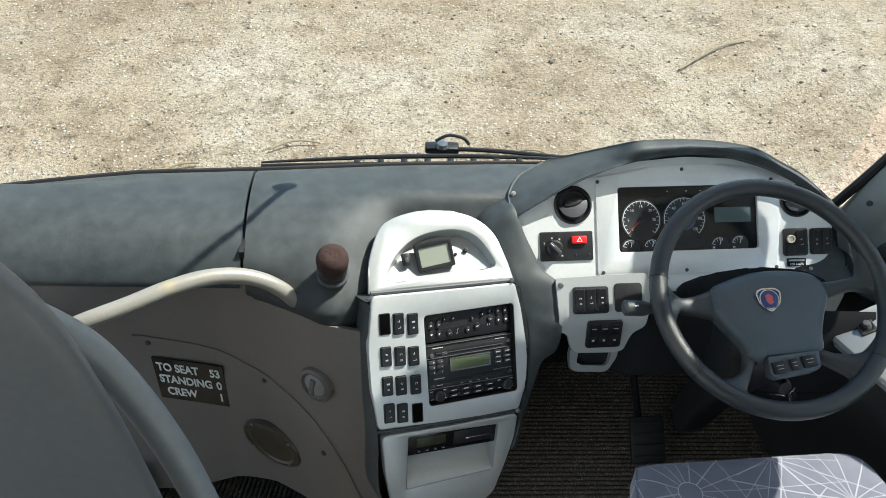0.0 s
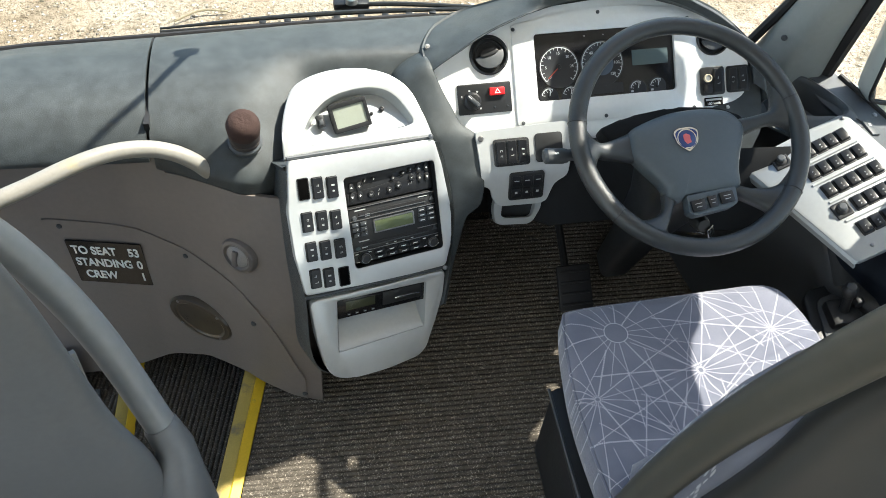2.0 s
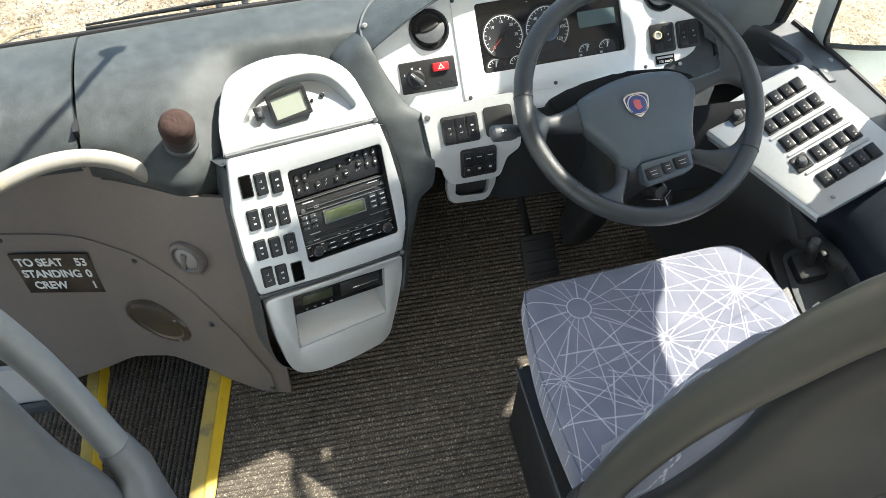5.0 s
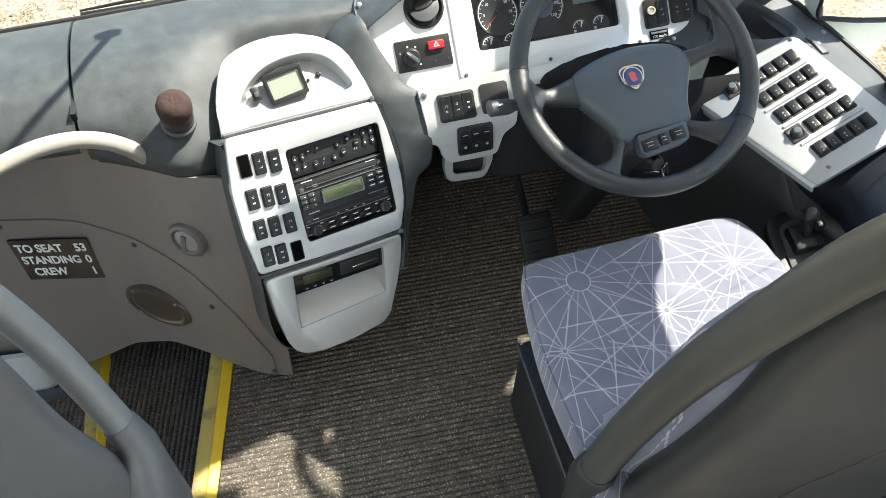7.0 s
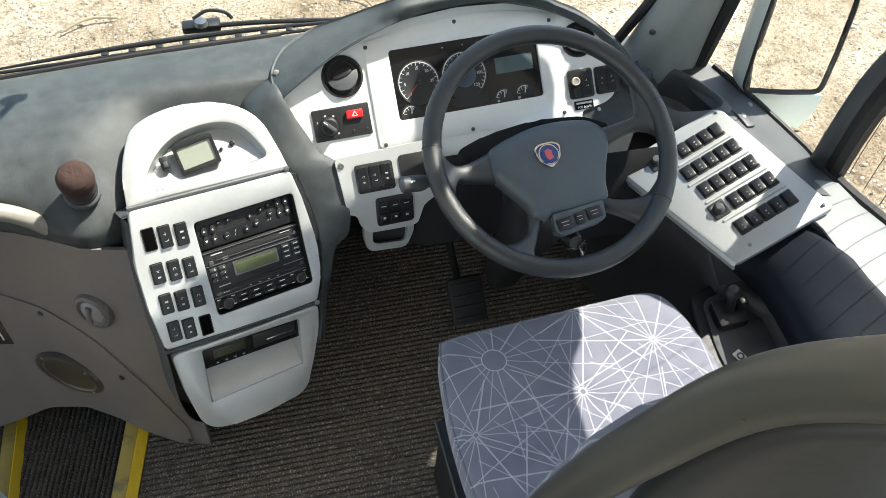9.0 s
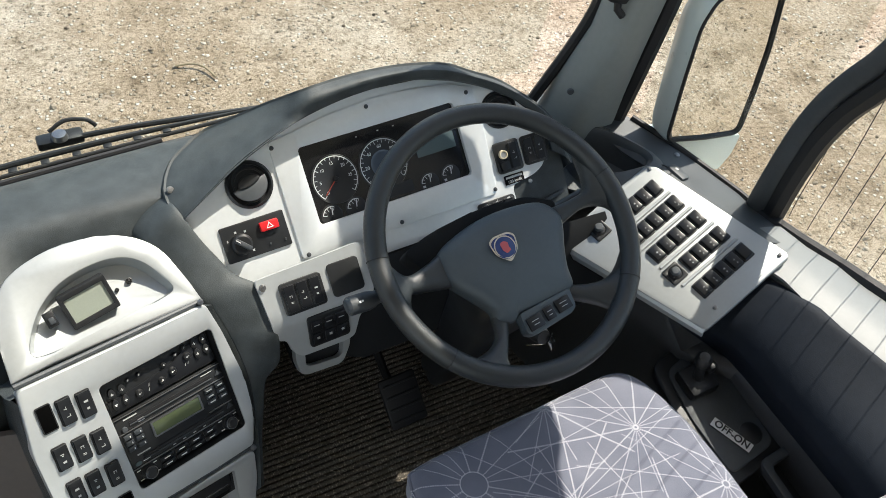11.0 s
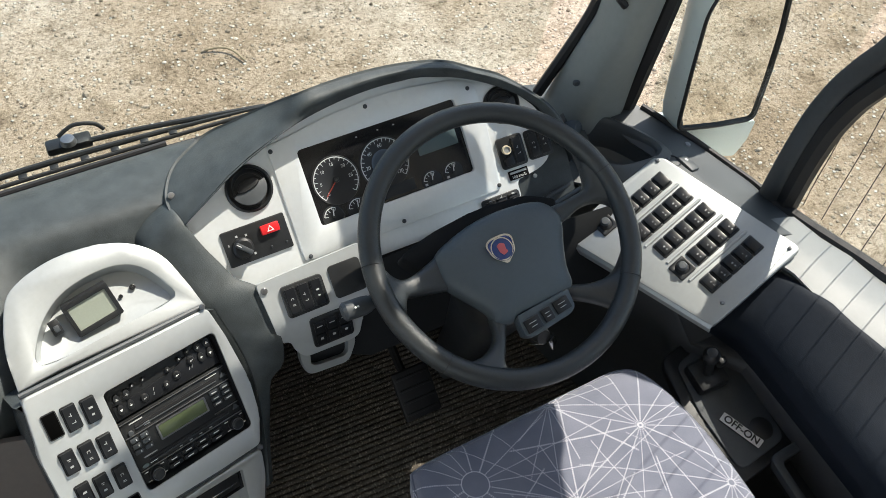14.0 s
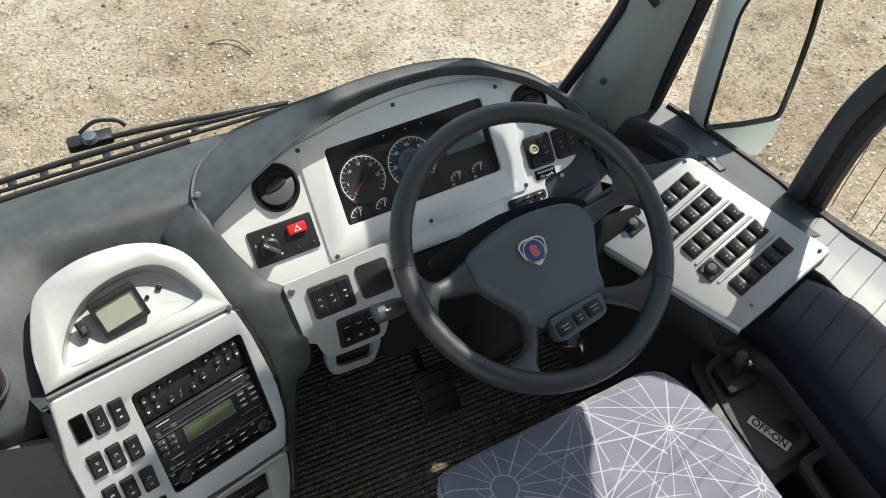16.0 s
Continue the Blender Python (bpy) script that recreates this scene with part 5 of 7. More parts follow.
def build_switch_group(name, m, w, h, n, label, lit=()):
    t = thing(name, m, label, "switch block", "fascia switch blocks")
    part("surround", plate(mm(rrect(0, 0, w, h, 6)), top=0.004, thick=0.01, bevel=0.0012), M_BLACK, t)
    step = (w - 6) / n
    for i in range(n):
        x = -w / 2 + 3 + step * (i + 0.5)
        if i in lit:
            part("round_button", lathe([(0, 0.008), (0.0055, 0.008)], 20), M_PRINT, t, m=at(x, 6, 3))
            part("button_ring", lathe([(0.0055, 0.007), (0.006, 0.0095), (0.0078, 0.0095), (0.0085, 0.003)], 20), M_CREAM, t, "cream ring", m=at(x, 6, 3))
            part("lower_button", box(0, 0, 0.005, (step - 5) * MM, h * 0.3 * MM, 0.004, 0.001), M_KEY, t, m=at(x, -h * 0.26, 0))
        else:
            build_switch("rocker", at(x, 0, 3), step - 2, h - 8, "", sym=i, parent=t, depth=6)
    return t


build_switch_group("switch_block", LFA @ at(3, 23, 2), 72, 54, 3, "three black rocker switches with white marks")
build_switch_group("switch_block", FAS @ at(408, 50, 6) @ pose(0, 0, 0, 0, -7, 0), 50, 57, 2, "black twin switch block with a round button", lit=(0,))
build_switch_group("switch_block", FAS @ at(459, 50, 15) @ pose(0, 0, 0, 0, -12, 0), 46, 54, 2, "black twin rocker switch block")
build_switch_group("switch_block", FAS @ at(362, -26, 2), 76, 18, 3, "low row of three small black switches")


def knee_bend(x, y):
    """The knee panel turns under towards its foot."""
    return -0.55 * max(0.0, -0.012 - y)


def build_lower_fascia():
    t = thing("lower_fascia", LFA, "silver knee panel with switches and an open hook pocket", "panel")
    out = [(-66, 68), (120, 74), (126, 20), (118, -34), (92, -48), (78, -84), (62, -88), (-20, -86), (-34, -70), (-40, -46), (-58, -40)]
    part("knee_panel", plate(mm(round_poly(out, 9, 4)), top=0.0, thick=0.010, surf=knee_bend, grid=0.02), M_SILVER, t)
    part("blank_cover", plate(mm(rrect(80, 26, 56, 57, 7)), top=0.003, thick=0.006, bevel=0.001), M_BLACK, t, "black blank cover")
    k = new("key_pad")
    k.parent = t
    k.matrix_local = at(33, -47, -17) @ pose(0, 0, 0, 29, 0, 0) @ Matrix.Diagonal((1.0, 1.14, 1.0, 1.0))
    part("pad_plate", plate(mm(rrect(0, 0, 72, 55, 6)), top=0.003, thick=0.006, bevel=0.001), M_BLACK, k)
    for i in range(3):
        for j in range(2):
            part("pad_key", box(0, 0, 0.004, 0.018, 0.020, 0.004, 0.0015), M_KEY, k, m=at(-22 + 22 * i, 12 - 24 * j, 0))
            symbol_bars(k, at(-22 + 22 * i, 14 - 24 * j, 6.3), [(0, 0, 10, 1.6)] if j == 0 else [(0, 0, 5, 4)])
    # open hook pocket hanging below, set further back
    hk = [(-28, -70), (72, -72), (70, -100), (56, -126), (46, -132), (-14, -128), (-24, -122), (-30, -96)]
    hole = round_poly([(-12, -84), (58, -86), (54, -112), (46, -118), (-4, -114), (-14, -108)], 5, 3)
    part("hook_frame", plate(mm(round_poly(hk, 9, 4)), [mm(hole)], top=-0.008, thick=0.022, surf=knee_bend, grid=0.03), M_SILVERDIM, t)
    part("pocket_back", plate(mm(round_poly([(-16, -80), (62, -82), (56, -120), (-8, -118)], 4)), top=-0.028, thick=0.004, surf=knee_bend, grid=0.03), M_BLACK, t)
    screw_head(t, at(-56, 54, 1), 0.006)


build_lower_fascia()


LIP = [(-180, 110, 4), (-168, 120, 12), (-150, 131, 20), (-120, 148, 28), (-85, 168, 34), (-50, 184, 38), (-20, 195, 40), (20, 208, 40), (60, 218, 40), (110, 226, 40), (160, 230, 40), (210, 230, 40), (260, 226, 42), (311, 213, 40), (363, 194, 29), (411, 168, 22), (449, 138, 26), (474, 108, 30), (484, 76, 32), (486, 36, 32)]
CROWN_PAD = [(0.172, 1.228, 0.686), (0.166, 1.255, 0.696), (0.168, 1.297, 0.699), (0.191, 1.346, 0.701), (0.223, 1.374, 0.704), (0.261, 1.396, 0.708), (0.304, 1.385, 0.730), (0.358, 1.362, 0.765)]
CROWN = [(60, 256, 40), (110, 259, 40), (165, 259, 40), (215, 256, 40), (265, 249, 42), (318, 236, 42), (368, 211, 33), (417, 185, 27), (462, 143, 31), (494, 102, 35), (509, 60, 37), (515, 4, 37)]


def build_hood():
    t = thing("instrument_hood", Matrix.Identity(4), "dark grained hood arching over the instruments", "hood")
    lips = [FAS @ Vector((x * MM, y * MM, z * MM)) for x, y, z in LIP]
    base = []
    for x, y, z in LIP:
        q = Vector((x - 150, y + 60, 0)).normalized() * 5
        base.append(FAS @ Vector(((x + q.x) * MM, (y + q.y) * MM, fas_bend(x * MM, y * MM) - 0.005)))
    crowns = [Vector(p) for p in CROWN_PAD] + [FAS @ Vector((x * MM, y * MM, z * MM)) for x, y, z in CROWN]
    lips, base, crowns = spline(lips, 5), spline(base, 5), spline(crowns, 5)
    under, flank, top = [], [], []
    n = len(lips)
    for i, (a, l, c) in enumerate(zip(base, lips, crowns)):
        f = i / 5
        sunk = max(min(1.0, max(0.0, (7.2 - f) / 2.0)), min(1.0, max(0.0, (f - 12.5) / 3)))
        side = (FAS.to_3x3() @ Vector((0, 0, 1))).normalized()
        under.append([tuple(p) for p in spline([a, a.lerp(l, 0.5), a.lerp(l, 0.85), l - side * 0.003], 3)])
        k = min(1.0, f / 4)
        m1 = l.lerp(c, 0.18) + side * 0.006 * k
        m2 = l.lerp(c, 0.55) + side * 0.012 * k
        flank.append([tuple(p) for p in spline([l - side * 0.003, l + (l - a).normalized() * 0.002, m1, m2, c], 4)])
        e = max(edge_y(min(c.x, 0.9)) + 0.006, c.y + 0.03)
        free = [c + Vector((0, (e - c.y) * 0.3, (0.66 - c.z) * 0.34)), c + Vector((0, (e - c.y) * 0.7, (0.66 - c.z) * 0.78)), Vector((c.x, e, 0.655)), Vector((c.x, e + 0.004, 0.60))]
        tuck = [c + Vector((-0.002, 0.004, -0.006)), c + Vector((-0.004, 0.010, -0.018)), c + Vector((-0.005, 0.014, -0.032)), c + Vector((-0.005, 0.016, -0.05))]
        top.append([tuple(p) for p in spline([c] + [u.lerp(v, sunk) for u, v in zip(free, tuck)], 4)])
    part("hood_underside", loft(under), M_PAD, t)
    part("hood_lip", solidify(loft(flank), 0.003), M_PAD, t, "rounded front lip of the hood")
    part("hood_top", solidify(loft(top), 0.004), M_PAD, t)
    screw_head(t, frame_of((0.1725, 1.286, 0.7035), (0.9, 0.4, 0.1), (-0.1, 0.75, 0.65)), 0.0065)
    # dark panel closing the right end down to the column
    out = [(408, -2), (450, 4), (470, 16), (478, 40), (482, 76), (500, 66), (506, 10), (502, -60), (470, -120), (400, -120), (402, -40)]
    b = plate(mm(round_poly(out, 4, 2)), top=-0.004, thick=0.006, surf=fas_bend, grid=0.05)
    e = part("end_panel", b, M_PAD, t, m=FAS)
    part("panel_slot", box(0, 0, 0, 0.075, 0.007, 0.004, 0.001), M_BLACK, e, m=at(464, -46, 18, 8))
    return t


build_hood()


# ---- steering wheel and column ----
def build_wheel():
    t = thing("steering_wheel", WHL, "dark leather four-spoke steering wheel with key switches", "steering wheel")
    pts = [(0.209 * math.cos(2 * math.pi * i / 72), 0.209 * math.sin(2 * math.pi * i / 72), 0) for i in range(72)]
    part("rim", tube(pts, 0.0165, 16, closed=True), M_WHEEL, t)
    # airbag pad
    out = [(-104, 20), (-78, 34), (-23, 47), (35, 48), (86, 38), (108, 14), (108, -8), (93, -42), (82, -73), (75, -104), (36, -109), (-28, -110), (-40, -116), (-62, -106), (-66, -84), (-104, -31), (-110, -8)]
    sm = [(p.x, p.y) for p in spline([(*p, 0) for p in out], 4, True)]
    rows = []
    for k, z in ((0.90, -60), (1.0, -44), (1.02, -26), (1.0, -16), (0.95, -10), (0.80, -5), (0.45, -3)):
        rows.append([(x * k * MM, (-30 + (y + 30) * k) * MM, z * MM) for x, y in sm])
    b = loft(rows, close=True)
    b.verts.ensure_lookup_table()
    b.faces.new(b.verts[-len(sm):])
    part("airbag_cover", b, M_HUB, t)
    # spokes: blades between two edges, from the pad out to the rim
    def spoke(up, low):
        zs = spline([(-22, 0, 0), (-14, 0, 0), (-6, 0, 0), (2, 0, 0)], 6)
        rows = []
        for p, q, z in zip(spline([(*v, 0) for v in up], 6), spline([(*v, 0) for v in low], 6), zs):
            sec = [(p, z.x - 18), (p, z.x - 6), (p.lerp(q, 0.10), z.x + 1), (p.lerp(q, 0.3), z.x + 4), (p.lerp(q, 0.7), z.x + 4), (p.lerp(q, 0.9), z.x + 1), (q, z.x - 6), (q, z.x - 18)]
            rows.append([(v.x * MM, v.y * MM, h * MM) for v, h in sec])
        part("spoke", loft(rows, close=True), M_WHEEL, t, angle=50)
    spoke([(-88, 28), (-152, 9), (-178, 16), (-196, 52)], [(-92, -34), (-157, -21), (-176, -22), (-194, -62)])
    spoke([(-66, -98), (-77, -128), (-108, -142), (-152, -140)], [(-44, -112), (-68, -148), (-80, -171), (-66, -196)])
    spoke([(68, -96), (111, -112), (154, -109), (197, -68)], [(56, -112), (96, -139), (118, -161), (112, -178)])
    spoke([(92, 24), (147, 25), (174, 37), (180, 104)], [(98, -12), (157, 4), (192, -6), (207, -34)])
    # stitched joints on the rim
    for a in (12, 168, 218, 322):
        c, q = math.cos(radians(a)) * 0.209, math.sin(radians(a)) * 0.209
        part("rim_joint", tube([(0.0168 * math.cos(k), 0.0168 * math.sin(k), 0) for k in [i * math.pi / 10 for i in range(20)]], 0.0007, 5, closed=True), M_RUBBER, t, m=pose(c, q, 0, 0, 0, a) @ pose(0, 0, 0, 90, 0, 0))
    # key strip under the pad
    k = part("key_strip", plate(mm(round_poly([(-32, -110), (64, -104), (62, -134), (50, -141), (-22, -149), (-34, -142)], 5)), top=-0.008, thick=0.022, bevel=0.002), M_HUB, t)
    for x, w in ((-15, 27), (13, 17), (41, 27)):
        part("wheel_key", box(0, 0, 0.001, w * MM, 0.021, 0.005, 0.0015), M_KEY, k, m=at(x, -129 + x * 0.14, -7, 5))
        symbol_bars(k, at(x, -129 + x * 0.14, -3.2, 5), [(0, 3, w * 0.5, 1), (0, -3, w * 0.4, 1)])
    # badge: plain shield shapes
    e = new("badge")
    e.parent = t
    e.matrix_local = at(-10, -8, -2)
    part("shield", plate(mm(round_poly([(-24, 12), (-13, 19), (13, 19), (24, 12), (20, -8), (0, -25), (-20, -8)], 6)), top=0.0025, thick=0.004, bevel=0.0006), M_BLUE, e, "blue shield badge")
    part("shield_ring", plate(mm(round_poly([(-24, 13), (-13, 20), (13, 20), (24, 13), (20, -9), (0, -26), (-20, -9)], 6)), [mm(circle(0, -1, 16.5, 24))], top=0.0032, thick=0.003), M_CHROME, e)
    part("ring_blue", plate(mm(round_poly([(-21, 11), (-12, 17), (12, 17), (21, 11), (18, -8), (0, -22), (-18, -8)], 6)), [mm(circle(0, -1, 18.5, 24))], top=0.0036, thick=0.003), M_BLUE, e)
    part("crest", plate(mm(round_poly([(-8, 8), (0, 11), (9, 6), (7, -3), (10, -10), (-1, -14), (-7, -6)], 3)), top=0.0034, thick=0.003), M_CREST, e, "red and white crest shape", m=Matrix.Diagonal((0.8, 0.8, 1.0, 1.0)))
    # column shroud
    b = bmesh.new()
    rows = []
    for z, w, h in ((-30, 62, 50), (-60, 74, 62), (-120, 70, 66), (-200, 52, 56), (-330, 40, 44), (-520, 34, 34)):
        rows.append([(x * MM, y * MM - 0.045 + (z + 30) * 0.00016, z * MM) for x, y in rrect(0, 0, w * 2, h * 2, min(w, h) * 0.5)])
    loft(rows, b, close=True)
    part("column_shroud", b, M_BLACK, t, "black steering column shroud")
    part("shroud_top", plate(mm(round_poly([(-150, 46), (-90, 62), (0, 70), (90, 62), (140, 36), (110, 0), (-120, 0)], 14)), top=-0.050, thick=0.03, bevel=0.006), M_MATTE, t)
    # left stalk
    s = part("stalk", tube([(-0.10, 0.0, -0.055), (-0.19, 0.002, -0.045), (-0.225, 0.0, -0.04)], [0.009, 0.010, 0.011], 12), M_DGREY, t, "grey control stalk")
    part("stalk_tip", tube([(-0.222, 0.0, -0.04), (-0.232, 0.0, -0.038), (-0.262, 0.002, -0.034), (-0.266, 0.002, -0.034)], [0.0125, 0.0145, 0.0145, 0.011], 14), M_DGREY, s)
    symbol_bars(s, at(-246, 0, -18), [(-3, 0, 4, 4), (3, 0, 4, 4)], M_WHITE, 0.7)
    s = part("stalk", tube([(0.10, 0.02, -0.07), (0.19, 0.03, -0.06), (0.25, 0.036, -0.055)], [0.010, 0.011, 0.013], 12), M_BLACK, t, "black control stalk")
    # ignition key ring
    kz = part("ignition_lock", lathe([(0, 0.012), (0.012, 0.011), (0.015, 0.0), (0.015, -0.02)], 18), M_BLACK, t, m=at(18, -150, -78) @ pose(0, 0, 0, 40, 0, 0))
    part("ignition_key", box(0.0, -0.016, 0.018, 0.018, 0.030, 0.003, 0.001), M_CHROME, kz, "steel key", m=pose(0, 0, 0, 20, 25, 30))
    part("key_blade", box(0.012, -0.02, 0.015, 0.010, 0.034, 0.002, 0.0008), M_CHROME, kz, m=pose(0, 0, 0, 60, 5, -30))


build_wheel()


# ---- right side: key panel, sill, tray, lever ----
def build_key_panel():
    t = thing("key_panel", KEY, "silver side panel with rows of black push keys", "key panel")
    out = [(-35, -22), (20, -21), (98, -18), (168, -15), (172, -6), (154, 93), (136, 190), (122, 270), (108, 284), (31, 281), (-40, 276), (-108, 264), (-112, 252), (-72, 110)]
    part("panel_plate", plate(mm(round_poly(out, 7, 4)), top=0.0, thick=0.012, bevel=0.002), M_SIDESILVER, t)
    # down-turned flank towards the driver
    b = bmesh.new()
    loft([[(-0.110, 0.264, -0.001), (-0.111, 0.250, -0.001), (-0.071, 0.110, -0.001), (-0.034, -0.021, -0.001)], [(-0.116, 0.263, -0.006), (-0.117, 0.249, -0.006), (-0.077, 0.109, -0.006), (-0.041, -0.022, -0.006)], [(-0.117, 0.262, -0.020), (-0.118, 0.248, -0.020), (-0.078, 0.108, -0.020), (-0.042, -0.023, -0.020)]], b)
    part("flank", solidify(b, 0.004), M_SILVERDIM, t)
    for x, y in ((6, -2), (159, -2), (109, 274), (-98, 258)):
        screw_head(t, at(x, y, 1), 0.004)
    keys = []
    for r, (x0, y0, n) in enumerate(((86, 238, 4), (93, 190, 5), (101, 142, 5), (109, 93, 4), (116, 42, 5))):
        for i in range(n):
            keys.append((x0 - 25.2 * i, y0 - 1.2 * i, r, i))
    first = {}
    for x, y, r, i in keys:
        k = new("push_key")
        k.parent = t
        k.matrix_local = at(x, y, 0, 3)
        if not first:
            a = part("key_frame", plate(mm(rrect(0, 0, 24.5, 33, 3)), top=0.002, thick=0.006, bevel=0.0006), M_BLACK, k)
            c = part("key_cap", box(0, 0, 0.004, 0.0215, 0.0295, 0.009, 0.0028, taper=0.90), M_KEY, k)
            first["a"], first["c"] = a, c
        else:
            piece("key_frame", first["a"], k, Matrix.Identity(4))
            piece("key_cap", first["c"], k, Matrix.Identity(4))
        if (r * 5 + i) % 4 != 0 or i > 0:
            symbol_bars(k, at(0, -4, 8.8), SYM[(r + i) % 4], s=0.62)
    # raised ribs between the rows
    for y0, y1, xa, xb in ((214, 208, 103, -15), (166, 160, 111, -22), (118, 112, 119, -14), (68, 63, 126, -8)):
        pts = [((xa + (xb - xa) * i / 6) * MM, (y0 + (y1 - y0) * i / 6) * MM, 0.0) for i in range(7)]
        part("row_rib", tube(pts, 0.0032, 8), M_SILVERDIM, t)
    for name, x, y in (("mirror_control", -46, 239), ("mirror_control", -2, 88)):
        j = new(name)
        j.parent = t
        j.matrix_local = at(x, y, 0, 3)
        part("control_frame", plate(mm(rrect(0, 0, 34, 34, 3)), [mm(circle(0, 0, 12.5, 20))], top=0.004, thick=0.008, bevel=0.001), M_BLACK, j)
        part("gaiter", lathe([(0.0125, 0.002), (0.010, 0.005), (0.007, 0.007), (0.004, 0.009), (0.004, 0.010)], 18), M_RUBBER, j)
        part("stick_cap", lathe([(0.0, 0.017), (0.006, 0.0165), (0.0085, 0.014), (0.0085, 0.011), (0.004, 0.009)], 18), M_DGREY, j)


build_key_panel()


def build_sill():
    """The moulded top under the side window and the armrest behind it."""
    t = thing("side_console", Matrix.Identity(4), "dark grey moulded side console under the window", "side console")

    def sill_z(y):
        return carve([(0.0, 0.585), (0.75, 0.575), (0.873, 0.556), (1.0, 0.552), (1.04, 0.562), (1.15, 0.588), (1.266, 0.604), (1.40, 0.625)], y)
    # top sheet from the key panel's outer edge to the window
    rows = []
    for i in range(25):
        y = 0.89 + i * (0.41 / 24)
        xo = wall_x(y) + 0.004
        xi = carve([(0.80, 1.13), (0.84, 1.118), (0.94, 1.084), (1.10, 1.026), (1.14, 1.03), (1.26, 1.00), (1.29, 0.90), (1.40, 0.86)], y)
        zi = carve([(0.80, 0.612), (1.11, 0.616), (1.20, 0.606), (1.40, 0.628)], y)
        z = sill_z(y)
        rows.append([(xi + (xo - xi) * j / 6, y, zi + (z - zi) * j / 6 - (0.012 if j == 0 else 0)) for j in range(7)])
    b = loft(rows)
    part("sill_top", solidify(b, 0.01), M_DGREY, t, "dark grained sill")
    # shelf below the key panel closing it towards the knee space
    rows = []
    for y, x0, z0 in ((0.18, 1.03, 0.435), (0.40, 1.03, 0.440), (0.60, 1.03, 0.442), (0.76, 1.02, 0.446), (0.84, 0.955, 0.47), (0.90, 0.935, 0.540), (1.0, 0.90, 0.548), (1.1, 0.86, 0.556), (1.2, 0.84, 0.57), (1.38, 0.82, 0.58)):
        rows.append([(wall_x(y) + 0.01, y, z0 - 0.01), (max(1.06, x0 + 0.08), y, z0 + (0.012 if y < 0.83 else -0.03)), (x0 + 0.05, y, z0 + (0.006 if y < 0.83 else -0.045)), (x0 + 0.012, y, z0 - (0.006 if y < 0.83 else 0.05)), (x0, y, z0 - 0.05), (x0 + 0.008, y, z0 - 0.12), (x0 + 0.03, y, 0.30), (x0 + 0.035, y, 0.0)])
    rows = [[tuple(p) for p in spline(r, 3)] for r in rows]
    b = loft(rows)
    part("console_flank", solidify(b, 0.008), M_LINER, t, "dark plastic side lining")
    # armrest pad and light cover beside the window
    rows = []
    for i in range(15):
        y = 0.20 + i * (0.685 / 14)
        f = min(1.0, (0.845 - y) / 0.10)
        zc = 0.565 + 0.028 * math.sqrt(max(0.0, f)) if f < 1 else 0.593
        xa, xb = 0.985 - 0.04 * max(0.0, (y - 0.78) / 0.1), 1.10 + 0.06 * min(1, (0.84 - y) / 0.3)
        rows.append([tuple(p) for p in spline([(xa + 0.034, y, 0.44), (xa + 0.020, y, zc - 0.110), (xa + 0.018, y, zc - 0.084), (xa + 0.045, y, zc - 0.045), (xb - 0.035, y, zc - 0.006), (xb - 0.008, y, zc + 0.004), (xb + 0.012, y, zc - 0.010)], 3)])
    b = loft(rows)
    part("armrest", solidify(b, 0.01), M_ARM, t, "dark vinyl armrest")
    rows = []
    for i in range(13):
        y = 0.20 + i * (0.735 / 12)
        xa = 1.092 + 0.05 * min(1, max(0, (0.86 - y)) / 0.35) - 0.03 * max(0, (y - 0.84)) / 0.1
        xb = wall_x(y) + 0.012
        ze = carve([(0.2, 0.588), (0.75, 0.572), (0.873, 0.558), (0.95, 0.556)], y)
        rows.append([(xa + (xb - xa) * j / 5, y, 0.600 + (ze - 0.600) * j / 5 + 0.010 * math.sin(j / 5 * 3.1) + 0.003 * math.sin(y * 40) - (0.006 if j == 0 else 0)) for j in range(6)])
    b = loft(rows)
    part("window_ledge", solidify(b, 0.006), M_WHITECOVER, t, "pale creased vinyl ledge in the sun")
    # cup tray: rounded basin in front of the key panel
    cup = [(p.x, p.y) for p in spline([(0.915, 1.235, 0), (0.950, 1.268, 0), (1.000, 1.240, 0), (1.040, 1.165, 0), (1.030, 1.135, 0), (0.990, 1.132, 0), (0.945, 1.140, 0), (0.918, 1.180, 0)], 5, True)]
    b = bmesh.new()
    cx, cy = 0.972, 1.195
    rows = []
    for k, z in ((1.50, 0.57), (1.40, 0.600), (1.25, 0.612), (1.06, 0.617), (0.99, 0.613), (0.95, 0.604), (0.90, 0.580), (0.78, 0.555), (0.5, 0.545)):
        rows.append([(cx + (x - cx) * k, cy + (y - cy) * k, z) for x, y in cup])
    loft(rows, b, close=True)
    b.verts.ensure_lookup_table()
    b.faces.new(b.verts[-len(cup):])
    part("cup_tray", b, M_DGREY, t, "deep rounded tray")
    # pale remote and print mark on the sill
    s = thing("remote_fob", frame_of((1.0756, 1.0993, 0.600), (0.85, 0.2, -0.2), (-0.3, 0.9, 0.1)), "small grey remote lying on the sill", "remote")
    part("fob_body", box(0, 0, 0.004, 0.024, 0.042, 0.010, 0.004), M_DGREY, s)
    part("fob_button", box(0, 0.006, 0.009, 0.007, 0.007, 0.002, 0.001), M_PRINT, s)
    part("fob_ring", tube([(0.014 * math.cos(a) - 0.02, 0.014 * math.sin(a) + 0.018, 0.002) for a in [i * math.pi / 8 for i in range(16)]], 0.002, 6, closed=True), M_RUBBER, s)
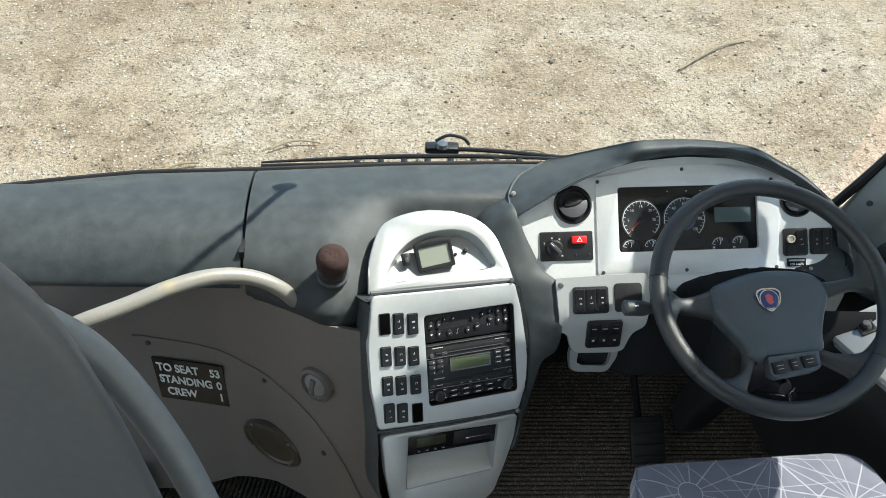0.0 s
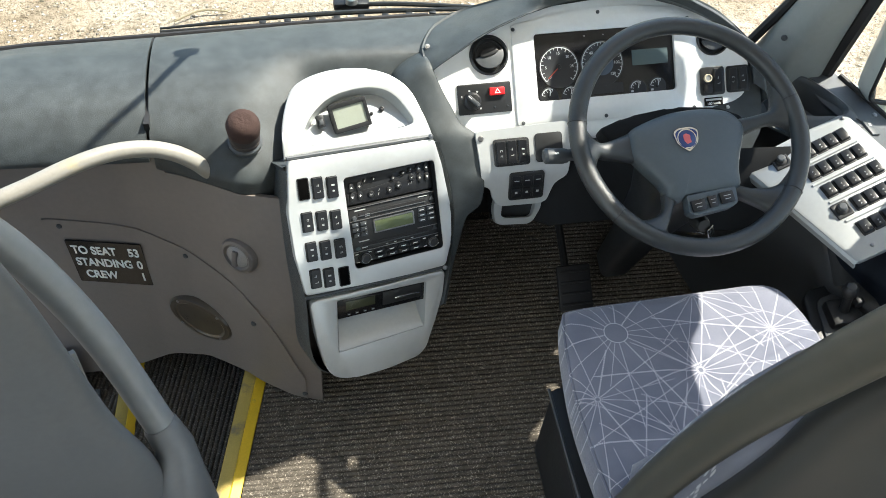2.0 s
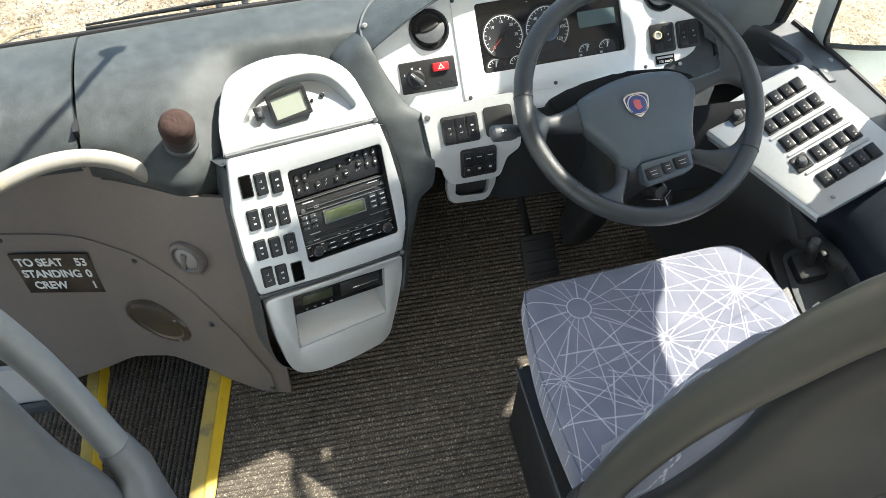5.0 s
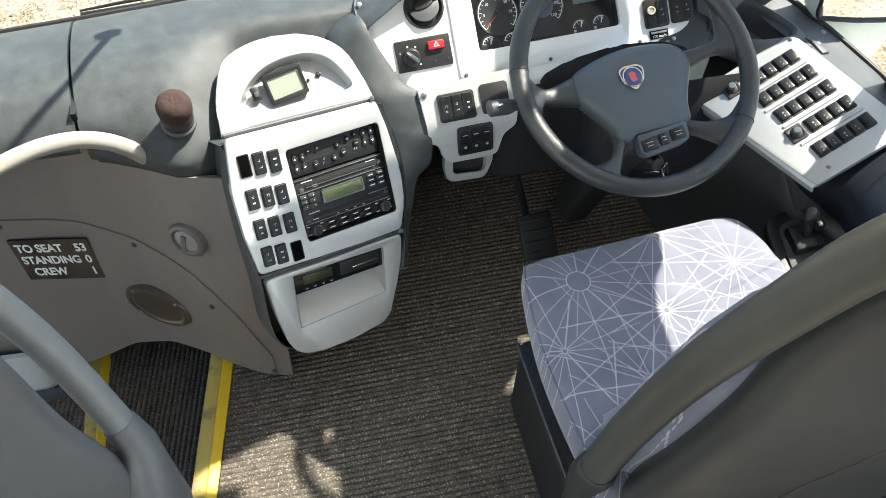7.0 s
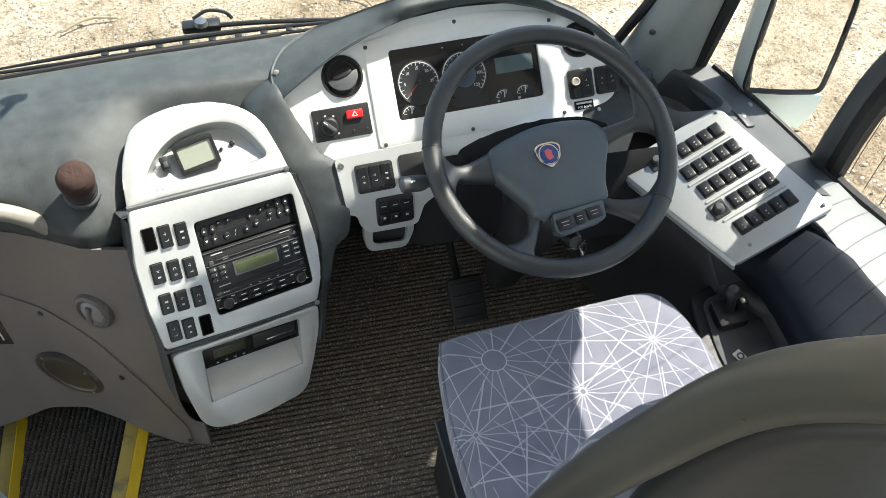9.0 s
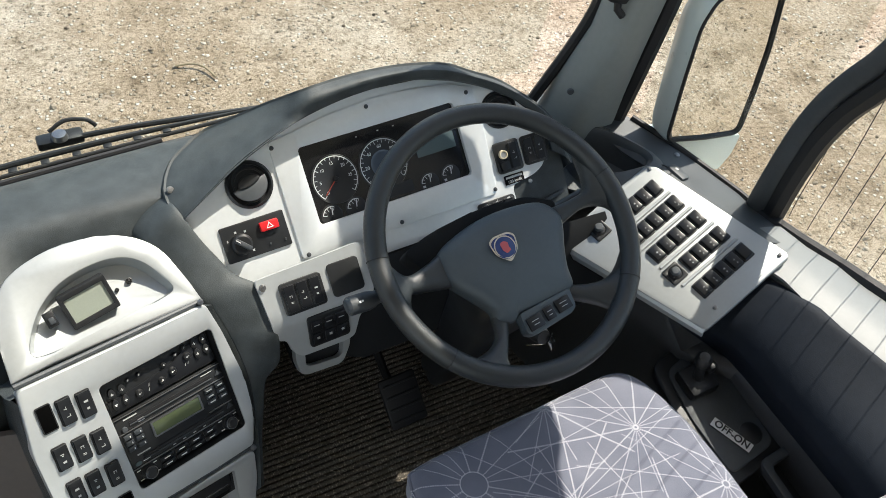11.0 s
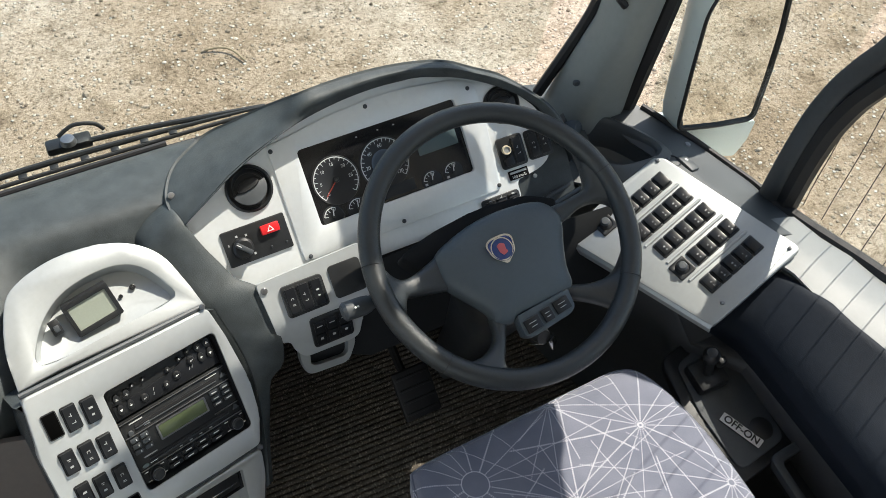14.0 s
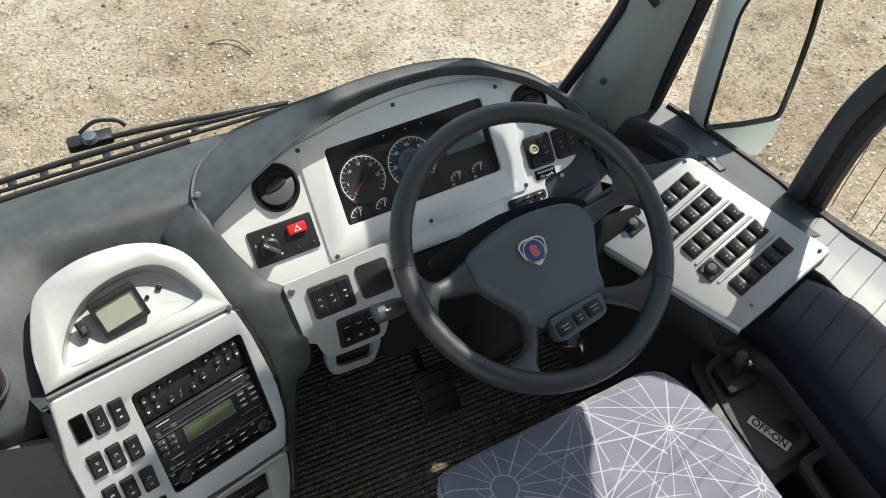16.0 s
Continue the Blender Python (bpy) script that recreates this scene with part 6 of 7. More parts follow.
    screw_head(t, frame_of((1.1165, 1.150, 0.594), (1, 0, -0.1), (0, 1, 0.1)), 0.006)
    # lever tray beside the seat
    tray = thing("lever_tray", frame_of((0.965, 0.70, 0.385), (1, 0.0, 0.10), (-0.05, 1.0, 0.12)), "black plastic tray with the parking brake lever", "tray")
    part("tray_plate", plate(mm(round_poly([(-70, -110), (75, -90), (80, 110), (30, 165), (-60, 150), (-75, 40)], 25, 5)), top=0.0, thick=0.02, bevel=0.006), M_BLACK, tray)
    part("inner_plate", plate(mm(round_poly([(-48, -88), (58, -72), (60, 90), (22, 140), (-42, 126), (-54, 30)], 20, 5)), top=0.004, thick=0.006, bevel=0.002), M_DGREY, tray)
    part("blank_disc", lathe([(0, 0.006), (0.018, 0.006), (0.021, 0.004), (0.021, 0)], 24), M_BLACK, tray, m=at(28, -40, 1))
    part("label_plate", plate(mm(rrect(0, 0, 82, 20, 1)), top=0.006, thick=0.003), M_BLACK, tray, m=at(-6, -28, 0, -66))
    part("label_face", plate(mm(rrect(0, 0, 80, 18, 1)), top=0.0068, thick=0.001), M_WHITE, tray, m=at(-6, -28, 0, -66))
    lettering("label_text", "OFF-ON", 0.019, M_BLACK, tray, at(-6, -28, 7.4, -66), bold=0.0004)
    lv = new("brake_lever")
    lv.parent = tray
    lv.matrix_local = at(-6, 84, 0)
    part("lever_base", box(0, 0, 0.012, 0.062, 0.058, 0.03, 0.008), M_BLACK, lv)
    part("lever_arm", tube([(0, 0, 0.02), (-0.004, 0.004, 0.05), (-0.010, 0.006, 0.085)], [0.010, 0.009, 0.010], 12), M_BLACK, lv)
    part("lever_knob", lathe([(0, 0.036), (0.009, 0.034), (0.0145, 0.026), (0.015, 0.012), (0.011, 0.0)], 20), M_BLACK, lv, "worn black knob", m=pose(-0.010, 0.006, 0.080, 0, -10, 0))
    part("lever_catch", box(0.018, 0.0, 0.052, 0.016, 0.014, 0.024, 0.004), M_BLACK, lv)
    pk = thing("side_pocket", frame_of((1.03, 0.50, 0.372), (1, 0, 0.1), (-0.05, 1, 0.1)), "empty black storage pocket beside the seat", "pocket")
    part("pocket_rim", plate(mm(round_poly([(-60, -140), (75, -130), (75, 110), (30, 118), (-55, 112)], 16)), [mm(round_poly([(-42, -124), (62, -116), (62, 94), (26, 100), (-40, 96)], 12))], top=0.006, thick=0.02, bevel=0.003), M_DGREY, pk)
    part("pocket_floor", plate(mm(round_poly([(-46, -126), (64, -118), (64, 98), (-44, 98)], 8)), top=-0.05, thick=0.004), M_BLACK, pk)


build_sill()


# ---- windows, pillars and mirror ----
def build_windows():
    # windscreen, one leaning curved pane
    rows = []
    for j in range(7):
        z = 0.60 + j * (1.35 / 6)
        rows.append([(x, edge_y(x) + 0.055 - (z - 0.6) * 0.16, z) for x in [-1.12 + 0.13 * i for i in range(17)] if x < 1.0])
    b = loft(rows)
    w = part("window_1", solidify(b, 0.006), M_GLASS)
    tagged(w, "large clear windscreen", "windscreen", kind="structure")
    w.visible_shadow = False
    # right front pillar
    rows = []
    # unseen above z 1: widths set to cast the shadow band on hood and fascia
    for z, l, r, d in ((0.58, (0.912, 1.370), (1.045, 1.275), 1.0), (0.70, (0.950, 1.360), (1.048, 1.268), 1.0), (0.80, (0.987, 1.350), (1.052, 1.260), 1.0), (0.95, (1.003, 1.342), (1.062, 1.248), 0.6), (1.05, (1.075, 1.285), (1.09, 1.245), 0.05), (1.14, (1.09, 1.255), (1.10, 1.235), 0.05), (1.196, (1.09, 1.255), (1.10, 1.235), 0.05), (1.205, (0.980, 1.385), (1.07, 1.22), 0.3), (1.23, (0.925, 1.42), (1.09, 1.20), 0.3), (1.39, (0.893, 1.43), (1.10, 1.20), 0.3), (1.45, (0.930, 1.43), (1.10, 1.21), 0.3), (1.485, (1.0, 1.37), (1.10, 1.25), 0.2), (1.52, (1.06, 1.34), (1.10, 1.28), 0.2), (1.70, (1.06, 1.34), (1.10, 1.28), 0.2), (1.80, (1.00, 1.36), (1.10, 1.28), 0.2), (2.10, (1.00, 1.36), (1.10, 1.28), 0.2), (2.40, (1.07, 1.33), (1.10, 1.28), 0.2)):
        a, c = Vector((*l, z)), Vector((*r, z))
        m = (a + c) / 2 + Vector((-0.045, -0.055, 0)) * d
        back = (a + c) / 2 + Vector((0.04, 0.05, 0)) * (0.4 if 1.1 < z < 1.2 else 1.0)
        rows.append([tuple(p) for p in spline([a, a.lerp(m, 0.5) + Vector((-0.01, -0.012, 0)) * d, m, c.lerp(m, 0.5) + Vector((-0.01, -0.012, 0)) * d, c, back], 3, True)])
    b = loft(rows, close=True)
    p = part("pillar_right", b, M_PILLAR)
    tagged(p, "grey trimmed windscreen pillar", "pillar", kind="structure")
    part("pillar_seal", tube(spline([(0.900, 1.366, 0.62), (0.980, 1.352, 0.80), (1.000, 1.340, 0.95), (1.015, 1.342, 1.08)], 6), 0.011, 8), M_RUBBER, p)
    part("window_seal", tube(spline([(1.056, 1.283, 0.60), (1.062, 1.270, 0.72), (1.070, 1.255, 0.88), (1.085, 1.245, 1.10)], 6), 0.019, 8), M_RUBBER, p)
    screw_head(p, frame_of((0.931, 1.292, 0.692), (0.8, -0.6, 0), (0.05, 0, 1)), 0.007, M_DGREY)
    # left pillar, mostly out of sight
    b = box(-1.13, 1.22, 1.3, 0.10, 0.14, 1.5, 0.02)
    tagged(part("pillar_left", b, M_PILLAR), "grey trimmed left windscreen pillar", "pillar", kind="structure")
    # fixed quarter pane
    def pane_row(y, z0, z1):
        x = wall_x(y) + 0.025
        return [(x, y, z0), (x, y, z1)]
    b = loft([pane_row(y, 0.55, 1.14) for y in (0.99, 1.08, 1.16, 1.266)])
    q = part("window_2", solidify(b, 0.005), M_GLASS)
    tagged(q, "fixed clear quarter window", "window", kind="structure")
    q.visible_shadow = False
    rows = [(wall_x(y) + 0.006, y, carve([(0.98, 0.552), (1.04, 0.562), (1.15, 0.588), (1.266, 0.606)], y)) for y in (0.98, 1.04, 1.1, 1.16, 1.22, 1.266)]
    part("window_frame", tube(rows, 0.007, 8), M_RUBBER, q, "black rubber bottom seal")
    # driver's window with its rounded black frame
    d = thing("window_3", Matrix.Identity(4), "driver's window with thin heating wires in a black rounded frame", "window", kind="structure")

    def fp(y, z, off=0.0):
        return (wall_x(y) + off, y, z)
    # above z 1, unseen, the frame bends forward to keep its shadow off the seat
    pts = [(1.000, 0.545), (0.998, 0.62), (0.994, 0.70), (0.988, 0.77), (0.974, 0.84), (0.953, 0.90), (0.932, 0.95), (0.922, 1.00), (0.950, 1.055), (1.0, 1.095), (1.045, 1.15), (1.055, 1.32), (1.02, 1.45), (0.91, 1.51), (0.82, 1.555), (0.40, 1.565), (0.20, 1.555), (0.20, 1.2), (0.20, 0.60)]
    pts = spline([fp(y, z) for y, z in pts], 5)
    part("window_frame", tube(pts, 0.020, 12, flat=0.62, upv=(0.9, 0.4, 0)), M_DGREY, d, "dark grey curved window frame")
    pts2 = spline([fp(y, z, 0.012) for y, z in [(0.972, 0.56), (0.971, 0.64), (0.967, 0.71), (0.960, 0.77), (0.944, 0.835), (0.924, 0.885), (0.904, 0.935), (0.895, 0.985), (0.925, 1.045), (0.985, 1.10), (1.035, 1.16), (1.045, 1.32), (1.01, 1.44)]], 5)
    # thickened low down to block sun streaks on the key panel
    part("inner_seal", tube(pts2, [0.022 if p[2] < 1.0 else 0.010 for p in pts2], 8), M_RUBBER, d)
    rail = [fp(y, carve([(0.2, 0.60), (0.75, 0.582), (0.873, 0.562), (1.0, 0.552)], y), 0.0) for y in (0.99, 0.9, 0.8, 0.7, 0.6, 0.45, 0.3, 0.2)]
    part("slide_rail", tube(rail, 0.014, 8), M_RUBBER, d, "black slide rail")
    b = loft([[fp(y, 0.56, 0.02), fp(y, 1.53, 0.02)] for y in (0.96, 0.85, 0.7, 0.5, 0.3, 0.2)])
    g = part("pane", solidify(b, 0.005), M_GLASS, d)
    g.visible_shadow = False
    for i in range(16):
        y = 0.945 - 0.043 * i
        top = carve([(0.2, 1.47), (0.80, 1.46), (0.87, 1.40), (0.89, 1.02), (0.905, 0.93), (0.945, 0.82)], y)
        pts = [fp(y + 0.012 * math.sin(k * 1.3 + i) * 0.1, 0.575 + (top - 0.575) * k / 6, 0.017) for k in range(7)]
        part("heating_wire", tube(pts, 0.0008, 5), M_RUBBER, d)
    b = tube([fp(0.90, 0.94, -0.012), fp(0.885, 0.98, -0.014), fp(0.87, 1.02, -0.012)], 0.012, 10)
    part("catch", b, M_RUBBER, d, "black window catch")
    # dark thing hanging on the pillar
    h = thing("visor_hook", frame_of((0.985, 1.30, 0.93), (0.8, -0.55, 0), (0.05, 0, 1)), "black plastic visor hinge on the windscreen pillar", "hook")
    part("hook_body", box(0, 0, 0.02, 0.040, 0.085, 0.03, 0.010), M_RUBBER, h)
    part("hook_arm", tube([(0, -0.03, 0.02), (0.004, -0.055, 0.026), (0.016, -0.066, 0.026)], 0.007, 8), M_RUBBER, h)


build_windows()


def build_mirror():
    t = thing("side_mirror", frame_of((1.114, 1.187, 0.602), (0.992, -0.06, -0.092), (0.10, 0.03, 0.994)), "tall pale green exterior mirror on its bracket", "mirror")
    glass = round_poly([(0, 2), (-20, 136), (-35, 262), (-20, 316), (44, 328), (126, 320), (137, 277), (157, 200), (174, 98), (186, -6), (98, -6)], 20, 5)
    cx, cy = 62, 150

    def ring(k, z, lean=0.0):
        return [((cx + (x - cx) * k + lean) * MM, (cy + (y - cy) * (1 + (k - 1) * 0.6)) * MM, z * MM) for x, y in glass]
    b = loft([ring(0.70, -66, 0), ring(0.94, -60, -4), ring(1.06, -44, -4), ring(1.09, -28, -2), ring(1.09, -8, 0), ring(1.06, 3, 0), ring(1.03, 3, 0), ring(1.02, -6, 0)], close=True)
    b.verts.ensure_lookup_table()
    b.faces.new(b.verts[:len(glass)])
    part("housing", b, M_BODY, t, "pale green painted housing")
    part("glass", plate(mm(glass), top=0.0, thick=0.004), M_MIRROR, t, "convex mirror glass")
    part("glass_seal", tube([(p[0], p[1], 0.002) for p in ring(1.015, 0)], 0.0045, 6, closed=True), M_RUBBER, t)
    foot = [(-8, -8), (90, -16), (206, -20), (206, -70), (190, -112), (150, -104), (87, -60), (40, -30)]
    part("bracket", plate(mm(round_poly(foot, 8, 3)), top=-0.004, thick=0.06, bevel=0.006), M_BODY, t, "pale green mirror foot")


build_mirror()


# ---- windscreen wiper outside ----
def build_wiper():
    t = thing("windscreen_wiper", Matrix.Identity(4), "black windscreen wiper parked along the glass", "wiper")
    hub = Vector((0.045, 1.575, 0.604))
    part("motor_bracket", box(hub.x, hub.y + 0.006, hub.z - 0.002, 0.080, 0.030, 0.018, 0.005), M_BLACK, t)
    part("hub_cap", lathe([(0, 0.012), (0.012, 0.010), (0.015, 0.0)], 16), M_SCREW, t, m=pose(hub.x, hub.y, hub.z + 0.006))
    part("hose", tube(spline([hub + Vector((-0.015, 0.024, 0.004)), hub + Vector((0.015, 0.030, 0.017)), hub + Vector((0.05, 0.026, 0.013)), hub + Vector((0.065, 0.022, -0.002))], 5), 0.004, 8), M_RUBBER, t, "washer hose")
    L, R = Vector((-0.365, 1.50, 0.600)), Vector((0.40, 1.545, 0.594))
    blade = [L.lerp(R, i / 12) + Vector((0, 0, 0.004 * math.sin(i / 12 * 3.14))) for i in range(13)]
    part("blade_rubber", tube(blade, 0.004, 8), M_RUBBER, t)
    arch = [L.lerp(R, f) + Vector((0, 0.006 + 0.012 * math.sin(f * math.pi), 0.004 + 0.006 * math.sin(f * math.pi))) for f in [i / 20 for i in range(21)]]
    part("blade_bridge", tube(arch, [0.0025 + 0.0035 * math.sin(i / 20 * math.pi) for i in range(21)], 8), M_BLACK, t)
    for i in range(8):
        f = 0.28 + 0.07 * i
        p = L.lerp(R, f)
        part("blade_clip", box(p.x, p.y + 0.008, p.z + 0.005, 0.015, 0.016, 0.008, 0.002), M_BLACK, t)
    part("wiper_arm", tube(spline([hub, hub + Vector((0.10, -0.008, 0.004)), hub + Vector((0.20, -0.014, 0.001)), hub + Vector((0.36, -0.020, -0.010))], 4), 0.0055, 8), M_BLACK, t)


build_wiper()


def build_inside_mirror():
    t = thing("interior_mirror", Matrix.Identity(4), "black interior mirror on a thin arm at the windscreen", "mirror")
    part("arm", tube(spline([(0.30, 1.40, 1.82), (0.229, 1.415, 1.60), (0.150, 1.425, 1.42), (0.028, 1.43, 1.165)], 4), 0.007, 10), M_BLACK, t)
    part("head", box(0.030, 1.43, 1.185, 0.030, 0.02, 0.042, 0.008), M_BLACK, t)
    part("mirror_glass", box(0.030, 1.4185, 1.185, 0.025, 0.002, 0.036, 0.0008), M_MIRROR, t)


build_inside_mirror()


# ---- seat ----
def seat_fabric():
    """Blue grey moquette with bursts of pale stitched lines."""
    m = bpy.data.materials.new("seat_moquette")
    m.use_nodes = True
    nt = m.node_tree
    bs = nt.nodes["Principled BSDF"]
    tc = nt.nodes.new("ShaderNodeTexCoord")
    sep = nt.nodes.new("ShaderNodeSeparateXYZ")
    nt.links.new(tc.outputs["Object"], sep.inputs[0])

    def math_(op, a, b=None, c=None):
        n = nt.nodes.new("ShaderNodeMath")
        n.operation = op
        for i, v in enumerate((a, b, c)):
            if v is None:
                continue
            if isinstance(v, (int, float)):
                n.inputs[i].default_value = v
            else:
                nt.links.new(v, n.inputs[i])
        return n.outputs[0]
    total = None
    stars = [(0.602, 0.655, 16, 0.006, 0.27), (0.761, 0.725, 16, 0.003, 0.30), (0.464, 0.743, 16, 0.022, 0.30), (0.520, 0.520, 16, 0.012, 0.28), (0.395, 0.610, 14, 0.005, 0.26), (0.71, 0.50, 16, 0.018, 0.26), (0.640, 0.822, 14, 0.004, 0.22), (0.60, 0.38, 16, 0.008, 0.28), (0.84, 0.58, 14, 0.006, 0.24), (0.42, 0.40, 14, 0.012, 0.24)]
    for i, (sx, sy, n, r0, reach) in enumerate(stars):
        dx, dy = math_("SUBTRACT", sep.outputs[0], sx), math_("SUBTRACT", sep.outputs[1], sy)
        r = math_("SQRT", math_("ADD", math_("MULTIPLY", dx, dx), math_("MULTIPLY", dy, dy)))
        a = math_("ARCTAN2", dy, dx)
        k = math_("ADD", math_("MULTIPLY", a, n / (2 * math.pi)), 0.37 * i + 20)
        # uneven spacing of the rays
        k = math_("ADD", k, math_("MULTIPLY", math_("SINE", math_("MULTIPLY", a, 3.0)), 0.28))
        fr = math_("ABSOLUTE", math_("SUBTRACT", math_("FRACT", k), 0.5))
        off = math_("MULTIPLY", math_("SUBTRACT", 0.5, fr), math_("MULTIPLY", r, 2 * math.pi / n))
        line = math_("LESS_THAN", off, 0.00095)
        ray_id = math_("FLOOR", math_("ADD", k, 0.5))
        ln = math_("MULTIPLY", math_("ADD", math_("FRACT", math_("MULTIPLY", ray_id, 0.377)), 0.55), reach * 0.68)
        keep = math_("MULTIPLY", math_("GREATER_THAN", r, r0), math_("LESS_THAN", r, ln))
        dash_ = math_("GREATER_THAN", math_("SINE", math_("MULTIPLY", r, 1700.0)), -0.5)
        one = math_("MULTIPLY", math_("MULTIPLY", line, keep), dash_)
        ring = math_("LESS_THAN", math_("ABSOLUTE", math_("SUBTRACT", r, r0)), 0.0008)
        one = math_("MAXIMUM", one, ring)
        total = one if total is None else math_("MAXIMUM", total, one)
    no = nt.nodes.new("ShaderNodeTexNoise")
    no.inputs["Scale"].default_value = 14
    no.inputs["Detail"].default_value = 8
    nt.links.new(tc.outputs["Object"], no.inputs["Vector"])
    rp = nt.nodes.new("ShaderNodeValToRGB")
    rp.color_ramp.elements[0].position, rp.color_ramp.elements[0].color = 0.3, (0.128, 0.137, 0.178, 1)
    rp.color_ramp.elements[1].position, rp.color_ramp.elements[1].color = 0.7, (0.180, 0.188, 0.232, 1)
    nt.links.new(no.outputs["Fac"], rp.inputs["Fac"])
    mx = nt.nodes.new("ShaderNodeMix")
    mx.data_type = "RGBA"
    nt.links.new(math_("MULTIPLY", total, 0.6), mx.inputs["Factor"])
    nt.links.new(rp.outputs["Color"], mx.inputs[6])
    mx.inputs[7].default_value = (0.66, 0.66, 0.70, 1)
    nt.links.new(mx.outputs[2], bs.inputs["Base Color"])
    bs.inputs["Roughness"].default_value = 0.95
    bs.inputs["Specular IOR Level"].default_value = 0.1
    bs.inputs["Sheen Weight"].default_value = 0.35
    fz = nt.nodes.new("ShaderNodeTexNoise")
    fz.inputs["Scale"].default_value = 900
    nt.links.new(tc.outputs["Object"], fz.inputs["Vector"])
    h = math_("ADD", fz.outputs["Fac"], math_("MULTIPLY", total, 0.6))
    bp = nt.nodes.new("ShaderNodeBump")
    bp.inputs["Strength"].default_value, bp.inputs["Distance"].default_value = 0.5, 0.0012
    nt.links.new(h, bp.inputs["Height"])
    nt.links.new(bp.outputs["Normal"], bs.inputs["Normal"])
    return m


M_SEAT = seat_fabric()


def build_seat():
    t = thing("driver_seat", Matrix.Identity(4), "blue grey patterned driver's seat on a black base", "seat")
    out = [(0.378, 0.792), (0.400, 0.812), (0.52, 0.822), (0.634, 0.830), (0.72, 0.836), (0.795, 0.838), (0.832, 0.812), (0.855, 0.74), (0.866, 0.66), (0.868, 0.56), (0.862, 0.42), (0.845, 0.32), (0.40, 0.31), (0.378, 0.42), (0.366, 0.53), (0.362, 0.62), (0.366, 0.70)]
    sm = [(p.x, p.y) for p in spline([(*p, 0) for p in out], 4, True)]
    cx, cy = 0.615, 0.58
    rows = []
    for k, z in ((0.90, 0.335), (0.97, 0.35), (1.0, 0.39), (1.0, 0.432), (0.985, 0.448), (0.955, 0.456), (0.88, 0.461), (0.70, 0.463), (0.45, 0.463), (0.2, 0.463)):
        rows.append([(cx + (x - cx) * k, cy + (y - cy) * k, z + (-0.010 * math.cos((x - cx) * 7) * (1 - k) * 1.5 if z > 0.44 else 0) + (0.02 * max(0, 0.5 - (cy + (y - cy) * k)) if z > 0.44 else 0)) for x, y in sm])
    b = loft(rows, close=True)
    b.verts.ensure_lookup_table()
    b.faces.new(b.verts[-len(sm):])
    b.faces.new(b.verts[:len(sm)])
    part("cushion", b, M_SEAT, t, angle=60)
    # piping round the front and sides
    part("piping", tube([(cx + (x - cx) * 0.993, cy + (y - cy) * 0.993, 0.442) for x, y in sm], 0.0035, 6, closed=True), M_SEAT, t)
    # backrest
    rows = []
    for y, z, hw, th in ((0.405, 0.42, 0.21, 0.045), (0.40, 0.50, 0.225, 0.045), (0.372, 0.60, 0.225, 0.04), (0.345, 0.75, 0.215, 0.038), (0.325, 0.88, 0.195, 0.035), (0.315, 0.96, 0.16, 0.03), (0.312, 0.99, 0.11, 0.02)):
        row = []
        for i in range(20):
            a = 2 * math.pi * i / 20
            xx = math.copysign(abs(math.cos(a)) ** 0.6, math.cos(a)) * hw
            yy = math.copysign(abs(math.sin(a)) ** 0.7, math.sin(a)) * th
            side = 0.05 * (abs(xx) / hw) ** 3 if yy > 0 else 0
            row.append((0.625 + xx, y + yy + side, z))
        rows.append(row)
    b = loft(rows, close=True)
    b.verts.ensure_lookup_table()
    b.faces.new(b.verts[-20:])
    b.faces.new(b.verts[:20])
    part("backrest", b, M_SEAT, t, angle=60)
    # base box with its bright edges
    part("base_box", box(0.60, 0.56, 0.13, 0.44, 0.40, 0.26, 0.012), M_BLACK, t, "black painted steel base")
    part("base_lid", box(0.43, 0.59, 0.273, 0.125, 0.30, 0.012, 0.003), M_BLACK, t)
    part("lid_edge", tube([(0.367, 0.742, 0.281), (0.370, 0.60, 0.281), (0.376, 0.44, 0.281)], 0.0035, 6), M_DGREY, t)
    bk = part("belt_buckle", box(0, 0, 0, 0.030, 0.022, 0.055, 0.006), M_BLACK, t, m=pose(0.415, 0.485, 0.385, 20, 0, 10))
    part("release_button", box(0, 0, 0.029, 0.020, 0.014, 0.006, 0.002), M_RED, bk, "red belt release")


build_seat()


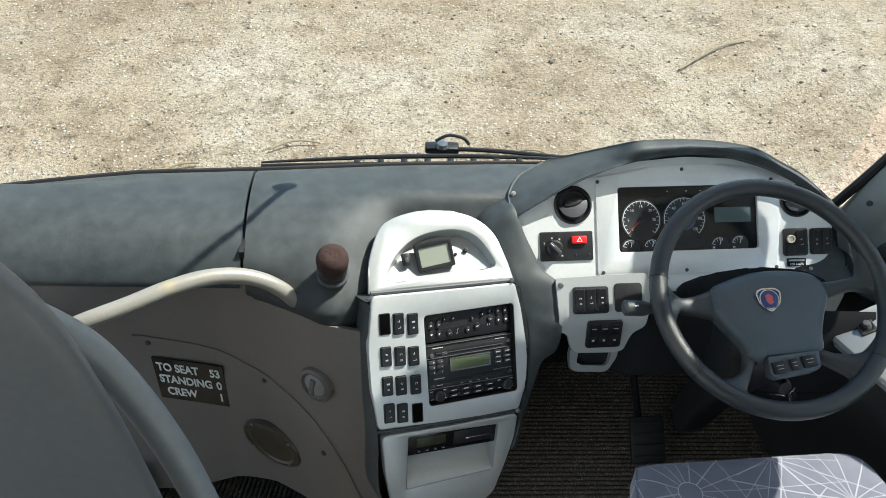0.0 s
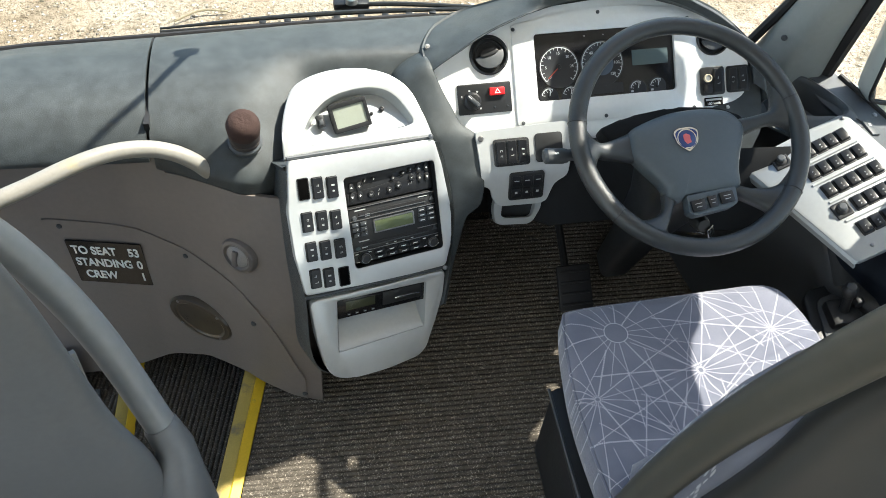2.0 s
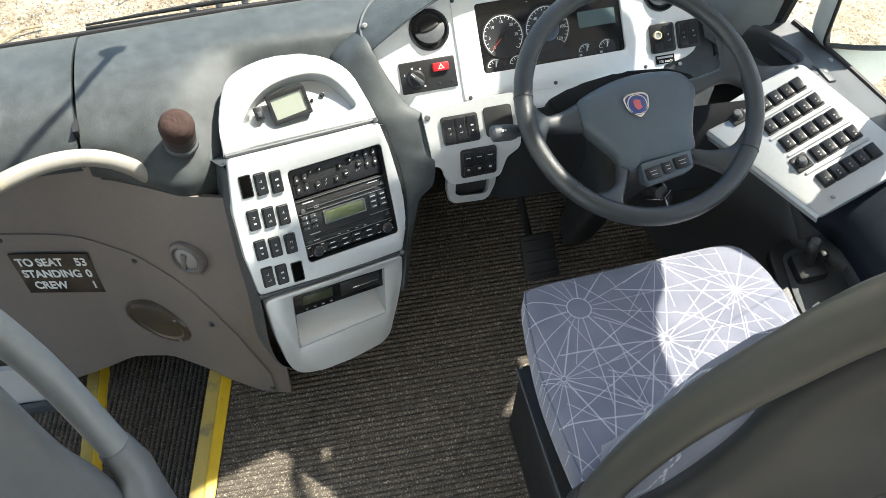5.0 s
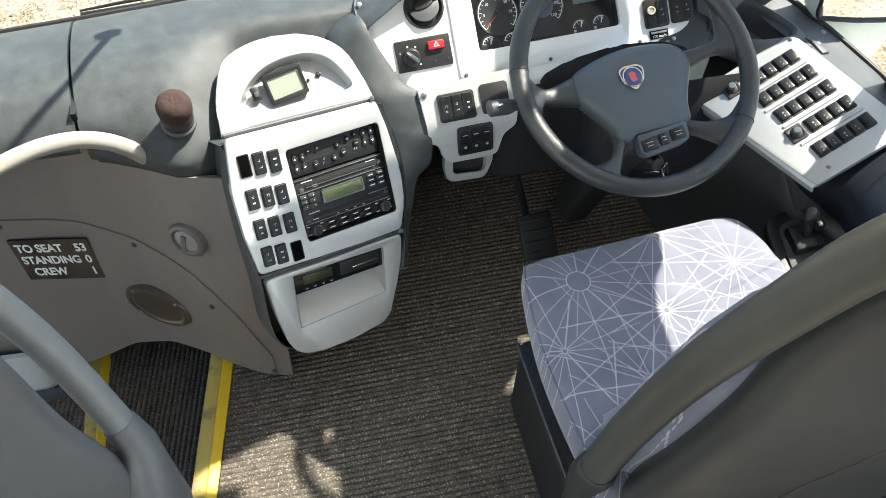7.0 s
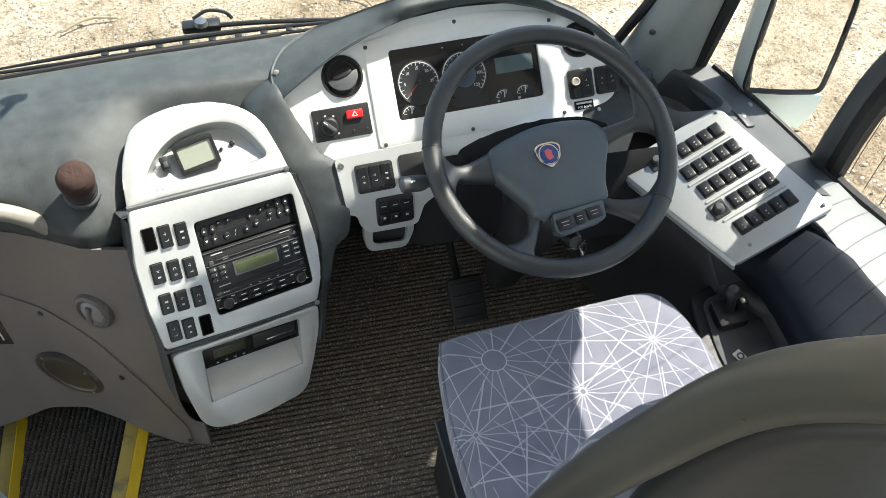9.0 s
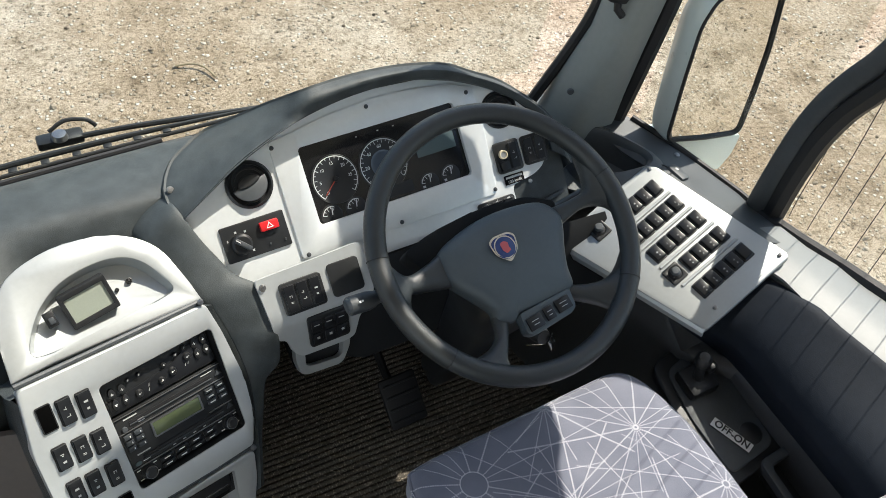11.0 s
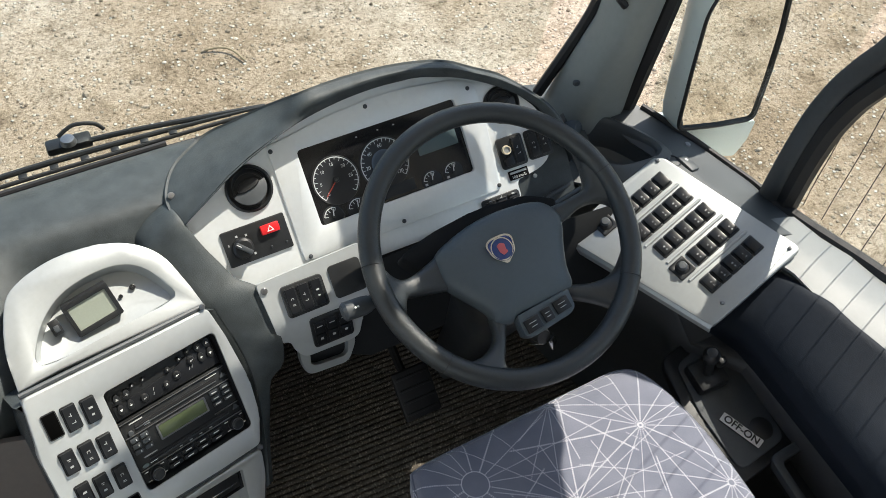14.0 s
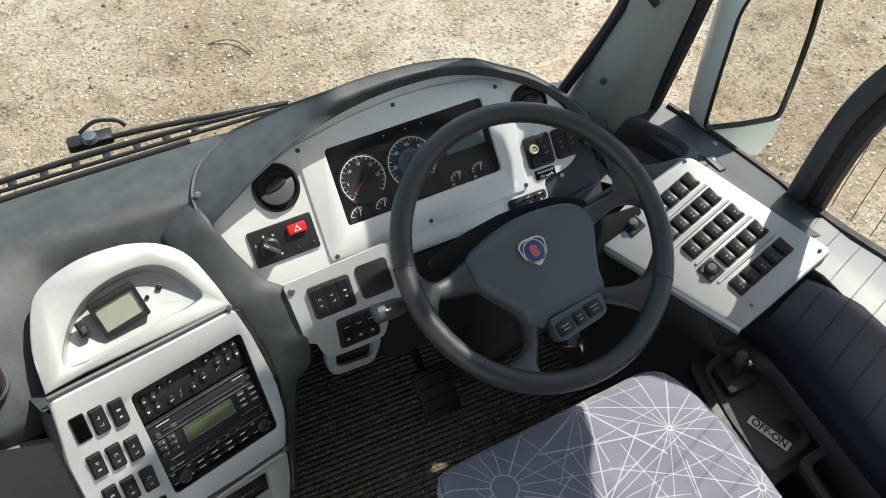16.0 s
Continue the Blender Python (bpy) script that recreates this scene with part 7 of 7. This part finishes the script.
# ---- moulded partitions with hand rails: behind the driver and beside the steps ----
def build_partition(name, side, rail, rim, r0, r1, label, low, rail_mat, shell_mat):
    """A moulded shell whose rail stands free of its edge and plugs into the shoulder below."""
    t = thing(name, Matrix.Identity(4), label, "partition", "partitions behind the cab")
    pts = spline([Vector(p) for p in rail], 7)
    n = len(pts) - 1
    part("hand_rail", tube(pts, [r0 + (r1 - r0) * i / n for i in range(n + 1)], 24), rail_mat, t, "thick rounded grey hand rail")
    p0, d = Vector(rail[0]), (Vector(rail[1]) - Vector(rail[0])).normalized()
    collar = [p0 + d * 0.030, p0 + d * 0.026, p0 + d * 0.012, p0 - d * 0.02, p0 - d * 0.06 + Vector((side * 0.012, -0.008, 0)), p0 - d * 0.14 + Vector((side * 0.03, -0.02, 0)), Vector((p0.x + side * 0.035, low[0], 0.0))]
    part("rail_socket", tube(collar, [r0 * 1.04, r0 * 1.14, r0 * 1.18, r0 * 1.3, r0 * 1.6, r0 * 2.0, r0 * 2.3], 24), shell_mat, t, "moulded socket at the foot of the rail")
    curve = spline([Vector(p) for p in [(rim[0][0] - side * 0.02, low[1], 0.0), (rim[0][0] - side * 0.008, (low[1] + rim[0][1]) / 2, rim[0][2] * 0.6)] + rim], 6)
    rows = []
    for p in curve:
        sec = [(0.03, 0.040, 0), (0.008, 0.022, 0), (0.0, 0.0, 0), (0.010, -0.016, 0), (0.04, -0.027, 0), (0.12, -0.040, 0), (0.28, -0.052, -0.004), (0.50, -0.052, -0.008)]
        rows.append([tuple(q) for q in spline([p + Vector((side * a, b, c)) for a, b, c in sec], 4)])
    part("shell", solidify(loft(rows), 0.010), shell_mat, t, "dark moulded shell panel")
    # pressed bead across the shell
    bead = []
    for i in range(13):
        q = curve[int(i * (len(curve) - 1) / 12)]
        bead.append(q + Vector((side * (0.20 + 0.06 * math.sin(i / 12 * 3.1)), -0.047, -0.003)))
    part("shell_bead", tube(bead, 0.007, 8), shell_mat, t)
    return t


drv = build_partition("driver_partition", 1, [(0.372, 0.393, 0.458), (0.381, 0.367, 0.66), (0.398, 0.334, 0.857), (0.42, 0.29, 1.048), (0.456, 0.241, 1.227), (0.487, 0.15, 1.387), (0.537, 0.079, 1.48), (0.638, 0.044, 1.535), (0.808, 0.034, 1.56)], [(0.398, 0.330, 0.510), (0.410, 0.298, 0.680), (0.426, 0.274, 0.845), (0.450, 0.268, 1.010), (0.480, 0.236, 1.155), (0.520, 0.178, 1.262), (0.585, 0.11, 1.37), (0.69, 0.07, 1.43)], 0.028, 0.029, "dark grey moulded partition with a hand rail behind the driver's seat", (0.36, 0.36), M_RIM, M_SHELL)
# worn-through mark on the rail
mark = [Vector((0.4325, 0.2290, 1.2160)), Vector((0.4385, 0.2265, 1.2240)), Vector((0.4460, 0.2270, 1.2310)), Vector((0.4515, 0.2300, 1.2350))]
part("scuff_mark", tube(mark, [0.003, 0.005, 0.004, 0.003], 8), M_SCUFF, drv, "dark brown scuff")
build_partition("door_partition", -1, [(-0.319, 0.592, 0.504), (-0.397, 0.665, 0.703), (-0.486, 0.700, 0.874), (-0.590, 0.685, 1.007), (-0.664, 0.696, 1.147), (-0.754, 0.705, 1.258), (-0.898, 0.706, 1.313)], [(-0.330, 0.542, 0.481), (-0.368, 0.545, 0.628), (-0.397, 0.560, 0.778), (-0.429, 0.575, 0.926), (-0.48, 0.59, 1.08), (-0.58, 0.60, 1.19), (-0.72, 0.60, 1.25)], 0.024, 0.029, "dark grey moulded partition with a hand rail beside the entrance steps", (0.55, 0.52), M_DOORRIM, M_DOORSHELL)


# ---- pedals and knee space ----
def build_pedals():
    for name, x, y, z, w, h in (("brake_pedal", 0.545, 1.12, 0.10, 0.085, 0.11),):
        t = thing(name, frame_of((x, y, z), (1, 0.05, 0), (0, 0.75, 0.65)), "black rubber floor pedal under the dashboard", "pedal")
        part("pad", box(0, 0, 0, w, h, 0.014, 0.006), M_RUBBER, t)
        for i in range(4):
            part("grip_rib", box(0, (-0.36 + 0.24 * i) * h, 0.008, w * 0.85, 0.006, 0.005, 0.0015), M_RUBBER, t)
        part("pedal_arm", tube([(0, 0, -0.01), (0, 0.05, -0.06), (0, 0.16, -0.08)], 0.010, 8), M_BLACK, t)
    b = solidify(loft([[(x, edge_y(x) + (0.016 if z < 0.6 else 0.004), z - 0.075 * (z > 0.5) * min(1.0, max(0.0, (x - 0.72) / 0.1))) for z in (-0.08, 0.2, 0.45, 0.60, 0.642)] for x in [-1.12 + 0.12 * i for i in range(20)]]), 0.012)
    tagged(part("bulkhead", b, M_DARKWELL), "black front bulkhead of the knee space", "bulkhead", kind="structure")


build_pedals()


def build_knee_bolster():
    # added to block stray sun on the floor behind the wheel
    rows = []
    for y, z in ((1.150, 0.585), (1.128, 0.565), (1.112, 0.52), (1.096, 0.46), (1.084, 0.41), (1.094, 0.395), (1.16, 0.40)):
        rows.append([(x, y + 0.02 * math.sin((x - 0.25) * 3) - 0.035 * min(1.0, max(0.0, (x - 0.36) / 0.06)) - 0.055 * min(1.0, max(0.0, (x - 0.60) / 0.08)), z) for x in [0.30 + 0.06 * i for i in range(11)]])
    part("knee_bolster", solidify(loft(rows), 0.004), M_MATTE, dash, "black panel behind the steering column")


build_knee_bolster()


def build_shadow_loop():
    """An unseen loop in the upper side opening, added for its shadow on the floor."""
    t = thing("shadow_loop", Matrix.Identity(4), "unseen black loop added to cast a ring shadow on the floor", "handle")

    def hp(y, z):
        return (wall_x(y) + 0.01, y, z)
    part("loop", tube(spline([hp(y, z) for y, z in ((1.240, 1.70), (1.232, 1.76), (1.215, 1.83), (1.175, 1.885), (1.12, 1.905), (1.075, 1.89), (1.055, 1.85))], 5), 0.013, 10), M_RUBBER, t)
    part("cross_bar", tube([hp(1.205, 1.85), hp(1.180, 1.80), hp(1.155, 1.75)], 0.010, 10), M_RUBBER, t)


build_shadow_loop()
